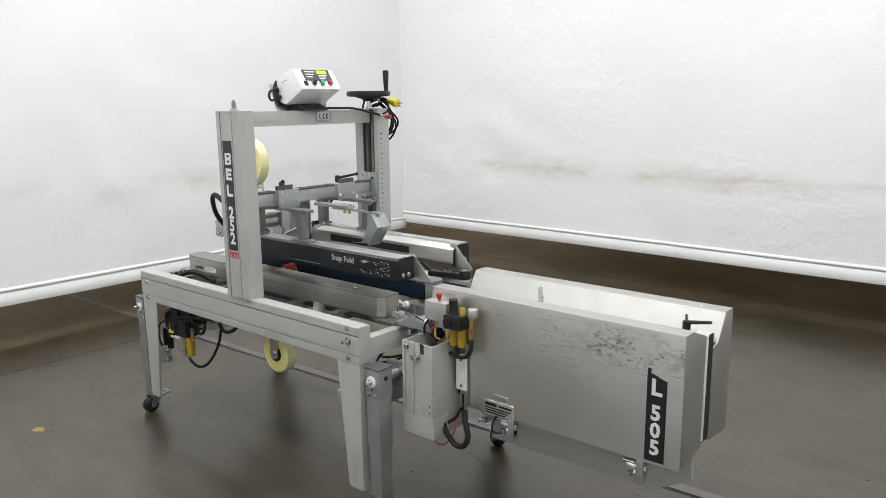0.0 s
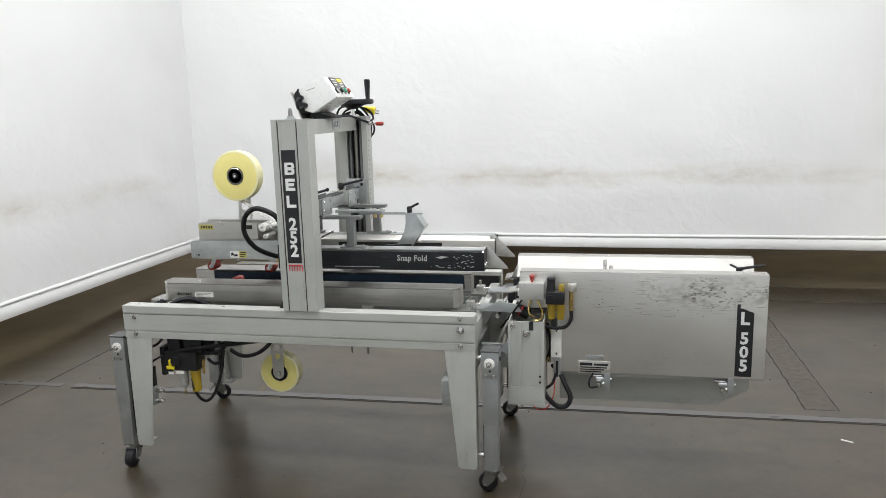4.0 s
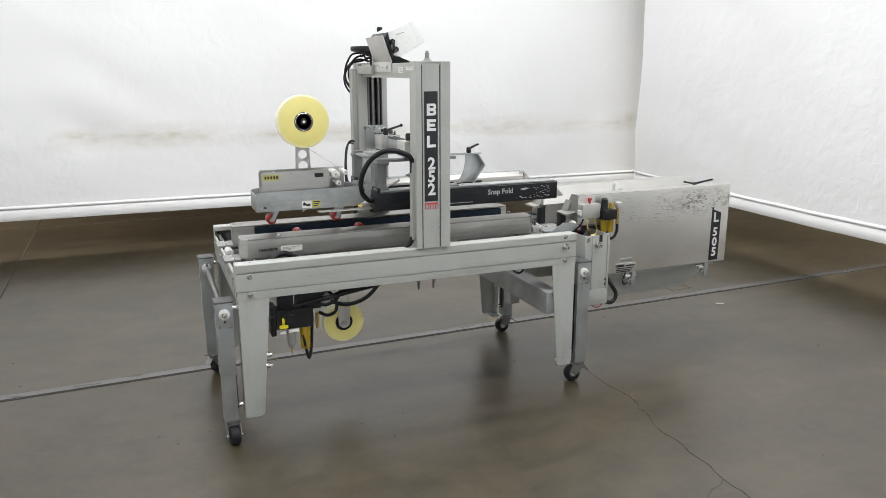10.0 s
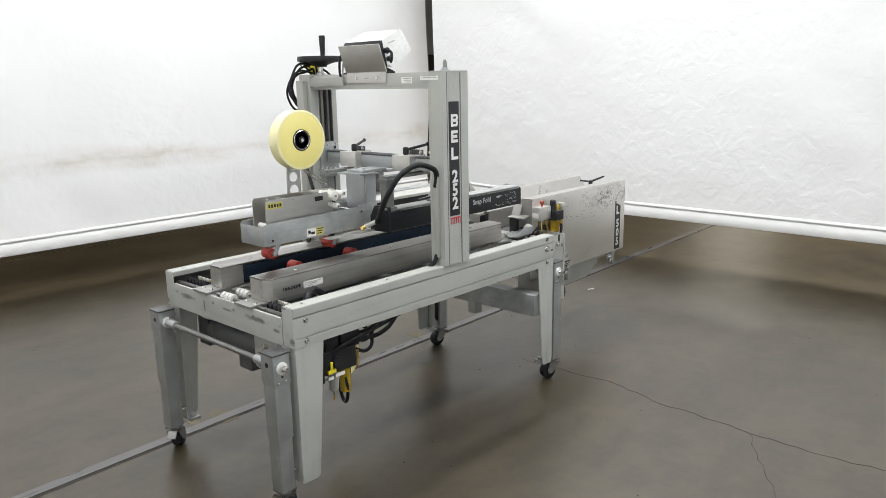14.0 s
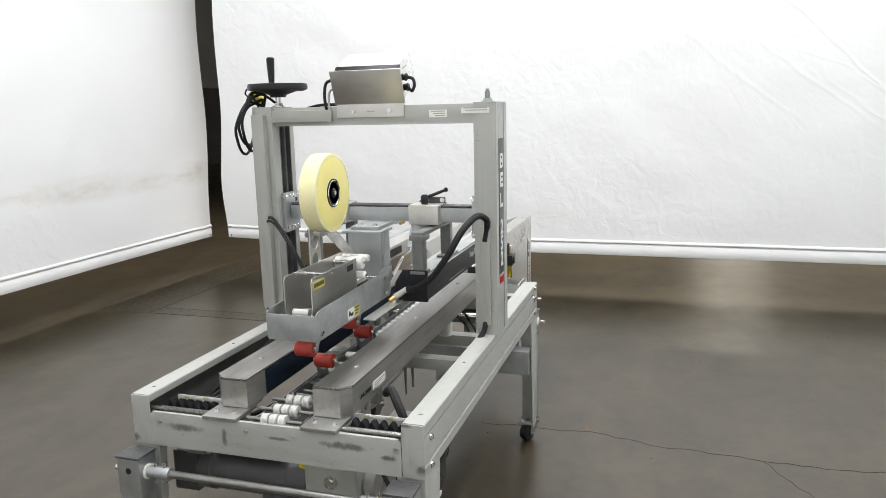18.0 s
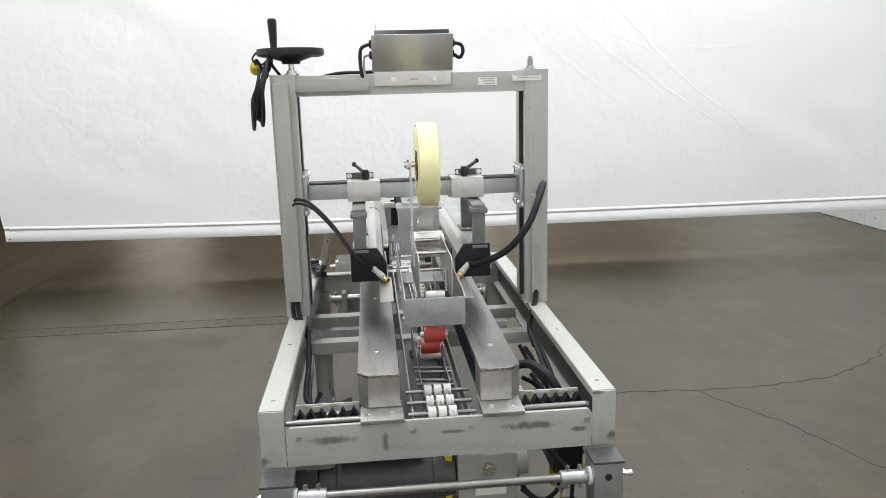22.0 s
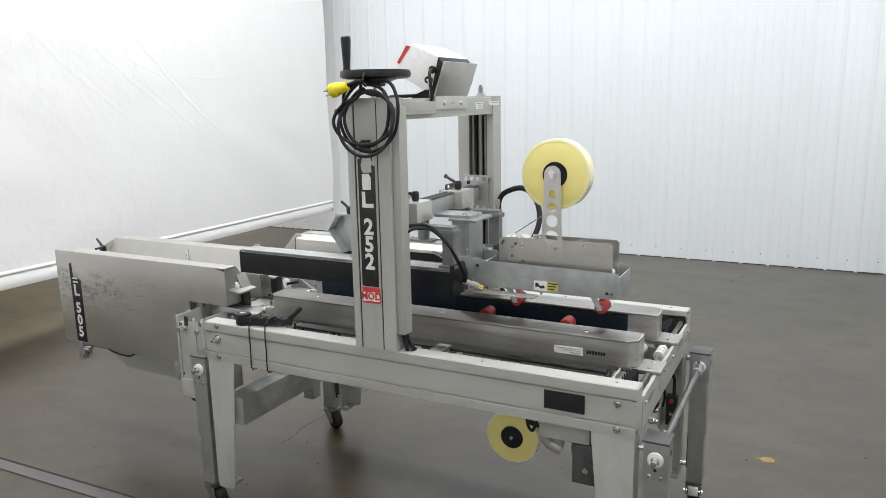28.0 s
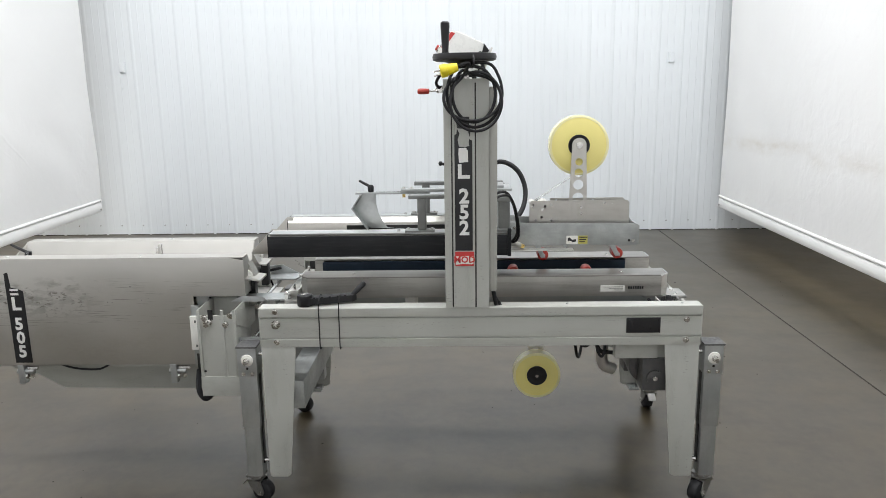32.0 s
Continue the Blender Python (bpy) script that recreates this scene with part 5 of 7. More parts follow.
        part("screw_coil", sealer, ROD, ("rod", (0.018, y0 - 0.005, 0.712), (0.018, y1 + 0.04, 0.712), 0.0062, 10), *[("rod", (0.018, y0 + k * 0.0046, 0.712), (0.018, y0 + 0.0028 + k * 0.0046, 0.712), 0.0085, 10) for k in range(turns)], label="coil spring over the adjusting screw")
        st = part("sticker", g, STICKER, ("box", 0.215, 0.306, *ys(0.2210, 0.2225), 0.741, 0.765), label="white paper sticker")
        for r in range(3):
            part("text_bar", st, CONDUIT, ("box", 0.222, 0.296 - 0.02 * r, *ys(0.2204, 0.2212), 0.758 - r * 0.006, 0.7605 - r * 0.006))
        if o == 0:
            lettering("letters", g, "UNI-DRIVE", INK, frame_at((0.162, 0.2214, 0.7535), (1, 0, 0), (0, -1, 0)), 0.0165, 0.0003, 0.0006)
        else:
            part("text_bar", g, INK, *[("box", 0.146 + k * 0.0085, 0.152 + k * 0.0085, *ys(0.2208, 0.2222), 0.750, 0.761) for k in range(7)])


guards()


# ---- roller bed between the guards
def roller_bed():
    for y in (0.352, 0.491):
        part("roller_rail", sealer, ZINC, ("prism", "x", 0.004, 1.47, [(y - 0.002, 0.665), (y + 0.002, 0.665), (y + 0.002, 0.705), (y - 0.002, 0.705)]), label="zinc plated roller rail")
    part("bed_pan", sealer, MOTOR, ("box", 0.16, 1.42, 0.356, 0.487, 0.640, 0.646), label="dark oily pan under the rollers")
    wheel = None
    for x in (0.020, 0.085, 0.153):
        part("axle", sealer, ROD, ("rod", (x, 0.340, 0.713), (x, 0.503, 0.713), 0.0055, 10))
        for y in (0.396, 0.421, 0.446):
            if wheel is None:
                wheel = part("skate_wheel", sealer, NYLON, ("lathe", (0, 0, 0), "y", [(-0.0098, 0.007), (-0.0098, 0.0158), (-0.0085, 0.0172), (-0.003, 0.0172), (-0.002, 0.0162), (0.002, 0.0162), (0.003, 0.0172), (0.0085, 0.0172), (0.0098, 0.0158), (0.0098, 0.007)], 20), label="white skate wheel")
                w = wheel
            else:
                w = wheel.copy()
                scene.collection.objects.link(w)
            w.location = (x, y, 0.713)
    # a narrow run of paired wheels past the lower taping unit
    for k in range(16):
        x = 0.715 + k * 0.0445
        part("axle", sealer, ROD, ("rod", (x, 0.380, 0.722), (x, 0.438, 0.722), 0.0045, 8))
        for y in (0.396, 0.419):
            w = wheel.copy()
            scene.collection.objects.link(w)
            w.location = (x, y, 0.722)
    for y in (0.381, 0.437):
        part("roller_rail", sealer, ZINC, ("box", 0.70, 1.42, y - 0.0015, y + 0.0015, 0.690, 0.7265), label="zinc plated roller rail")
    for k in range(4):
        part("axle", sealer, ROD, ("rod", (0.205 + 0.045 * k, 0.372, 0.706 - 0.006 * (k % 2)), (0.205 + 0.045 * k, 0.471, 0.712 - 0.006 * (k % 2)), 0.005, 10))
    # lower taping unit in the bed
    unit = part("lower_tape_unit", sealer, ZINC, ("box", 0.19, 0.70, 0.383, 0.386, 0.62, 0.722, 0.001), ("box", 0.19, 0.70, 0.457, 0.460, 0.62, 0.722, 0.001), label="lower taping unit between the rollers")
    for x, z in ((0.327, 0.774), (0.619, 0.776)):
        part("applying_roller", unit, RED, ("rod", (x, 0.396, z), (x, 0.450, z), 0.0215, 24, {"bevel": 0.003}), label="red urethane roller")
        for y0, y1 in ((0.388, 0.392), (0.453, 0.456)):
            part("roller_arm", unit, ZINC, ("prism", "y", y0, y1, [(x - 0.010, z + 0.008), (x + 0.010, z + 0.008), (x + 0.055, 0.68), (x + 0.035, 0.68)], 0.0005))
        part("pin", unit, CHROME, ("rod", (x, 0.384, z), (x, 0.460, z), 0.006, 10))
    for x, z, r in ((0.42, 0.712, 0.014), (0.475, 0.700, 0.016), (0.545, 0.716, 0.012)):
        part("guide_roller", unit, WHITE, ("rod", (x, 0.388, z), (x, 0.454, z), r, 16, {"bevel": 0.001}))
    part("spring", unit, CHROME, *[("rod", (0.44 + 0.004 * k, 0.470, 0.69), (0.442 + 0.004 * k, 0.470, 0.69), 0.006, 8) for k in range(20)])
    part("knife_guard", unit, BRASS, ("prism", "y", 0.40, 0.445, [(0.395, 0.735), (0.44, 0.72), (0.44, 0.724), (0.395, 0.740)]))


roller_bed()


# ---- height carriage with clamps, brackets and folding bars
def carriage():
    beam = part("cross_beam", sealer, ZINC, ("prism", "y", 0.082, 0.770, [(0.800, 1.126), (0.838, 1.126), (0.838, 1.175), (0.800, 1.175)], 0.0015), label="zinc plated carriage beam")
    part("rail_rod", beam, MOTOR, ("rod", (0.808, 0.085, 1.180), (0.808, 0.768, 1.180), 0.005, 8))
    part("rail_rod", beam, MOTOR, ("rod", (0.832, 0.085, 1.180), (0.832, 0.768, 1.180), 0.005, 8))
    for y0, y1, o in ((0.066, 0.080, 1), (0.772, 0.786, -1)):
        cp = part("carriage_plate", sealer, ZINC, ("box", 0.765, 0.872, y0, y1, 1.080, 1.222, 0.003), label="zinc carriage plate on the lead screw")
        for x in (0.780, 0.808, 0.832, 0.858):
            hexbolt(cp, (x, y1 if o > 0 else y0, 1.208), (0, o, 0), 0.006, 0.005)
            hexbolt(cp, (x, y1 if o > 0 else y0, 1.095), (0, o, 0), 0.006, 0.005)
        part("slot", cp, DARKHOLE, ("box", 0.842, 0.856, *((y1 - 0.001, y1 + 0.0008) if o > 0 else (y0 - 0.0008, y0 + 0.001)), 1.186, 1.200))
        part("nut_block", cp, MOTOR, ("box", 0.785, 0.845, *((y0 - 0.035, y0) if o > 0 else (y1, y1 + 0.035)), 1.10, 1.20, 0.003))
        for z in (1.21, 1.093):
            part("screw_end", cp, CHROME, ("rod", (0.770, (y0 + y1) / 2, z), (0.755, (y0 + y1) / 2, z), 0.006, 6))
    for o in (0, 1):
        Y = (lambda y: y) if o == 0 else both
        def ys(a, b):
            return sorted((Y(a), Y(b)))
        block = part("clamp_block", sealer, ALU, ("box", 0.770, 0.858, *ys(0.199, 0.305), 1.120, 1.187, 0.003), label="aluminium clamp block")
        for y in (0.215, 0.292):
            for z in (1.135, 1.172):
                hexbolt(block, (0.863, Y(y), z), (1, 0, 0), 0.005, 0.004)
        part("clamp_plate", block, ZINC, ("box", 0.8578, 0.863, *ys(0.196, 0.308), 1.110, 1.188, 0.001), label="bluish zinc clamp plate")
        part("clip_plate", block, MOTOR, ("box", 0.842, 0.850, *ys(0.195, 0.285), 1.187, 1.207, 0.003))
        for y in (0.205, 0.275):
            hexbolt(block, (0.842, Y(y), 1.197), (-1, 0, 0), 0.006, 0.005)
        # ratchet handle
        hb = Vector((0.808, Y(0.258), 1.187))
        tip = Vector((0.885, Y(0.205), 1.228)) if o == 0 else Vector((0.900, Y(0.222), 1.228))
        h = part("clamp_handle", sealer, PLASTIC, ("lathe", hb, "z", [(0.0, 0.010), (0.006, 0.013), (0.026, 0.013), (0.032, 0.009), (0.033, 0.0)], 16), ("rod", hb + Vector((0, 0, 0.020)), tip, 0.0065, 12, 0.005),
                 ("lathe", tip - Vector((0, 0, 0.008)), "z", [(0.0, 0.002), (0.003, 0.007), (0.010, 0.008), (0.016, 0.004)], 12), label="black ratchet clamp handle")
        # hanging bracket
        br = part("bracket", sealer, CAST, ("box", 0.650, 1.020, *ys(0.212, 0.254), 1.100, 1.114, 0.003), ("box", 0.647, 0.690, *ys(0.214, 0.252), 0.985, 1.101, 0.008), ("box", 0.956, 0.988, *ys(0.214, 0.252), 0.985, 1.101, 0.004),
                  ("box", 0.640, 0.700, *ys(0.208, 0.258), 0.976, 0.986, 0.003), ("box", 0.925, 1.035, *ys(0.208, 0.258), 0.976, 0.984, 0.002), ("box", 0.642, 0.700, *ys(0.206, 0.260), 1.086, 1.104, 0.006), label="grey cast bracket")
        for x in (0.935, 1.022):
            hexbolt(br, (x, Y(0.233), 0.984), (0, 0, 1), 0.006, 0.006)
        # folding bar
        fb = part("folding_bar", sealer, STEEL, ("prism", "x", 0.655, 1.545, [(Y(0.2075), 0.893), (Y(0.2075), 0.960), (Y(0.216), 0.971), (Y(0.284), 0.975), (Y(0.304), 0.956), (Y(0.308), 0.905), (Y(0.29), 0.893)], 0.002), label="folding bar with black face and bright top")
        part("face_plate", fb, BLACK, ("box", 0.655, 1.545, *ys(0.2035, 0.2078), 0.888, 0.966, 0.001), label="black painted face plate")
        part("top_plate", fb, ZINC, ("box", 0.66, 1.54, *ys(0.208, 0.262), 0.9715, 0.9765, 0.001))
        part("end_cap", fb, BLACK, ("prism", "x", 0.643, 0.656, [(Y(0.201), 0.884), (Y(0.201), 0.990), (Y(0.285), 0.990), (Y(0.313), 0.945), (Y(0.313), 0.884)], 0.002), label="black end cap")
        part("inner_slot", fb, DARKHOLE, ("box", 0.80, 1.30, *ys(0.306, 0.309), 0.915, 0.945))
        part("bar_end", fb, BLACK, ("prism", "x", 1.5445, 1.5475, [(Y(0.2045), 0.887), (Y(0.2045), 0.966), (Y(0.216), 0.973), (Y(0.286), 0.976), (Y(0.305), 0.957), (Y(0.309), 0.887)], 0.0006), label="black end plate")
        for y in (0.232, 0.262):
            hexbolt(fb, (1.5475, Y(y), 0.908), (1, 0, 0), 0.0065, 0.006)
        part("wing", fb, STEEL, ("prism", "y", *ys(0.2925, 0.2955), [(1.520, 0.978), (1.548, 0.980), (1.634, 0.888), (1.634, 0.880), (1.5485, 0.884)], 0.0005), label="bright triangular wing at the bar's end")
        part("guide_strip", fb, ALU, ("box", 0.400, 0.670, *ys(0.286, 0.326), 0.884, 0.888, 0.001), label="flat bright guide strip")
        c0 = Vector((0.642, Y(0.272), 0.925))
        conn = part("connector", fb, CONDUIT, ("rod", c0, c0 + Vector((-0.022, (0.018 if o == 0 else -0.018), -0.012)), 0.0095, 14), ("rod", c0 + Vector((-0.02, (0.016 if o == 0 else -0.016), -0.011)), c0 + Vector((-0.038, (0.030 if o == 0 else -0.030), -0.020)), 0.0105, 14), label="grey sensor connector")
        part("lens", conn, BRASS, ("rod", c0 + Vector((-0.038, (0.030 if o == 0 else -0.030), -0.020)), c0 + Vector((-0.053, (0.042 if o == 0 else -0.042), -0.028)), 0.0085, 12))
        part("bar_bolt", fb, CHROME, ("rod", (1.06, Y(0.235), 0.976), (1.06, Y(0.235), 0.984), 0.007, 6))
        if o == 0:
            lettering("letters", fb, "Snap Fold", FADED, frame_at((1.243, 0.2030, 0.9385), (1, 0, 0), (0, -1, 0)), 0.0335, 0.0003, 0.0006)
            part("swoosh", fb, FADED, ("prism", "y", 0.2028, 0.2040, [(1.345, 0.944), (1.365, 0.938), (1.385, 0.944), (1.40, 0.946), (1.37, 0.950)]))
            rs = random.Random(3)
            for k in range(64):
                x, z = rs.triangular(1.29, 1.537, 1.46), rs.uniform(0.898, 0.955)
                if x < 1.42 and z > 0.912:
                    continue
                s, h = rs.uniform(0.0015, 0.009), rs.uniform(0.0008, 0.003)
                ring = [(x + s * rs.uniform(0.4, 1.1) * math.cos(a), z + h * rs.uniform(0.4, 1.2) * math.sin(a)) for a in (k2 * math.pi / 4 for k2 in range(8))]
                part("scratch", fb, ZINC, ("prism", "y", 0.2030, 0.2040, ring))
            part("bare_edge", fb, ZINC, ("box", 0.90, 1.10, 0.2030, 0.2040, 0.8985, 0.901))


carriage()


def plow():
    arm = part("plow_arm", sealer, ZINC, ("box", 0.838, 1.06, 0.408, 0.452, 1.100, 1.112, 0.002), ("box", 0.95, 1.24, 0.418, 0.442, 1.092, 1.100, 0.001), label="zinc arm with an adjusting slot")
    part("slot", arm, DARKHOLE, ("box", 1.06, 1.16, 0.426, 0.434, 1.0995, 1.1006))
    for x in (1.02, 1.05):
        hexbolt(arm, (x, 0.430, 1.112), (0, 0, 1), 0.007, 0.007)
        part("nut", arm, BRASS, ("rod", (x, 0.430, 1.078), (x, 0.430, 1.092), 0.007, 6))
    edge = [(1.216, 1.092), (1.250, 1.040), (1.192, 0.958)]
    inner = [(1.118, 0.958), (1.135, 0.982), (1.152, 1.015), (1.160, 1.05), (1.161, 1.092)]
    plate = part("plow_plate", sealer, ZINC, ("prism", "y", 0.428, 0.432, [(1.05, 0.952), (1.09, 0.955)] + inner + edge, 0.0006), label="bluish zinc flap plow with a bent edge")
    part("edge_flange", plate, ZINC, ("prism", "y", 0.395, 0.470, [(1.216, 1.092), (1.250, 1.040), (1.192, 0.958), (1.195, 0.955), (1.255, 1.040), (1.219, 1.095)], 0.0005))
    h = part("clamp_handle", sealer, PLASTIC, ("lathe", (1.180, 0.430, 1.100), "z", [(0.0, 0.010), (0.006, 0.012), (0.022, 0.012), (0.028, 0.008), (0.029, 0.0)], 16), ("rod", (1.180, 0.430, 1.120), (1.225, 0.415, 1.143), 0.006, 12, 0.005), label="black ratchet clamp handle")
    hd = part("head_hanger", sealer, ZINC, ("prism", "x", 0.668, 0.722, [(0.358, 0.955), (0.364, 0.955), (0.364, 1.100), (0.480, 1.100), (0.480, 0.955), (0.486, 0.955), (0.486, 1.108), (0.358, 1.108)], 0.0008), ("box", 0.630, 0.735, 0.352, 0.492, 1.108, 1.116, 0.001), label="zinc bracket holding the taping cartridge")
    part("hanger_end", hd, ZINC, ("box", 0.662, 0.6675, 0.364, 0.480, 0.960, 1.1075))
    part("hanger_top", hd, ZINC, ("box", 0.660, 0.800, 0.372, 0.472, 1.1165, 1.127, 0.002))
    for y in (0.3515, 0.4865):
        part("hanger_ear", hd, ZINC, ("box", 0.610, 0.720, y, y + 0.006, 0.935, 0.990, 0.004))
    for y in (0.395, 0.448):
        hexbolt(hd, (0.69, y, 1.127), (0, 0, 1), 0.007, 0.006)
    part("clevis", hd, CHROME, ("rod", (0.62, 0.340, 0.965), (0.62, 0.505, 0.965), 0.006, 10))
    for y in (0.338, 0.506):
        part("brace_rod", hd, CHROME, ("rod", (0.69, y, 0.955), (0.79, y, 1.0), 0.005, 8))


plow()

# ---- tape head
head = thing("taping_cartridge", (0.40, 0.42, 0.895), "galvanised taping cartridge with stainless side plates", "tape dispenser")


def tape_head():
    side = [(0.140, 0.897), (0.150, 0.893), (0.675, 0.893), (0.685, 0.905), (0.685, 0.985), (0.655, 0.998), (0.640, 0.983), (0.180, 0.978), (0.148, 0.975), (0.140, 0.968)]
    tr = part("trough", head, TROUGH, ("prism", "y", 0.346, 0.349, side, 0.0006), ("prism", "y", 0.495, 0.498, side, 0.0006), ("box", 0.140, 0.144, 0.348, 0.496, 0.893, 0.966, 0.002), ("box", 0.56, 0.685, 0.348, 0.496, 0.893, 0.897), label="galvanised steel trough")
    for y, o in ((0.346, -1), (0.498, 1)):
        a = sorted((y, y + o * 0.0008))
        S = (lambda *u: u) if o < 0 else (lambda *u: sorted(0.758 - v for v in u))
        part("sticker", tr, STICKER, ("box", *S(0.338, 0.382), *a, 0.899, 0.931), label="white pictogram sticker")
        part("pictogram", tr, INK, ("prism", "y", *sorted((y + o * 0.0006, y + o * 0.0014)), [(S(u)[0], z) for u, z in ((0.343, 0.922), (0.350, 0.925), (0.360, 0.915), (0.374, 0.918), (0.376, 0.908), (0.362, 0.906), (0.352, 0.912), (0.344, 0.908))]))
        part("sticker", tr, PALEYELLOW, ("box", *S(0.383, 0.420), *a, 0.899, 0.931), label="yellow warning sticker")
        for r in range(3):
            part("text_bar", tr, INK, ("box", *S(0.388, 0.419 - 0.005 * r), *sorted((y + o * 0.0006, y + o * 0.0013)), 0.923 - r * 0.009, 0.927 - r * 0.009))
        part("hole", tr, DARKHOLE, ("rod", (0.178, y - o * 0.001, 0.911), (0.178, y + o * 0.0006, 0.911), 0.005, 12))
        hexbolt(tr, (0.645, y, 0.912), (0, o, 0), 0.005, 0.004)
        part("bolt", tr, CHROME, ("rod", (0.163, y, 0.911), (0.163, y + o * 0.004, 0.911), 0.006, 12))
    cart = [(0.173, 0.945), (0.173, 1.052), (0.181, 1.062), (0.552, 1.062), (0.560, 1.052), (0.560, 0.945)]
    cn = part("side_plate", head, STEEL, ("holed", "y", 0.372, 0.375, [(0.173, 0.945), (0.173, 1.052), (0.181, 1.060), (0.470, 1.060), (0.470, 0.945)], [(0.300, 1.050, 0.004), (0.445, 1.052, 0.004)]), label="bright side plate of the tape cartridge")
    cf = part("side_plate", head, STEEL, ("holed", "y", 0.455, 0.458, cart, [(0.353, 1.028, 0.006), (0.373, 1.005, 0.006), (0.350, 1.004, 0.007), (0.475, 1.030, 0.004), (0.535, 0.985, 0.005), (0.24, 1.052, 0.004)]), label="bright side plate of the tape cartridge")
    for x, z in ((0.548, 1.040), (0.51, 1.028), (0.475, 1.045), (0.27, 1.052), (0.475, 0.985)):
        part("rivet", cf, CHROME, ("rod", (x, 0.457, z), (x, 0.4605, z), 0.005, 10))
    part("window", cn, DARKHOLE, ("box", 0.405, 0.445, 0.3712, 0.3725, 1.030, 1.048))
    lab = part("maker_plate", cn, PALEYELLOW, ("box", 0.178, 0.250, 0.3712, 0.3722, 1.026, 1.050), label="pale yellow maker's plate")
    part("mark", lab, INK, *[("box", 0.186 + 0.0125 * k, 0.194 + 0.0125 * k, 0.3706, 0.3714, 1.032, 1.044) for k in range(5)])
    for x, z, r in ((0.300, 1.046, 0.005), (0.40, 0.975, 0.005), (0.475, 1.045, 0.006)):
        part("cross_pin", head, CHROME, ("rod", (x, 0.374, z), (x, 0.456, z), r, 10))
    for x, z, r in ((0.500, 1.040, 0.019), (0.545, 1.046, 0.011), (0.512, 0.998, 0.012)):
        part("tape_roller", head, WHITE, ("rod", (x, 0.362, z), (x, 0.452, z), r, 18, {"bevel": 0.001}), label="white tape roller")
        part("pin", head, CHROME, ("rod", (x, 0.356, z), (x, 0.458, z), 0.005, 10))
    part("knife_block", head, ROD, ("prism", "y", 0.392, 0.440, [(0.205, 0.915), (0.262, 0.930), (0.255, 0.955), (0.20, 0.942)], 0.001), label="dull steel knife block")
    part("knife_spring", head, CHROME, *[("rod", (0.252 + 0.002 * k, 0.380, 0.950 + 0.006 * k), (0.254 + 0.002 * k, 0.380, 0.953 + 0.006 * k), 0.006, 8) for k in range(9)])
    part("brush_roller", head, NYLON, ("rod", (0.190, 0.392, 0.958), (0.190, 0.440, 0.958), 0.012, 14, {"bevel": 0.001}))
    part("spring", head, CHROME, *[("rod", (0.26 + 0.004 * k, 0.366, 0.950), (0.262 + 0.004 * k, 0.366, 0.950), 0.0055, 8) for k in range(18)])
    for x0, x, z in ((0.255, 0.210, 0.848), (0.545, 0.503, 0.843)):
        for y in (0.388, 0.450):
            part("roller_arm", head, ZINC, ("prism", "y", y, y + 0.003, [(x - 0.009, z - 0.008), (x + 0.009, z - 0.010), (x0 + 0.012, 0.925), (x0 - 0.014, 0.925)], 0.0004), label="zinc roller arm")
        rl = part("applying_roller", head, RED, ("rod", (x, 0.393, z), (x, 0.448, z), 0.0215, 24, {"bevel": 0.003}), label="red urethane roller")
        part("hub", rl, ZINC, ("rod", (x, 0.384, z), (x, 0.457, z), 0.008, 12))
    part("wipe_blade", head, ZINC, ("prism", "y", 0.388, 0.392, [(0.355, 0.895), (0.385, 0.895), (0.345, 0.872)]))
    part("wipe_blade", head, ZINC, ("prism", "y", 0.446, 0.450, [(0.40, 0.895), (0.44, 0.895), (0.41, 0.870)]))
    arm = part("roll_arm", head, STEEL, ("holed", "y", 0.4580, 0.4615, [(0.337, 1.000), (0.410, 1.000)] + arc(0.373, 1.276, 0.0275, -8, 188, 10), [(0.3735, 1.072, 0.0215), (0.373, 1.124, 0.0195), (0.3725, 1.170, 0.0165), (0.3725, 1.212, 0.0145)]), label="bright tapered arm with round holes")
    part("axle_nut", arm, CHROME, ("rod", (0.372, 0.461, 1.276), (0.372, 0.470, 1.276), 0.0135, 6), ("rod", (0.372, 0.40, 1.276), (0.372, 0.476, 1.276), 0.008, 12))
    for z in (1.012, 1.035):
        part("bolt", arm, CHROME, ("rod", (0.36, 0.461, z), (0.36, 0.465, z), 0.006, 6))


tape_head()


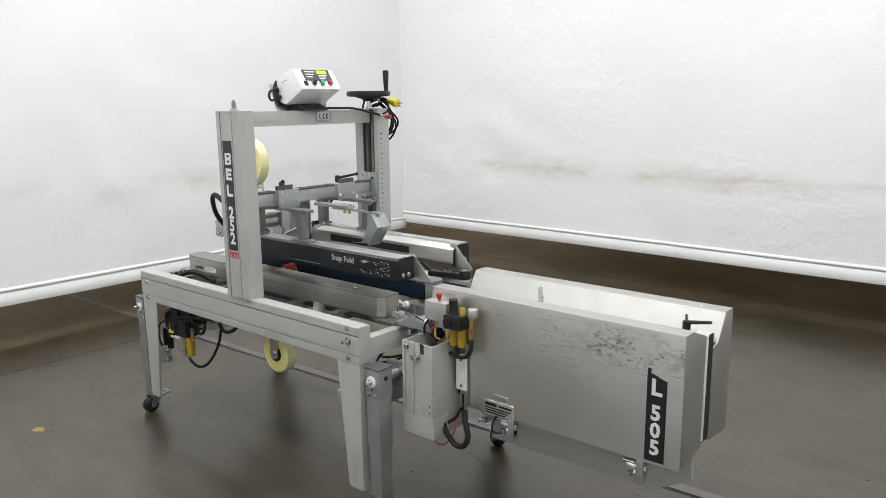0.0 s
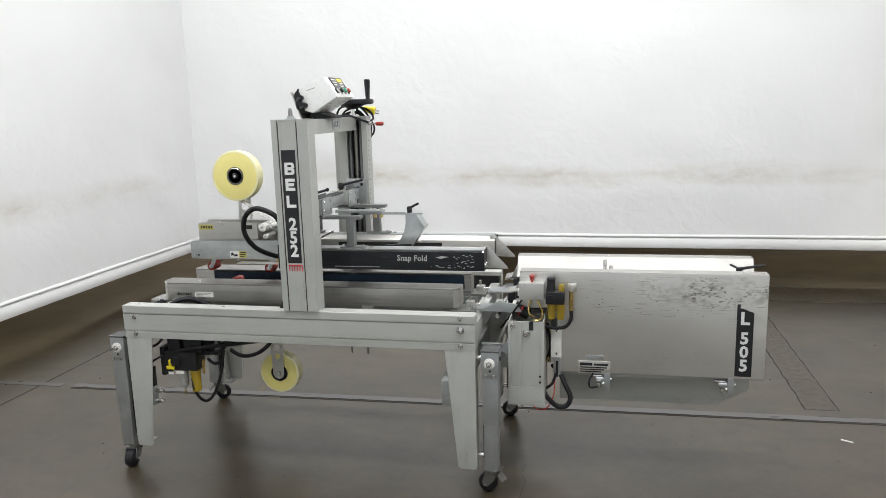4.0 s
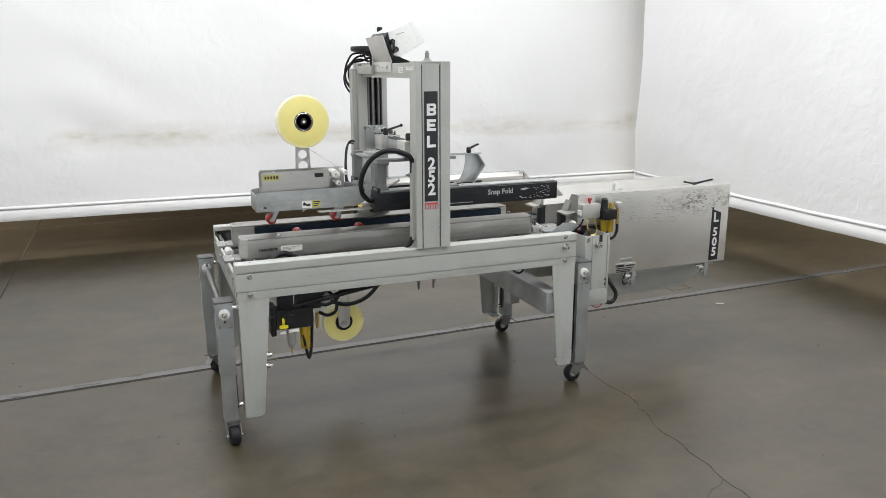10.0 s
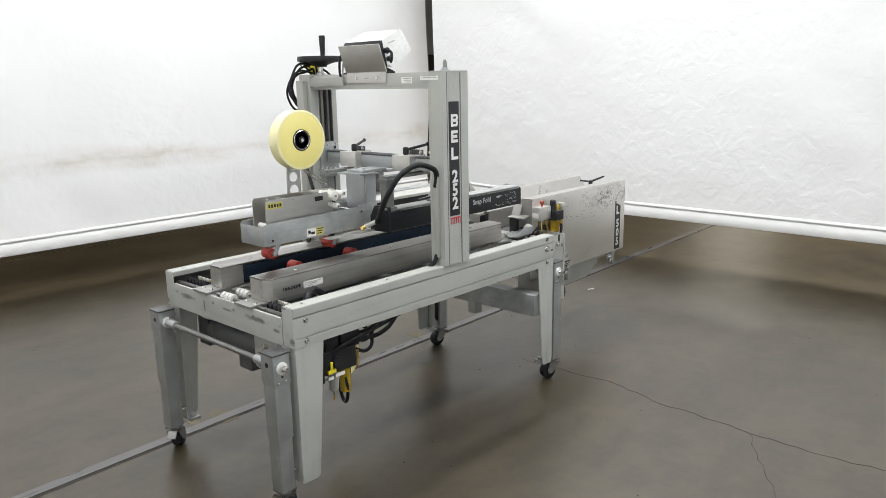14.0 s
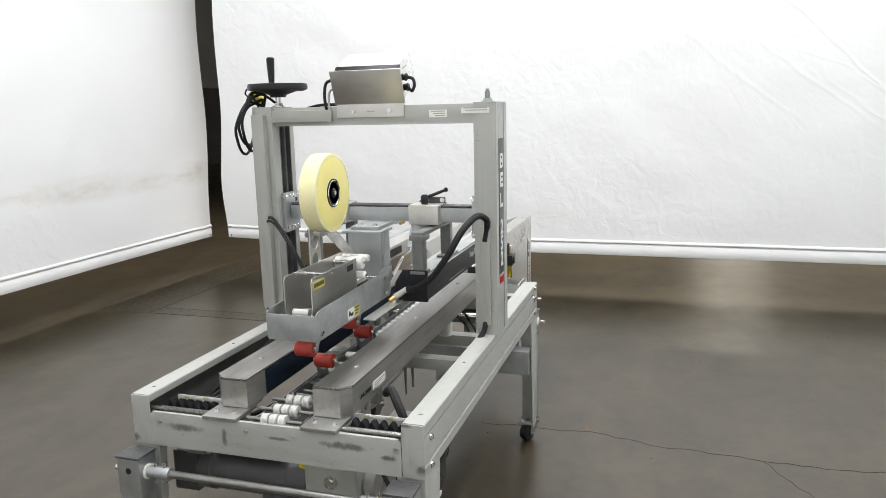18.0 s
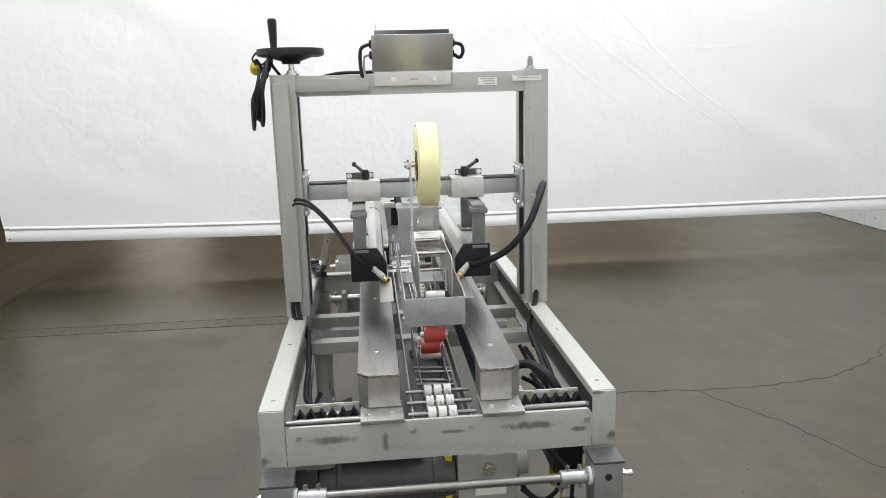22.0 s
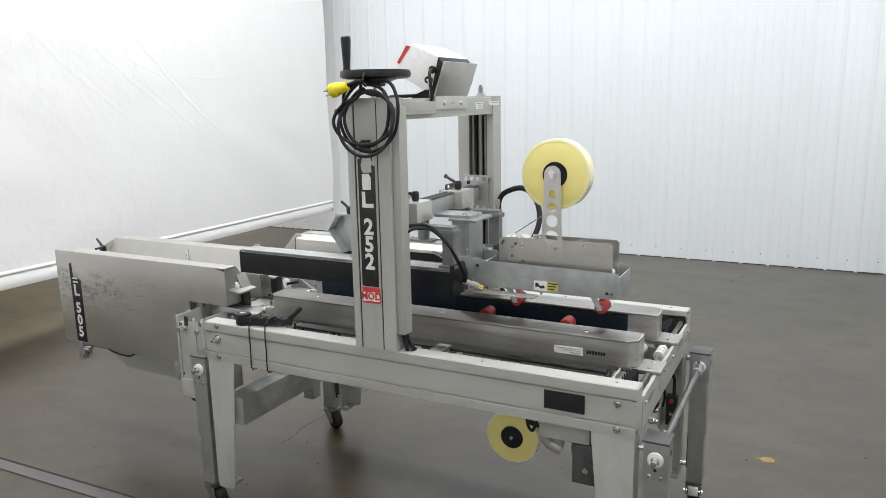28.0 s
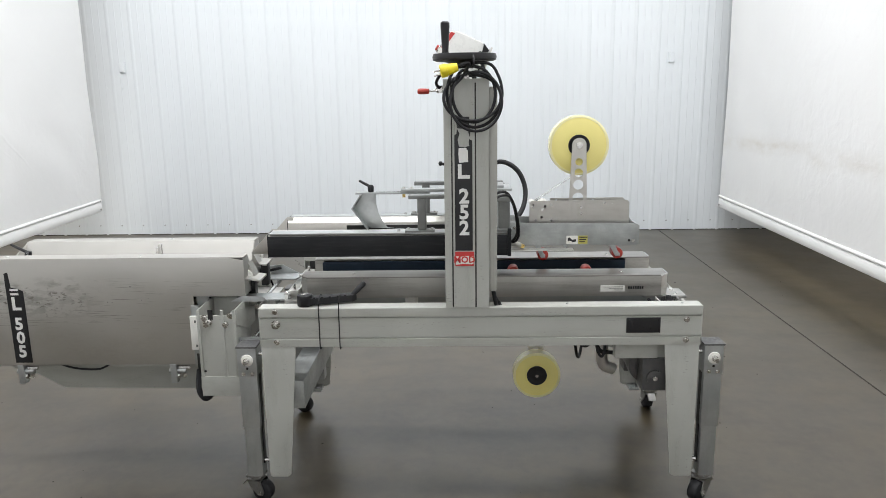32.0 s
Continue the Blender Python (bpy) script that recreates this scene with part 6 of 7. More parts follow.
def tape_roll(x, z, r, film, label):
    roll = thing("tape_roll", (x, 0.4155, z - r), label, "tape roll", "tape rolls on the sealer")
    tp = part("tape", roll, TAPE, ("lathe", (x, 0.4155, z), "y", [(-0.0262, 0.0415), (-0.0265, r - 0.004), (-0.0245, r), (0.0245, r), (0.0265, r - 0.004), (0.0262, 0.0415), (-0.0262, 0.0415)], 56), label="pale yellow wound tape")
    part("outer_wrap", tp, TAPEFACE, ("lathe", (x, 0.4155, z), "y", [(-0.0272, r - 0.009), (-0.0272, r - 0.004), (-0.0250, r + 0.0006), (0.0250, r + 0.0006), (0.0272, r - 0.004), (0.0272, r - 0.009), (0.0255, r - 0.009), (-0.0255, r - 0.009), (-0.0272, r - 0.009)], 56), label="clear outer windings")
    hub = part("hub", roll, PLASTIC, ("lathe", (x, 0.4155, z), "y", [(-0.0295, 0.0), (-0.0295, 0.012), (-0.0270, 0.016), (-0.0270, 0.028), (-0.0285, 0.033), (-0.0285, 0.0412), (0.0285, 0.0412), (0.0285, 0.033), (0.0270, 0.028), (0.0270, 0.016), (0.0295, 0.012), (0.0295, 0.0)], 32), label="black plastic hub")
    if film:
        part("hub_ring", hub, CHROME, ("lathe", (x, 0.4155, z), "y", [(-0.0280, 0.0345), (-0.0298, 0.036), (-0.0280, 0.0385)], 32))
    else:
        part("hub_screw", hub, CHROME, ("rod", (x, 0.4450, z), (x, 0.4490, z), 0.007, 6))
    part("hub_bolt", hub, CHROME, ("rod", (x, 0.3825, z), (x, 0.390, z), 0.007, 6))
    if film:
        part("loose_film", roll, FILM, ("prism", "y", 0.392, 0.439, [(x + 0.012, z - r + 0.0006), (x + 0.172, z - 0.222), (x + 0.172, z - 0.2225), (x + 0.012, z - r)]), label="clear strand of tape")
    return roll


tape_roll(0.371, 1.273, 0.1140, True, "yellow tape roll on the upper arm")
tape_roll(0.520, 0.333, 0.0965, False, "yellow tape roll hung under the bed")
low = part("lower_roll_arm", sealer, STEEL, ("holed", "y", 0.3800, 0.3835, [(0.556, 0.625), (0.484, 0.625)] + arc(0.520, 0.333, 0.0275, 188, 352, 10), [(0.520, 0.560, 0.0185), (0.520, 0.508, 0.0175), (0.520, 0.462, 0.0165), (0.520, 0.418, 0.0145)]), label="bright arm with round holes")
part("arm_bracket", low, ZINC, ("box", 0.475, 0.565, 0.372, 0.470, 0.600, 0.630, 0.003))
part("roll_pin", low, ZINC, ("rod", (0.520, 0.376, 0.333), (0.520, 0.40, 0.333), 0.008, 12), ("rod", (0.520, 0.372, 0.333), (0.520, 0.381, 0.333), 0.013, 6))
for x in (0.895, 0.972):
    part("bed_fin", sealer, CAST, ("prism", "y", 0.380, 0.384, [(x - 0.020, 0.615), (x + 0.020, 0.615), (x + 0.003, 0.450), (x - 0.003, 0.450)], 0.0005))


# ---- control box on the top bar
def control_box():
    br = part("box_bracket", sealer, STEEL, ("box", 0.746, 0.7515, 0.300, 0.543, 1.484, 1.530, 0.003), ("prism", "y", 0.296, 0.547, [(0.746, 1.528), (0.7515, 1.528), (0.712, 1.638), (0.707, 1.636)], 0.0008), label="bright bent bracket plate")
    for y in (0.353, 0.482):
        hexbolt(br, (0.746, y, 1.504), (-1, 0, 0), 0.006, 0.005)
    part("text_bar", br, CONDUIT, ("box", 0.7452, 0.7465, 0.405, 0.432, 1.502, 1.506))
    body_outline = [(0.752, 1.560), (0.797, 1.548), (0.912, 1.612), (0.906, 1.628), (0.858, 1.697), (0.838, 1.698), (0.742, 1.655), (0.738, 1.640)]
    bx = part("control_box", sealer, BOXPAINT, ("prism", "y", 0.312, 0.530, body_outline, 0.005), label="white enamelled control box")
    part("back_frame", bx, PLASTIC, ("prism", "y", 0.306, 0.536, [(0.720, 1.628), (0.756, 1.545), (0.764, 1.549), (0.738, 1.652)], 0.002), label="black back flange")
    part("foot", bx, PLASTIC, ("box", 0.765, 0.86, 0.36, 0.50, 1.522, 1.530, 0.002), ("prism", "y", 0.36, 0.50, [(0.765, 1.53), (0.86, 1.53), (0.80, 1.552), (0.765, 1.556)]))
    # sloping front: from (0.912,1.612) up to (0.858,1.697)
    a, b = Vector((0.909, 0, 1.620)), Vector((0.858, 0, 1.697))
    up = (b - a).normalized()
    out = Vector((up.z, 0, -up.x))
    def on(y, h, lift=0.0015):
        q = a + up * h + out * lift
        return Vector((q.x, y, q.z))
    def panel(name, y0, y1, h0, h1, mat, lift, parent=bx, label=""):
        pts = [a + up * h0, a + up * h1, a + up * h1 + out * lift, a + up * h0 + out * lift]
        return part(name, parent, mat, ("prism", "y", y0, y1, [(q.x, q.z) for q in pts]), label=label)
    face = panel("face_plate", 0.350, 0.498, 0.034, 0.088, MOTOR, 0.0050, label="dark grey face plate with printing")
    panel("label", 0.425, 0.482, 0.066, 0.084, YELLOW, 0.0056, face, "yellow label")
    for r in range(3):
        panel("text_bar", 0.360, 0.415 - 0.01 * r, 0.074 - r * 0.013, 0.079 - r * 0.013, STICKER, 0.0056, face)
        panel("text_bar", 0.430, 0.478 - 0.008 * r, 0.058 - r * 0.009, 0.062 - r * 0.009, STICKER, 0.0056, face)
    for y, m, nm, lb in ((0.385, PLASTIC, "selector_knob", "black selector knob"), (0.430, GREEN, "push_button", "green push button"), (0.475, RED, "push_button", "red push button")):
        q = on(y, 0.018, 0.003)
        bt = part(nm, bx, m, ("rod", q, q + out * 0.014, 0.0105, 18, {"bevel": 0.0015}), label=lb)
        part("bezel", bt, CHROME, ("rod", q, q + out * 0.006, 0.0145, 20, {"bevel": 0.001}))
    panel("switch", 0.335, 0.352, 0.008, 0.030, PLASTIC, 0.006)
    part("red_tape", bx, REDINK, ("prism", "y", 0.5300, 0.5312, [(0.842, 1.690), (0.858, 1.694), (0.895, 1.640), (0.885, 1.636)]), label="red strip on the end")
    part("scuff", bx, CONDUIT, ("prism", "y", 0.3110, 0.3122, [(0.775, 1.640), (0.815, 1.652), (0.813, 1.655), (0.776, 1.644)]))
    for y, o in ((0.306, -1), (0.536, 1)):
        for x, z in ((0.741, 1.612), (0.757, 1.580)):
            part("cable_gland", bx, PLASTIC, ("rod", (x + 0.012, y, z), (x + 0.012, y + o * 0.018, z), 0.011, 12), ("rod", (x + 0.012, y + o * 0.010, z), (x + 0.012, y + o * 0.016, z), 0.013, 6))
    part("cable", bx, RUBBER, ("tube", [(0.753, 0.290, 1.612), (0.750, 0.268, 1.605), (0.748, 0.262, 1.585), (0.752, 0.272, 1.567), (0.768, 0.290, 1.578)], 0.0055))
    part("cable", bx, RUBBER, ("tube", [(0.753, 0.553, 1.612), (0.748, 0.578, 1.600), (0.742, 0.583, 1.565), (0.740, 0.580, 1.525), (0.745, 0.575, 1.505)], 0.0055))
    part("cable", bx, CONDUIT, ("tube", [(0.769, 0.553, 1.580), (0.755, 0.570, 1.572), (0.748, 0.572, 1.53), (0.744, 0.570, 1.505)], 0.004))
    part("cable", bx, RUBBER, ("tube", [(0.80, 0.40, 1.532), (0.838, 0.44, 1.533), (0.845, 0.56, 1.530), (0.848, 0.66, 1.528), (0.868, 0.75, 1.508), (0.892, 0.795, 1.495)], 0.0055))


control_box()


# ---- drive motor, air service unit and hoses under the bed
def under_bed():
    motor = part("motor", sealer, MOTOR, ("lathe", (0.150, 0.385, 0.487), "y", [(0.0, 0.02), (0.0, 0.060), (0.02, 0.064), (0.055, 0.066), (0.060, 0.062), (0.300, 0.062), (0.305, 0.066), (0.345, 0.064), (0.360, 0.045), (0.360, 0.0)], 32), label="dark grey electric motor")
    part("junction_box", motor, MOTOR, ("box", 0.105, 0.185, 0.440, 0.530, 0.385, 0.450, 0.008))
    part("motor_foot", motor, MOTOR, ("box", 0.10, 0.20, 0.46, 0.68, 0.555, 0.612, 0.003))
    part("motor_plate", motor, ZINC, ("box", 0.090, 0.215, 0.700, 0.760, 0.548, 0.612, 0.003))
    gear = part("gearbox", sealer, CONDUIT, ("box", 0.085, 0.215, 0.225, 0.380, 0.430, 0.560, 0.008), ("rod", (0.15, 0.22, 0.50), (0.15, 0.19, 0.50), 0.035, 20), label="grey reduction gearbox")
    part("name_plate", gear, STICKER, ("box", 0.0835, 0.0855, 0.255, 0.335, 0.447, 0.470), label="pale data plate")
    part("sight_plug", gear, CHROME, ("rod", (0.086, 0.30, 0.522), (0.076, 0.30, 0.522), 0.018, 20), ("rod", (0.078, 0.30, 0.522), (0.072, 0.30, 0.522), 0.010, 6))
    part("gear_cover", gear, PAINT, ("box", 0.10, 0.245, 0.690, 0.800, 0.545, 0.612, 0.004))
    bx = part("drive_box", sealer, MOTOR, ("box", 0.100, 0.185, 0.735, 0.815, 0.425, 0.545, 0.004), label="dark bearing box under the far rail")
    part("hub", bx, MOTOR, ("rod", (0.142, 0.815, 0.475), (0.142, 0.821, 0.475), 0.028, 24))
    part("hub_nut", bx, CHROME, ("rod", (0.142, 0.820, 0.475), (0.142, 0.829, 0.475), 0.009, 6))
    part("yellow_post", sealer, YELLOW, ("box", 0.11, 0.14, 0.392, 0.41, 0.43, 0.60, 0.004))
    part("grey_box", sealer, PAINT, ("box", 0.135, 0.285, 0.775, 0.815, 0.548, 0.612, 0.004))
    part("conduit_elbow", sealer, ALU, ("tube", [(0.30, 0.70, 0.60), (0.31, 0.70, 0.54), (0.30, 0.69, 0.48), (0.26, 0.68, 0.455)], 0.022, 12), label="bright conduit elbow")
    # air service unit at the near side
    au = part("air_service_unit", sealer, PLASTIC, ("box", 0.150, 0.300, 0.040, 0.115, 0.455, 0.540, 0.006), ("box", 0.165, 0.225, 0.045, 0.11, 0.540, 0.606, 0.008), ("box", 0.24, 0.325, 0.05, 0.12, 0.535, 0.600, 0.006), ("rod", (0.205, 0.038, 0.50), (0.205, 0.025, 0.50), 0.020, 18), label="black air filter and lubricator unit")
    part("lever", au, YELLOW, ("box", 0.160, 0.196, 0.030, 0.038, 0.462, 0.476, 0.002), ("box", 0.172, 0.182, 0.030, 0.038, 0.476, 0.505, 0.002), label="yellow lockout lever")
    part("tag", au, STICKER, ("box", 0.163, 0.187, 0.0370, 0.0395, 0.437, 0.449, 0.001))
    part("tag", au, STICKER, ("box", 0.198, 0.240, 0.0370, 0.0395, 0.440, 0.453, 0.001))
    part("clear_bowl", au, CONDUIT, ("lathe", (0.215, 0.075, 0.360), "z", [(0.0, 0.005), (0.01, 0.008), (0.018, 0.018), (0.055, 0.020), (0.095, 0.020)], 18), label="clear filter bowl")
    part("amber_bowl", au, BOWL, ("lathe", (0.272, 0.075, 0.350), "z", [(0.0, 0.012), (0.004, 0.020), (0.10, 0.023), (0.108, 0.023)], 18), label="amber lubricator bowl")
    part("drain_pin", au, BRASS, ("rod", (0.215, 0.075, 0.335), (0.215, 0.075, 0.362), 0.004, 8))
    part("brass_fitting", au, BRASS, ("rod", (0.322, 0.06, 0.465), (0.322, 0.06, 0.505), 0.008, 6), ("rod", (0.322, 0.06, 0.44), (0.322, 0.06, 0.466), 0.006, 10))
    part("end_cover", au, PLASTIC, ("box", 0.128, 0.150, 0.04, 0.11, 0.43, 0.56, 0.006))
    part("hose", au, RUBBER, ("tube", [(0.262, 0.062, 0.415), (0.268, 0.060, 0.370), (0.280, 0.078, 0.318), (0.294, 0.112, 0.291), (0.310, 0.152, 0.312), (0.324, 0.190, 0.378), (0.332, 0.208, 0.450), (0.325, 0.215, 0.525)], 0.0068), label="black hose hanging in a loop")
    part("hose", au, RUBBER, ("tube", [(0.37, 0.170, 0.545), (0.40, 0.160, 0.520), (0.47, 0.140, 0.500), (0.55, 0.130, 0.520), (0.61, 0.135, 0.570), (0.62, 0.140, 0.615)], 0.009))
    part("hose", au, RUBBER, ("tube", [(0.150, 0.050, 0.520), (0.128, 0.030, 0.515), (0.085, 0.024, 0.480), (0.070, 0.030, 0.410), (0.075, 0.040, 0.370)], 0.0045))
    part("manifold", au, CONDUIT, ("box", 0.315, 0.405, 0.150, 0.235, 0.515, 0.606, 0.004), label="grey valve manifold")
    part("solenoid", au, PLASTIC, ("box", 0.30, 0.345, 0.07, 0.13, 0.52, 0.59, 0.005))
    loops = [[(0.30, 0.07, 0.555), (0.36, 0.06, 0.535), (0.41, 0.07, 0.55), (0.44, 0.10, 0.59), (0.44, 0.14, 0.615)],
             [(0.31, 0.08, 0.57), (0.38, 0.07, 0.565), (0.44, 0.065, 0.585), (0.56, 0.08, 0.590), (0.72, 0.09, 0.612)],
             [(0.17, 0.05, 0.53), (0.26, 0.035, 0.555), (0.40, 0.045, 0.572), (0.55, 0.06, 0.590), (0.70, 0.075, 0.612)],
             [(0.335, 0.08, 0.50), (0.37, 0.07, 0.485), (0.405, 0.07, 0.50), (0.41, 0.08, 0.545), (0.38, 0.10, 0.585), (0.36, 0.12, 0.605)],
             [(0.33, 0.09, 0.56), (0.40, 0.09, 0.60), (0.46, 0.08, 0.575), (0.50, 0.10, 0.60)]]
    for pts in loops:
        part("hose", au, RUBBER, ("tube", pts, 0.007))
    part("coupling_plate", sealer, ZINC, ("box", 0.078, 0.088, 0.004, 0.060, 0.292, 0.372, 0.002))
    for y, z in ((0.045, 0.355), (0.045, 0.308)):
        part("air_coupling", sealer, CHROME, ("rod", (0.085, y, z), (0.125, y, z), 0.009, 12), ("rod", (0.098, y, z), (0.116, y, z), 0.0125, 12), label="bright air coupling")
    av = part("leg_valve", sealer, PLASTIC, ("box", 0.012, 0.050, 0.080, 0.115, 0.335, 0.445, 0.004), label="black hand valve on the leg")
    part("button", av, RED, ("rod", (0.03, 0.115, 0.432), (0.03, 0.130, 0.432), 0.007, 14, {"bevel": 0.0015}), label="red button")
    part("port", av, CHROME, ("rod", (0.03, 0.115, 0.385), (0.03, 0.130, 0.385), 0.006, 8))
    part("fitting", av, CHROME, ("rod", (0.03, 0.098, 0.335), (0.03, 0.098, 0.285), 0.008, 10), ("rod", (0.03, 0.098, 0.30), (0.03, 0.098, 0.27), 0.011, 6))
    for pts, r in (([(0.36, 0.60, 0.612), (0.33, 0.66, 0.585), (0.29, 0.70, 0.575), (0.25, 0.72, 0.56)], 0.007), ([(0.42, 0.74, 0.615), (0.40, 0.76, 0.585), (0.375, 0.765, 0.580), (0.36, 0.75, 0.612)], 0.006),
                   ([(0.345, 0.76, 0.615), (0.338, 0.77, 0.560), (0.322, 0.772, 0.540), (0.312, 0.765, 0.57), (0.315, 0.76, 0.612)], 0.005), ([(0.345, 0.75, 0.60), (0.33, 0.76, 0.560), (0.295, 0.74, 0.545), (0.26, 0.72, 0.535)], 0.008),
                   ([(0.06, 0.22, 0.47), (0.07, 0.19, 0.43), (0.10, 0.25, 0.415), (0.12, 0.33, 0.44)], 0.005), ([(0.09, 0.17, 0.60), (0.07, 0.13, 0.55), (0.03, 0.10, 0.52), (0.025, 0.098, 0.45)], 0.006)):
        part("hose", sealer, RUBBER, ("tube", pts, r))
    # hoses inside the bed, by the rails
    for pts, r in (([(0.60, 0.075, 0.70), (0.42, 0.080, 0.69), (0.26, 0.085, 0.665), (0.17, 0.09, 0.64), (0.14, 0.12, 0.60)], 0.008), ([(0.60, 0.085, 0.71), (0.43, 0.095, 0.70), (0.30, 0.10, 0.68), (0.16, 0.11, 0.66), (0.13, 0.15, 0.63)], 0.006),
                   ([(0.30, 0.218, 0.70), (0.22, 0.17, 0.745), (0.16, 0.13, 0.735), (0.14, 0.10, 0.69)], 0.012),
                   ([(0.70, 0.815, 0.760), (0.66, 0.79, 0.72), (0.45, 0.775, 0.69), (0.24, 0.765, 0.675), (0.16, 0.72, 0.69), (0.12, 0.66, 0.71)], 0.007), ([(0.70, 0.83, 0.758), (0.62, 0.785, 0.70), (0.40, 0.77, 0.67), (0.18, 0.745, 0.67), (0.12, 0.70, 0.70), (0.13, 0.64, 0.715)], 0.006)):
        part("hose", sealer, RUBBER, ("tube", pts, r))
    # hose arching from the near upright to the folding bar, and the thinner pair on the far side
    part("arched_hose", sealer, RUBBER, ("tube", [(0.742, 0.030, 1.075), (0.741, 0.022, 1.120), (0.715, 0.018, 1.152), (0.640, 0.030, 1.172), (0.575, 0.060, 1.135), (0.545, 0.100, 1.060), (0.560, 0.160, 0.985), (0.610, 0.235, 0.935), (0.645, 0.270, 0.925)], 0.0105, {"seg": 12}), label="thick black hose")
    part("hose", sealer, RUBBER, ("tube", [(0.72, 0.815, 1.13), (0.70, 0.80, 1.145), (0.665, 0.755, 1.135), (0.635, 0.69, 1.07), (0.620, 0.63, 0.98), (0.630, 0.585, 0.935), (0.645, 0.572, 0.927)], 0.005))
    part("hose", sealer, RUBBER, ("tube", [(0.72, 0.822, 1.118), (0.692, 0.80, 1.134), (0.656, 0.750, 1.122), (0.628, 0.684, 1.055), (0.613, 0.624, 0.968), (0.624, 0.588, 0.930), (0.645, 0.578, 0.928)], 0.0042))
    # cross beam between the legs at the infeed end
    cb = part("lower_beam", sealer, TROUGH, ("box", 1.395, 1.470, 0.010, 0.842, 0.375, 0.480, 0.004), label="grey lower cross beam")
    part("stub", cb, ZINC, ("box", 1.40, 1.45, 0.38, 0.43, 0.315, 0.375, 0.003))
    part("cable_loop", sealer, RUBBER, ("tube", [(1.44, 0.30, 0.62), (1.40, 0.24, 0.55), (1.38, 0.26, 0.515), (1.40, 0.36, 0.51), (1.45, 0.40, 0.56), (1.47, 0.38, 0.62)], 0.005))
    part("cable_loop", sealer, RUBBER, ("tube", [(1.42, 0.34, 0.63), (1.38, 0.27, 0.565), (1.37, 0.30, 0.525), (1.40, 0.40, 0.52), (1.46, 0.44, 0.58), (1.48, 0.42, 0.63)], 0.005))
    part("data_plate", sealer, INK, ("box", 0.140, 0.258, 0.8505, 0.8535, 0.657, 0.712, 0.001), label="blank black plate on the rail")


under_bed()

# ---- power cord coiled over the handwheel
cord = thing("power_cord", (0.78, 0.90, 1.36), "coiled black power cord with a yellow plug", "cord")


def power_cord():
    pts = []
    rnd = random.Random(5)
    for k in range(4):
        cx, cz, rx, rz = 0.778 + rnd.uniform(-0.012, 0.012), 1.476 - 0.006 * k + rnd.uniform(-0.008, 0.008), 0.080 + rnd.uniform(-0.012, 0.014), 0.092 + rnd.uniform(-0.024, 0.018)
        for a in range(0, 360, 30):
            t = math.radians(90 + a)
            pts.append((cx + rx * math.cos(t), 0.884 + 0.009 * k + 0.29 * rx * math.cos(t) + 0.020 * math.sin(t * 0.5) - 0.03 * max(0, math.sin(t)), cz + rz * math.sin(t)))
    pts = [(0.895, 0.800, 1.495), (0.905, 0.835, 1.515), (0.88, 0.860, 1.548), (0.82, 0.868, 1.572)] + pts[1:] + [(0.80, 0.905, 1.573), (0.845, 0.915, 1.560)]
    part("cable", cord, RUBBER, ("tube", pts, 0.0051, {"steps": 5}), label="black rubber cable")
    plug = part("plug", cord, YELLOW, ("rod", (0.835, 0.915, 1.562), (0.868, 0.918, 1.553), 0.013, 14, 0.019), ("rod", (0.868, 0.918, 1.553), (0.890, 0.920, 1.548), 0.021, 16, {"bevel": 0.003}), label="yellow moulded plug")
    for dy, dz in ((-0.007, 0.004), (0.007, 0.004), (0.0, -0.009)):
        part("prong", plug, CHROME, ("rod", (0.888, 0.920 + dy, 1.549 + dz), (0.910, 0.922 + dy, 1.543 + dz), 0.0026, 8))
    part("tie", cord, PLASTIC, ("tube", [(0.790, 0.855, 1.605), (0.786, 0.895, 1.600), (0.784, 0.915, 1.575), (0.790, 0.890, 1.560), (0.80, 0.855, 1.585)], 0.003))


power_cord()

# ---- loose crank tied to the far rail
crank = thing("hand_crank", (1.28, 0.79, 0.757), "loose black hand crank tied onto the rail", "crank")
ca, cb_ = Vector((1.379, 0.823, 0.774)), Vector((1.216, 0.777, 0.782))
part("arm", crank, PLASTIC, ("prism", "z", 0.760, 0.785, [(1.378, 0.846), (1.215, 0.797), (1.202, 0.778), (1.214, 0.756), (1.388, 0.802)], 0.005), *[("box", 1.235 + 0.026 * k, 1.243 + 0.026 * k, 0.786 + 0.0075 * k, 0.806 + 0.0075 * k, 0.783, 0.788, 0.001) for k in range(5)], label="black ribbed crank arm")
part("hub", crank, PLASTIC, ("rod", ca - Vector((0, 0, 0.018)), ca + Vector((0, 0, 0.022)), 0.027, 20, {"bevel": 0.004}))
part("bore", crank, CHROME, ("rod", ca + Vector((0, 0, 0.021)), ca + Vector((0, 0, 0.0235)), 0.010, 14))
part("grip", crank, PLASTIC, ("lathe", cb_, "x", [(-0.060, 0.006), (-0.055, 0.010), (-0.02, 0.010), (0.0, 0.008), (0.008, 0.007)], 16), turn=Matrix.Translation(cb_) @ Matrix.Rotation(0.75, 4, "Y") @ Matrix.Rotation(0.3, 4, "Z") @ Matrix.Translation(-cb_))
for x in (1.326, 1.256):
    part("tie", crank, RUBBER, ("tube", [(x, 0.775, 0.759), (x, 0.80, 0.789), (x - 0.001, 0.845, 0.785), (x, 0.858, 0.752), (x, 0.8575, 0.68), (x, 0.856, 0.609), (x, 0.820, 0.606)], 0.0022, {"seg": 6}), label="thin black tie")

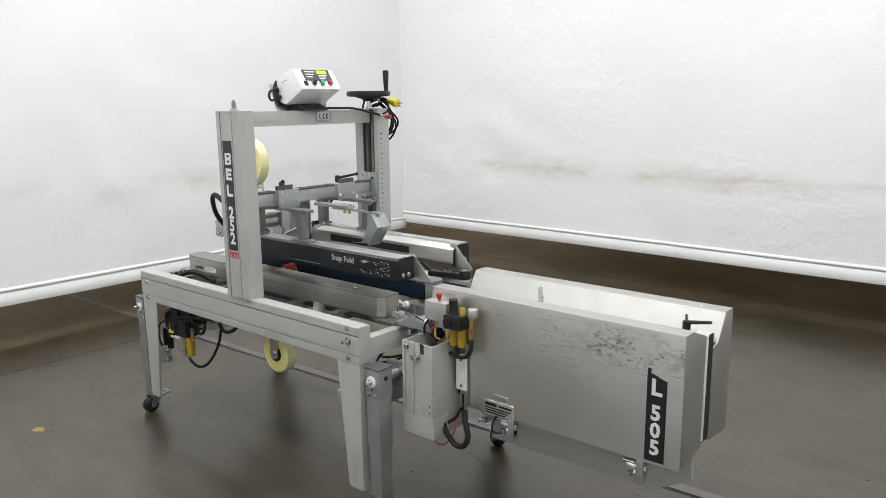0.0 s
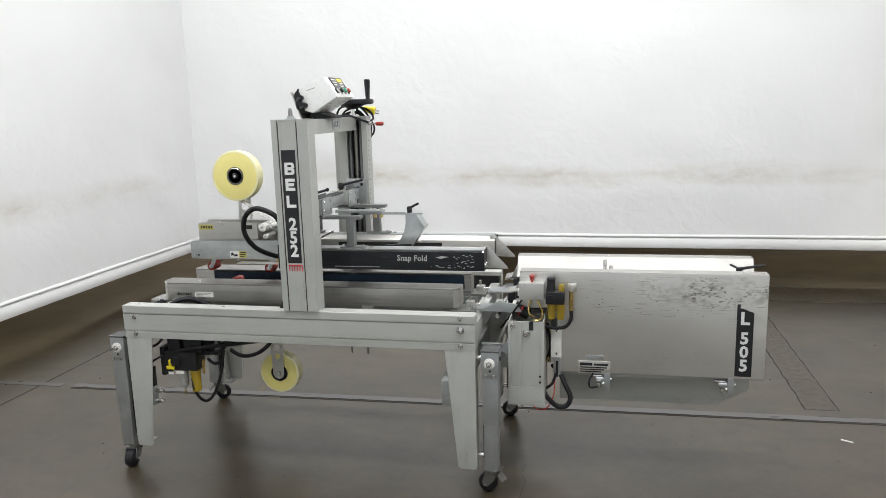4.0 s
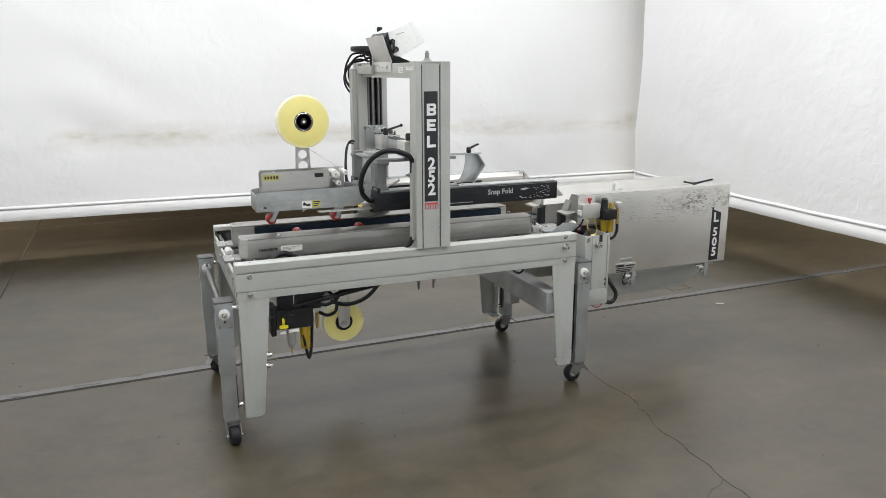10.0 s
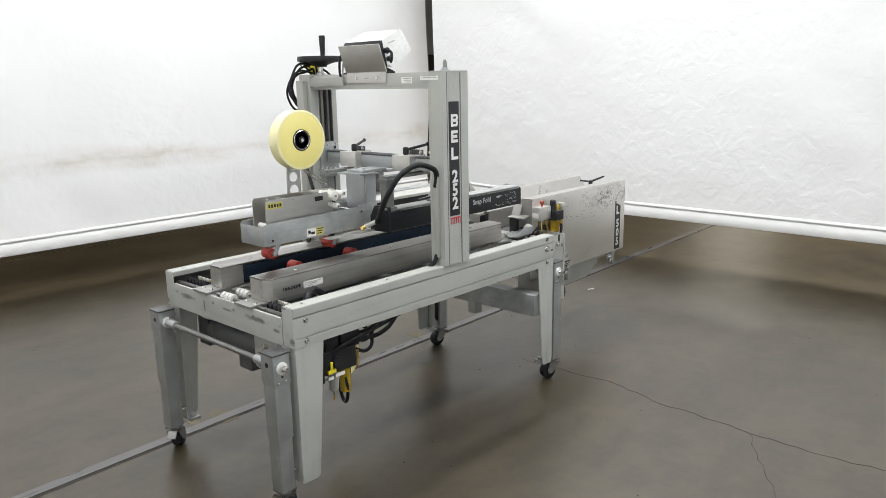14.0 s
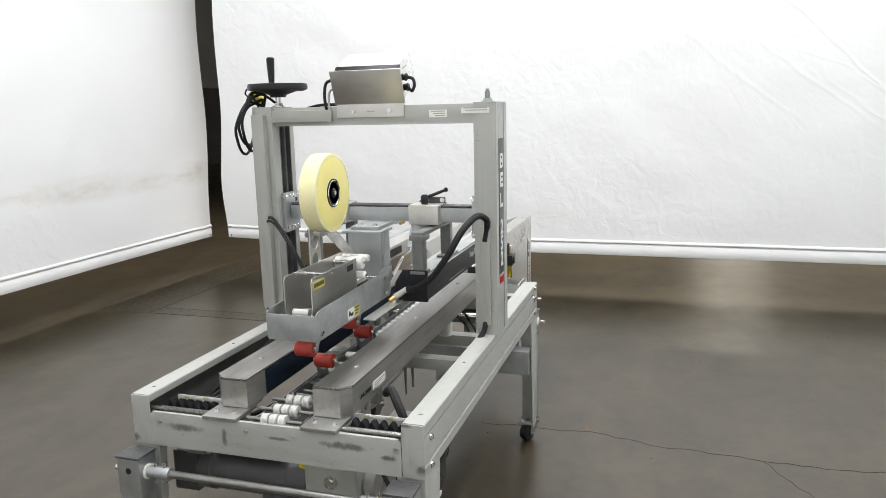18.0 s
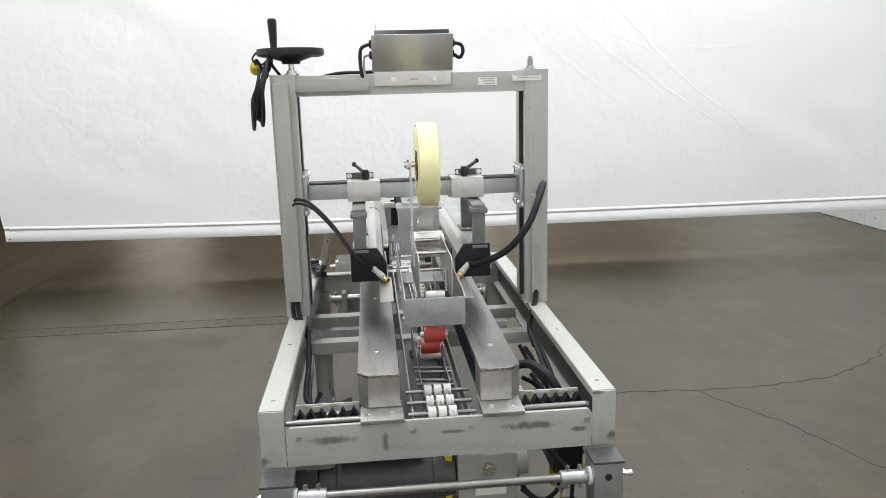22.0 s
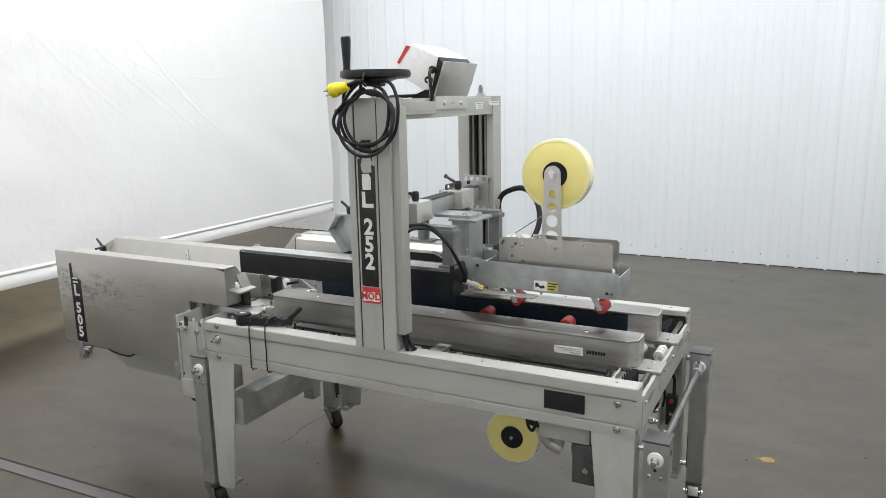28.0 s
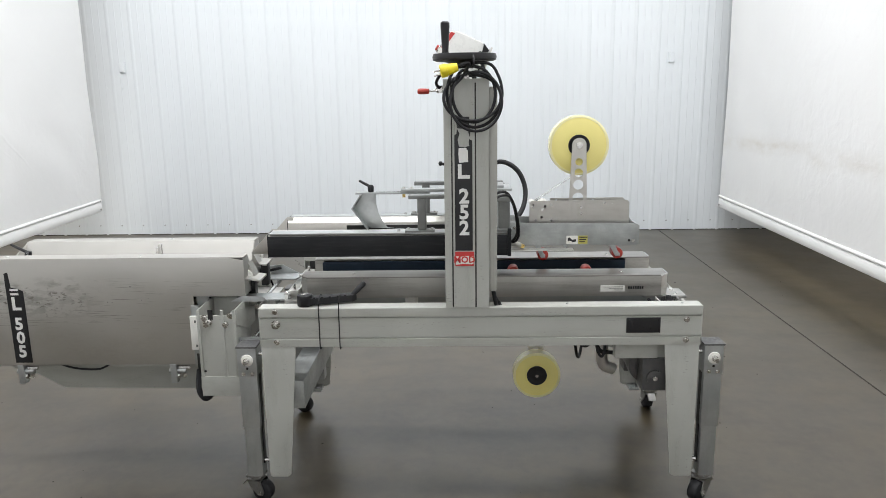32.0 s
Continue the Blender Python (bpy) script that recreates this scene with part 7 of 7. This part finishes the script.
# ---- packing station bolted to the infeed end
station = thing("packing_station", (2.15, 0.42, 0.34), "scuffed stainless carton packing station bolted to the sealer", "machine")
SM = 0.4285


def station_side(o):
    Y = (lambda y: y) if o == 0 else (lambda y: 2 * SM - y)
    def ys(a, b):
        return sorted((Y(a), Y(b)))
    yo = 0.235
    x_top = 1.690 if o == 0 else 1.648
    side = [(x_top, 0.735), (x_top, 0.873), (1.70, 0.883), (2.648, 0.885), (2.652, 0.880), (2.652, 0.466), (2.645, 0.462), (1.862, 0.462), (1.848, 0.470), (1.848, 0.735)]
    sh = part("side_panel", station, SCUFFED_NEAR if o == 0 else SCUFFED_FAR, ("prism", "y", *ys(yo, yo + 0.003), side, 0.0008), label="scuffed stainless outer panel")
    part("top_panel", station, PANEL, ("box", x_top, 2.652, *ys(yo + 0.001, 0.300), 0.882, 0.886, 0.001), ("prism", "x", x_top + 0.002, 2.650, [(Y(0.299), 0.886), (Y(0.3025), 0.885), (Y(0.358), 0.800), (Y(0.355), 0.798)]), ("box", x_top + 0.01, 2.645, *ys(0.355, 0.358), 0.70, 0.80), label="bright folded top and inner slope")
    part("end_panel", station, PANEL, ("prism", "x", 2.648, 2.652, [(Y(yo + 0.003), 0.466), (Y(yo + 0.003), 0.882), (Y(0.300), 0.882), (Y(0.395), 0.848), (Y(0.395), 0.480)] if o == 0 else [(Y(yo + 0.003), 0.466), (Y(yo + 0.003), 0.882), (Y(0.300), 0.882), (Y(0.358), 0.80), (Y(0.395), 0.79), (Y(0.395), 0.480)], 0.0006), label="stainless end panel")
    part("front_end", station, PANEL, ("prism", "x", x_top, x_top + 0.003, [(Y(yo + 0.003), 0.735), (Y(yo + 0.003), 0.880), (Y(0.300), 0.880), (Y(0.356), 0.800), (Y(0.356), 0.735)], 0.0006))
    part("lower_edge", station, PANEL, ("box", 1.862, 2.648, *ys(yo, yo + 0.05), 0.460, 0.464))
    part("lip", station, PANEL, ("prism", "y", *ys(0.25, 0.352), [(x_top - 0.055, 0.792), (x_top, 0.800), (x_top, 0.796), (x_top - 0.055, 0.785)]), ("prism", "y", *ys(0.30, 0.352), [(x_top - 0.03, 0.785), (x_top, 0.85), (x_top, 0.785)]), label="bent infeed lip")
    # black strip with its number; plain blocks stand for the letters
    lx0, lx1 = (2.540, 2.603) if o == 0 else (2.500, 2.566)
    out = -1 if o == 0 else 1
    yf = Y(yo)
    f = sorted((yf, yf + out * 0.0008))
    film = part("film", sh, INK, ("prism", "y", *f, [(lx0, 0.472), (lx1, 0.472), (lx1, 0.735), (lx1 - 0.02, 0.742), (lx1 - 0.045, 0.752), (lx0 + 0.012, 0.752), (lx0 + 0.012, 0.768), (lx0, 0.768)] if o == 0 else [(lx0, 0.472), (lx1, 0.472), (lx1, 0.83), (lx1 - 0.015, 0.835), (lx1 - 0.02, 0.775), (lx0 + 0.02, 0.77), (lx0, 0.76)]), label="torn black number strip")
    mid = (lx0 + lx1) / 2
    along = (1, 0, 0) if o == 0 else (-1, 0, 0)
    for d, z in zip("505", (0.628, 0.572, 0.516)):
        lettering("numeral", film, d, LETTER, frame_at((mid, yf + out * 0.0013, z), along, (0, out, 0)), 0.066, 0.0005, 0.0022)
    b = sorted((yf + out * 0.0006, yf + out * 0.0016))
    f2 = 1 if o == 0 else -1
    part("mark", film, LETTER, ("prism", "y", *b, [(mid + f2 * u, v) for u, v in ((-0.016, 0.685), (0.018, 0.685), (0.018, 0.696), (-0.004, 0.696), (-0.004, 0.738), (-0.016, 0.738))]))
    if o == 1:
        for v in (0.745, 0.762):
            part("mark", film, LETTER, ("box", mid - 0.014, mid + 0.018, *b, v, v + 0.008))
    # a few dark nicks in the steel
    rs = random.Random(20 + o)
    for k in range(26 if o == 0 else 6):
        x, z = rs.uniform(1.96, 2.50), rs.choice((0.775, 0.755, 0.735, 0.72)) + rs.uniform(-0.006, 0.006)
        s, h = rs.uniform(0.0015, 0.005), rs.uniform(0.0008, 0.0018)
        part("nick", sh, MOTOR, ("prism", "y", *f, [(x - s, z), (x - s * 0.2, z - h), (x + s, z - h * 0.2), (x + s * 0.6, z + h), (x - s * 0.5, z + h * 0.7)]))
    for x in (2.05, 2.56):
        part("rivet", sh, CHROME, ("lathe", (x, Y(0.268), 0.886), "z", [(0.0, 0.006), (0.002, 0.005), (0.003, 0.0)], 10))
    # square column by the sealer's leg
    yc0, yc1 = (0.108, 0.300) if o == 0 else (0.557, 0.742)
    ztop, zbot = (0.708, 0.358) if o == 0 else (0.716, 0.385)
    t = 0.004
    xa, xb = 1.655, 1.797
    col = part("column", station, PAINT, ("box", xa, xb, yc0, yc0 + t, zbot, ztop, 0.001), ("box", xa, xb, yc1 - t, yc1, zbot, ztop - 0.02, 0.001), ("box", xa, xa + t, yc0 + t, yc1 - t, zbot, ztop, 0.001), ("box", xb - t, xb, yc0 + t, yc1 - t, zbot, ztop, 0.001), ("box", xa + t, xb - t, yc0 + t, yc1 - t, zbot + 0.002, zbot + 0.006), label="light grey hollow column")
    yface, oo = (yc0, -1) if o == 0 else (yc1, 1)
    for xr in (xa, 1.698, xb - 0.011):
        part("rib", col, PAINT, ("box", xr, xr + 0.011, *sorted((yface, yface + oo * 0.005)), zbot + 0.075, ztop, 0.001))
    for x, z in ((1.672, ztop - 0.02),) if o == 0 else ((1.695, ztop - 0.055), (1.672, ztop - 0.02), (1.770, ztop - 0.03)):
        hexbolt(col, (x, yface, z), (0, oo, 0), 0.009, 0.007)
    for z in (0.455, 0.480):
        part("hole", col, DARKHOLE, ("rod", (1.782, yface - oo * 0.001, z), (1.782, yface + oo * 0.0006, z), 0.005, 12))
    xs = 1.728 if o == 0 else 1.755
    part("stud", col, CHROME, ("rod", (xs, yface, ztop - 0.045), (xs, yface + oo * 0.034, ztop - 0.045), 0.010, 14), ("rod", (xs, yface + oo * 0.002, ztop - 0.045), (xs, yface + oo * 0.010, ztop - 0.045), 0.015, 6))
    part("notch", col, DARKHOLE, ("box", 1.738, 1.756, *sorted((yface - oo * 0.001, yface + oo * 0.0008)), ztop - 0.036, ztop + 0.0005))
    part("band", col, PAINT, ("box", xa - 0.002, xb + 0.002, *sorted((yface + oo * 0.0025, yface - oo * 0.08)), zbot - 0.002, zbot + 0.075, 0.001))
    if o == 1:
        part("side_plate", col, PAINT, ("prism", "x", 1.652, 1.656, [(yc1, 0.716), (yc1, 0.66), (0.60, 0.60), (0.50, 0.60), (0.50, 0.66)]))
        hexbolt(col, (1.735, 0.60, 0.745), (0, 1, 0), 0.012, 0.01)
        part("bracket", station, ZINC, ("box", 1.80, 1.845, 0.585, 0.60, 0.66, 0.75, 0.002))
    # white nylon guide plate
    wp = part("guide_plate", station, WHITE, ("box", 1.818, 1.862, *ys(0.212, 0.224), 0.528, 0.662, 0.003), label="white nylon guide plate")
    for z in (0.545, 0.642):
        part("screw", wp, MOTOR, ("rod", (1.841, Y(0.213), z), (1.843, Y(0.2105), z), 0.005, 10))
    part("slide", station, ZINC, ("box", 1.828, 1.858, *ys(0.222, 0.234), 0.455, 0.700, 0.003), label="zinc slide bar")
    part("slot", wp, DARKHOLE, ("box", 1.838, 1.848, *ys(0.2205, 0.2225), 0.440, 0.51))


station_side(0)
station_side(1)


def station_middle():
    keel = [(1.845, 0.460), (1.845, 0.276), (2.498, 0.283), (2.628, 0.356), (2.628, 0.460)]
    tray = part("lower_tray", station, PAINT, ("prism", "y", 0.398, 0.422, keel, 0.001), label="grey painted narrow lower housing")
    part("tray_flange", tray, PAINT, ("box", 1.90, 2.60, 0.262, 0.590, 0.438, 0.456, 0.002))
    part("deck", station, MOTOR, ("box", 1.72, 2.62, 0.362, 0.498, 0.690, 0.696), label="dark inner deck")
    part("centre_bar", station, ALU, ("box", 2.59, 2.64, 0.36, 0.50, 0.80, 0.83, 0.003))
    for x, y, z in ((2.034, 0.432, 0.900), (2.059, 0.401, 0.879)):
        part("guide_pin", station, CHROME, ("rod", (x, y, 0.70), (x, y, z), 0.0075, 14, {"bevel": 0.001}), label="bright upright guide pin")
    h = part("clamp_handle", station, PLASTIC, ("lathe", (2.575, 0.430, 0.83), "z", [(0.0, 0.010), (0.02, 0.013), (0.042, 0.013), (0.048, 0.0)], 14), ("rod", (2.575, 0.430, 0.868), (2.665, 0.39, 0.893), 0.007, 12, 0.005), ("rod", (2.575, 0.43, 0.868), (2.55, 0.49, 0.872), 0.005, 10), label="black ratchet handle")
    part("door_strip", station, WHITE, ("box", 2.649, 2.654, 0.397, 0.412, 0.50, 0.845, 0.001))
    part("door_gap", station, DARKHOLE, ("box", 2.646, 2.650, 0.413, 0.462, 0.49, 0.84))
    for xn, xf in ((2.046, 1.95), (2.528, 2.55)):
        for y, o in ((0.246, -1), (0.611, 1)):
            x = xn if o < 0 else xf
            f = part("foot_clamp", station, ZINC, ("box", x - 0.012, x + 0.012, y - 0.015, y + 0.015, 0.385, 0.462, 0.002), ("rod", (x - 0.045, y, 0.432), (x + 0.02, y, 0.432), 0.010, 14), label="zinc clamp under the panel")
            part("screw", f, CHROME, ("rod", (x - 0.06, y, 0.445), (x - 0.02, y, 0.445), 0.007, 10), ("rod", (x - 0.032, y - 0.01, 0.418), (x - 0.032, y - 0.01, 0.402), 0.008, 8), ("rod", (x - 0.02, y, 0.412), (x + 0.012, y, 0.412), 0.012, 14))
    part("wire", station, RUBBER, ("tube", [(2.40, 0.612, 0.462), (2.34, 0.614, 0.445), (2.25, 0.614, 0.44), (2.20, 0.612, 0.462)], 0.004))
    part("wire", station, RUBBER, ("tube", [(1.990, 0.225, 0.462), (1.975, 0.222, 0.43), (1.98, 0.224, 0.400), (2.02, 0.235, 0.405)], 0.004))
    # name plate and stamped strip, unreadable lines as bars
    np_ = part("data_plate", station, ALU, ("box", 1.930, 2.058, 0.2325, 0.2352, 0.457, 0.511, 0.001), label="pale printed data plate")
    part("text_bar", np_, INK, ("box", 1.936, 1.986, 0.2318, 0.2327, 0.492, 0.504), ("box", 1.993, 2.050, 0.2318, 0.2327, 0.493, 0.501))
    for r in range(3):
        part("text_bar", np_, INK, ("box", 1.936, 2.046 - 0.012 * r, 0.2318, 0.2327, 0.482 - 0.009 * r, 0.487 - 0.009 * r))
    part("stamped_strip", station, ZINC, ("box", 1.963, 2.031, 0.2325, 0.2352, 0.520, 0.537, 0.001))
    # aluminium valve box with a red knob
    vb = part("valve_box", station, ALU, ("box", 1.690, 1.792, 0.190, 0.236, 0.775, 0.845, 0.003), label="aluminium valve box")
    part("knob", vb, RED, ("lathe", (1.742, 0.213, 0.845), "z", [(0.0, 0.005), (0.006, 0.005), (0.010, 0.0075), (0.026, 0.011), (0.030, 0.008), (0.031, 0.0)], 16), label="red push knob")
    part("tube_end", vb, BRASS, ("rod", (1.735, 0.21, 0.765), (1.735, 0.21, 0.776), 0.006, 10), ("rod", (1.765, 0.21, 0.765), (1.765, 0.21, 0.776), 0.006, 10))
    part("clip", vb, STICKER, ("box", 1.685, 1.691, 0.196, 0.230, 0.79, 0.815, 0.001))
    # air filter set
    fs = part("air_filter", station, PLASTIC, ("box", 1.800, 1.875, 0.165, 0.232, 0.765, 0.815, 0.004), ("lathe", (1.820, 0.198, 0.815), "z", [(0.0, 0.020), (0.006, 0.018), (0.04, 0.016), (0.05, 0.017), (0.056, 0.012), (0.056, 0.0)], 18), ("rod", (1.82, 0.165, 0.79), (1.82, 0.158, 0.79), 0.016, 16), label="black air filter with amber bowls")
    for x in (1.822, 1.858):
        part("bowl", fs, BOWL, ("lathe", (x, 0.198, 0.695), "z", [(0.0, 0.010), (0.004, 0.015), (0.06, 0.018), (0.071, 0.018)], 18), label="amber bowl")
        part("bowl_rib", fs, BRASS, ("rod", (x, 0.198, 0.700), (x, 0.198, 0.765), 0.006, 10))
    part("sight_dome", fs, BOWL, ("lathe", (1.862, 0.198, 0.815), "z", [(0.0, 0.012), (0.02, 0.012), (0.028, 0.008), (0.03, 0.0)], 16))
    part("gauge", fs, ALU, ("rod", (1.905, 0.20, 0.815), (1.905, 0.20, 0.845), 0.018, 20, {"bevel": 0.002}), label="bright round gauge")
    part("elbow", fs, BRASS, ("rod", (1.900, 0.198, 0.735), (1.900, 0.198, 0.815), 0.009, 10))
    part("bottom_nut", fs, PLASTIC, ("rod", (1.835, 0.198, 0.668), (1.835, 0.198, 0.700), 0.011, 8))
    part("hose", fs, RUBBER, ("tube", [(1.900, 0.198, 0.745), (1.900, 0.196, 0.70), (1.880, 0.194, 0.668), (1.84, 0.194, 0.660), (1.79, 0.205, 0.662)], 0.0075))
    for pts, m, r in (([(1.735, 0.21, 0.768), (1.728, 0.205, 0.735), (1.735, 0.20, 0.71), (1.75, 0.21, 0.70)], BRASS, 0.004), ([(1.765, 0.21, 0.768), (1.785, 0.205, 0.72), (1.775, 0.20, 0.69), (1.75, 0.205, 0.685)], BRASS, 0.004),
                      ([(1.860, 0.210, 0.455), (1.878, 0.190, 0.420), (1.900, 0.176, 0.375), (1.885, 0.170, 0.338), (1.845, 0.168, 0.335), (1.805, 0.168, 0.372), (1.790, 0.170, 0.40)], RUBBER, 0.0105), ([(1.84, 0.215, 0.46), (1.825, 0.20, 0.42), (1.80, 0.19, 0.40), (1.77, 0.19, 0.375)], RUBBER, 0.006),
                      ([(1.835, 0.21, 0.43), (1.83, 0.18, 0.37), (1.805, 0.165, 0.325), (1.77, 0.16, 0.318), (1.74, 0.165, 0.34)], RED, 0.0028), ([(1.80, 0.26, 0.66), (1.815, 0.24, 0.60), (1.815, 0.235, 0.55), (1.80, 0.25, 0.50)], RUBBER, 0.008),
                      ([(1.81, 0.25, 0.65), (1.825, 0.235, 0.58), (1.80, 0.24, 0.50)], BRASS, 0.004), ([(1.60, 0.30, 0.62), (1.68, 0.20, 0.74), (1.72, 0.22, 0.80)], RUBBER, 0.004),
                      ([(1.80, 0.62, 0.345), (1.82, 0.66, 0.335), (1.845, 0.655, 0.37), (1.85, 0.62, 0.44)], RUBBER, 0.011)):
        part("hose", station, m, ("tube", pts, r))
    # toggle linkage between the sealer and the station
    part("link_plate", station, ZINC, ("prism", "z", 0.716, 0.722, [(1.50, 0.23), (1.62, 0.215), (1.69, 0.25), (1.70, 0.31), (1.52, 0.32)], 0.001), ("prism", "y", 0.214, 0.218, [(1.52, 0.716), (1.60, 0.76), (1.68, 0.75), (1.70, 0.716)], 0.001), label="zinc link plate")
    part("link_plate", station, ZINC, ("prism", "z", 0.716, 0.722, [(1.50, 0.62), (1.62, 0.635), (1.69, 0.60), (1.70, 0.54), (1.52, 0.53)], 0.001), ("prism", "y", 0.630, 0.634, [(1.56, 0.716), (1.58, 0.735), (1.66, 0.738), (1.70, 0.716)], 0.001), label="zinc link plate")
    for y in (0.24,):
        part("cylinder", station, RUBBER, ("rod", (1.665, y, 0.735), (1.725, y, 0.70), 0.024, 18, {"bevel": 0.003}), ("rod", (1.60, y, 0.75), (1.665, y, 0.735), 0.006, 10), label="black air cylinder")
        part("collar", station, WHITE, ("rod", (1.655, y, 0.738), (1.668, y, 0.733), 0.026, 18))
        part("red_ring", station, RED, ("rod", (1.690, y, 0.7206), (1.696, y, 0.7172), 0.0252, 18))
    part("cross_shaft", station, CHROME, ("rod", (1.60, 0.20, 0.70), (1.60, 0.65, 0.70), 0.009, 14), ("rod", (1.63, 0.13, 0.56), (1.63, 0.72, 0.56), 0.011, 14))
    for y in (0.30, 0.50):
        part("sensor_block", station, PLASTIC, ("box", 1.632, 1.662, y, y + 0.04, 0.70, 0.790, 0.004), label="black sensor block")
    part("shelf_plate", station, ALU, ("box", 1.56, 1.70, 0.37, 0.49, 0.690, 0.700, 0.002))
    for y in (0.14, 0.70):
        part("bed_link", station, ZINC, ("box", 1.540, 1.66, y, y + 0.02, 0.50, 0.60, 0.002))
    part("wheel", station, WHITE, ("rod", (1.655, 0.548, 0.80), (1.655, 0.568, 0.80), 0.022, 18, {"bevel": 0.002}), label="white guide wheel")


station_middle()
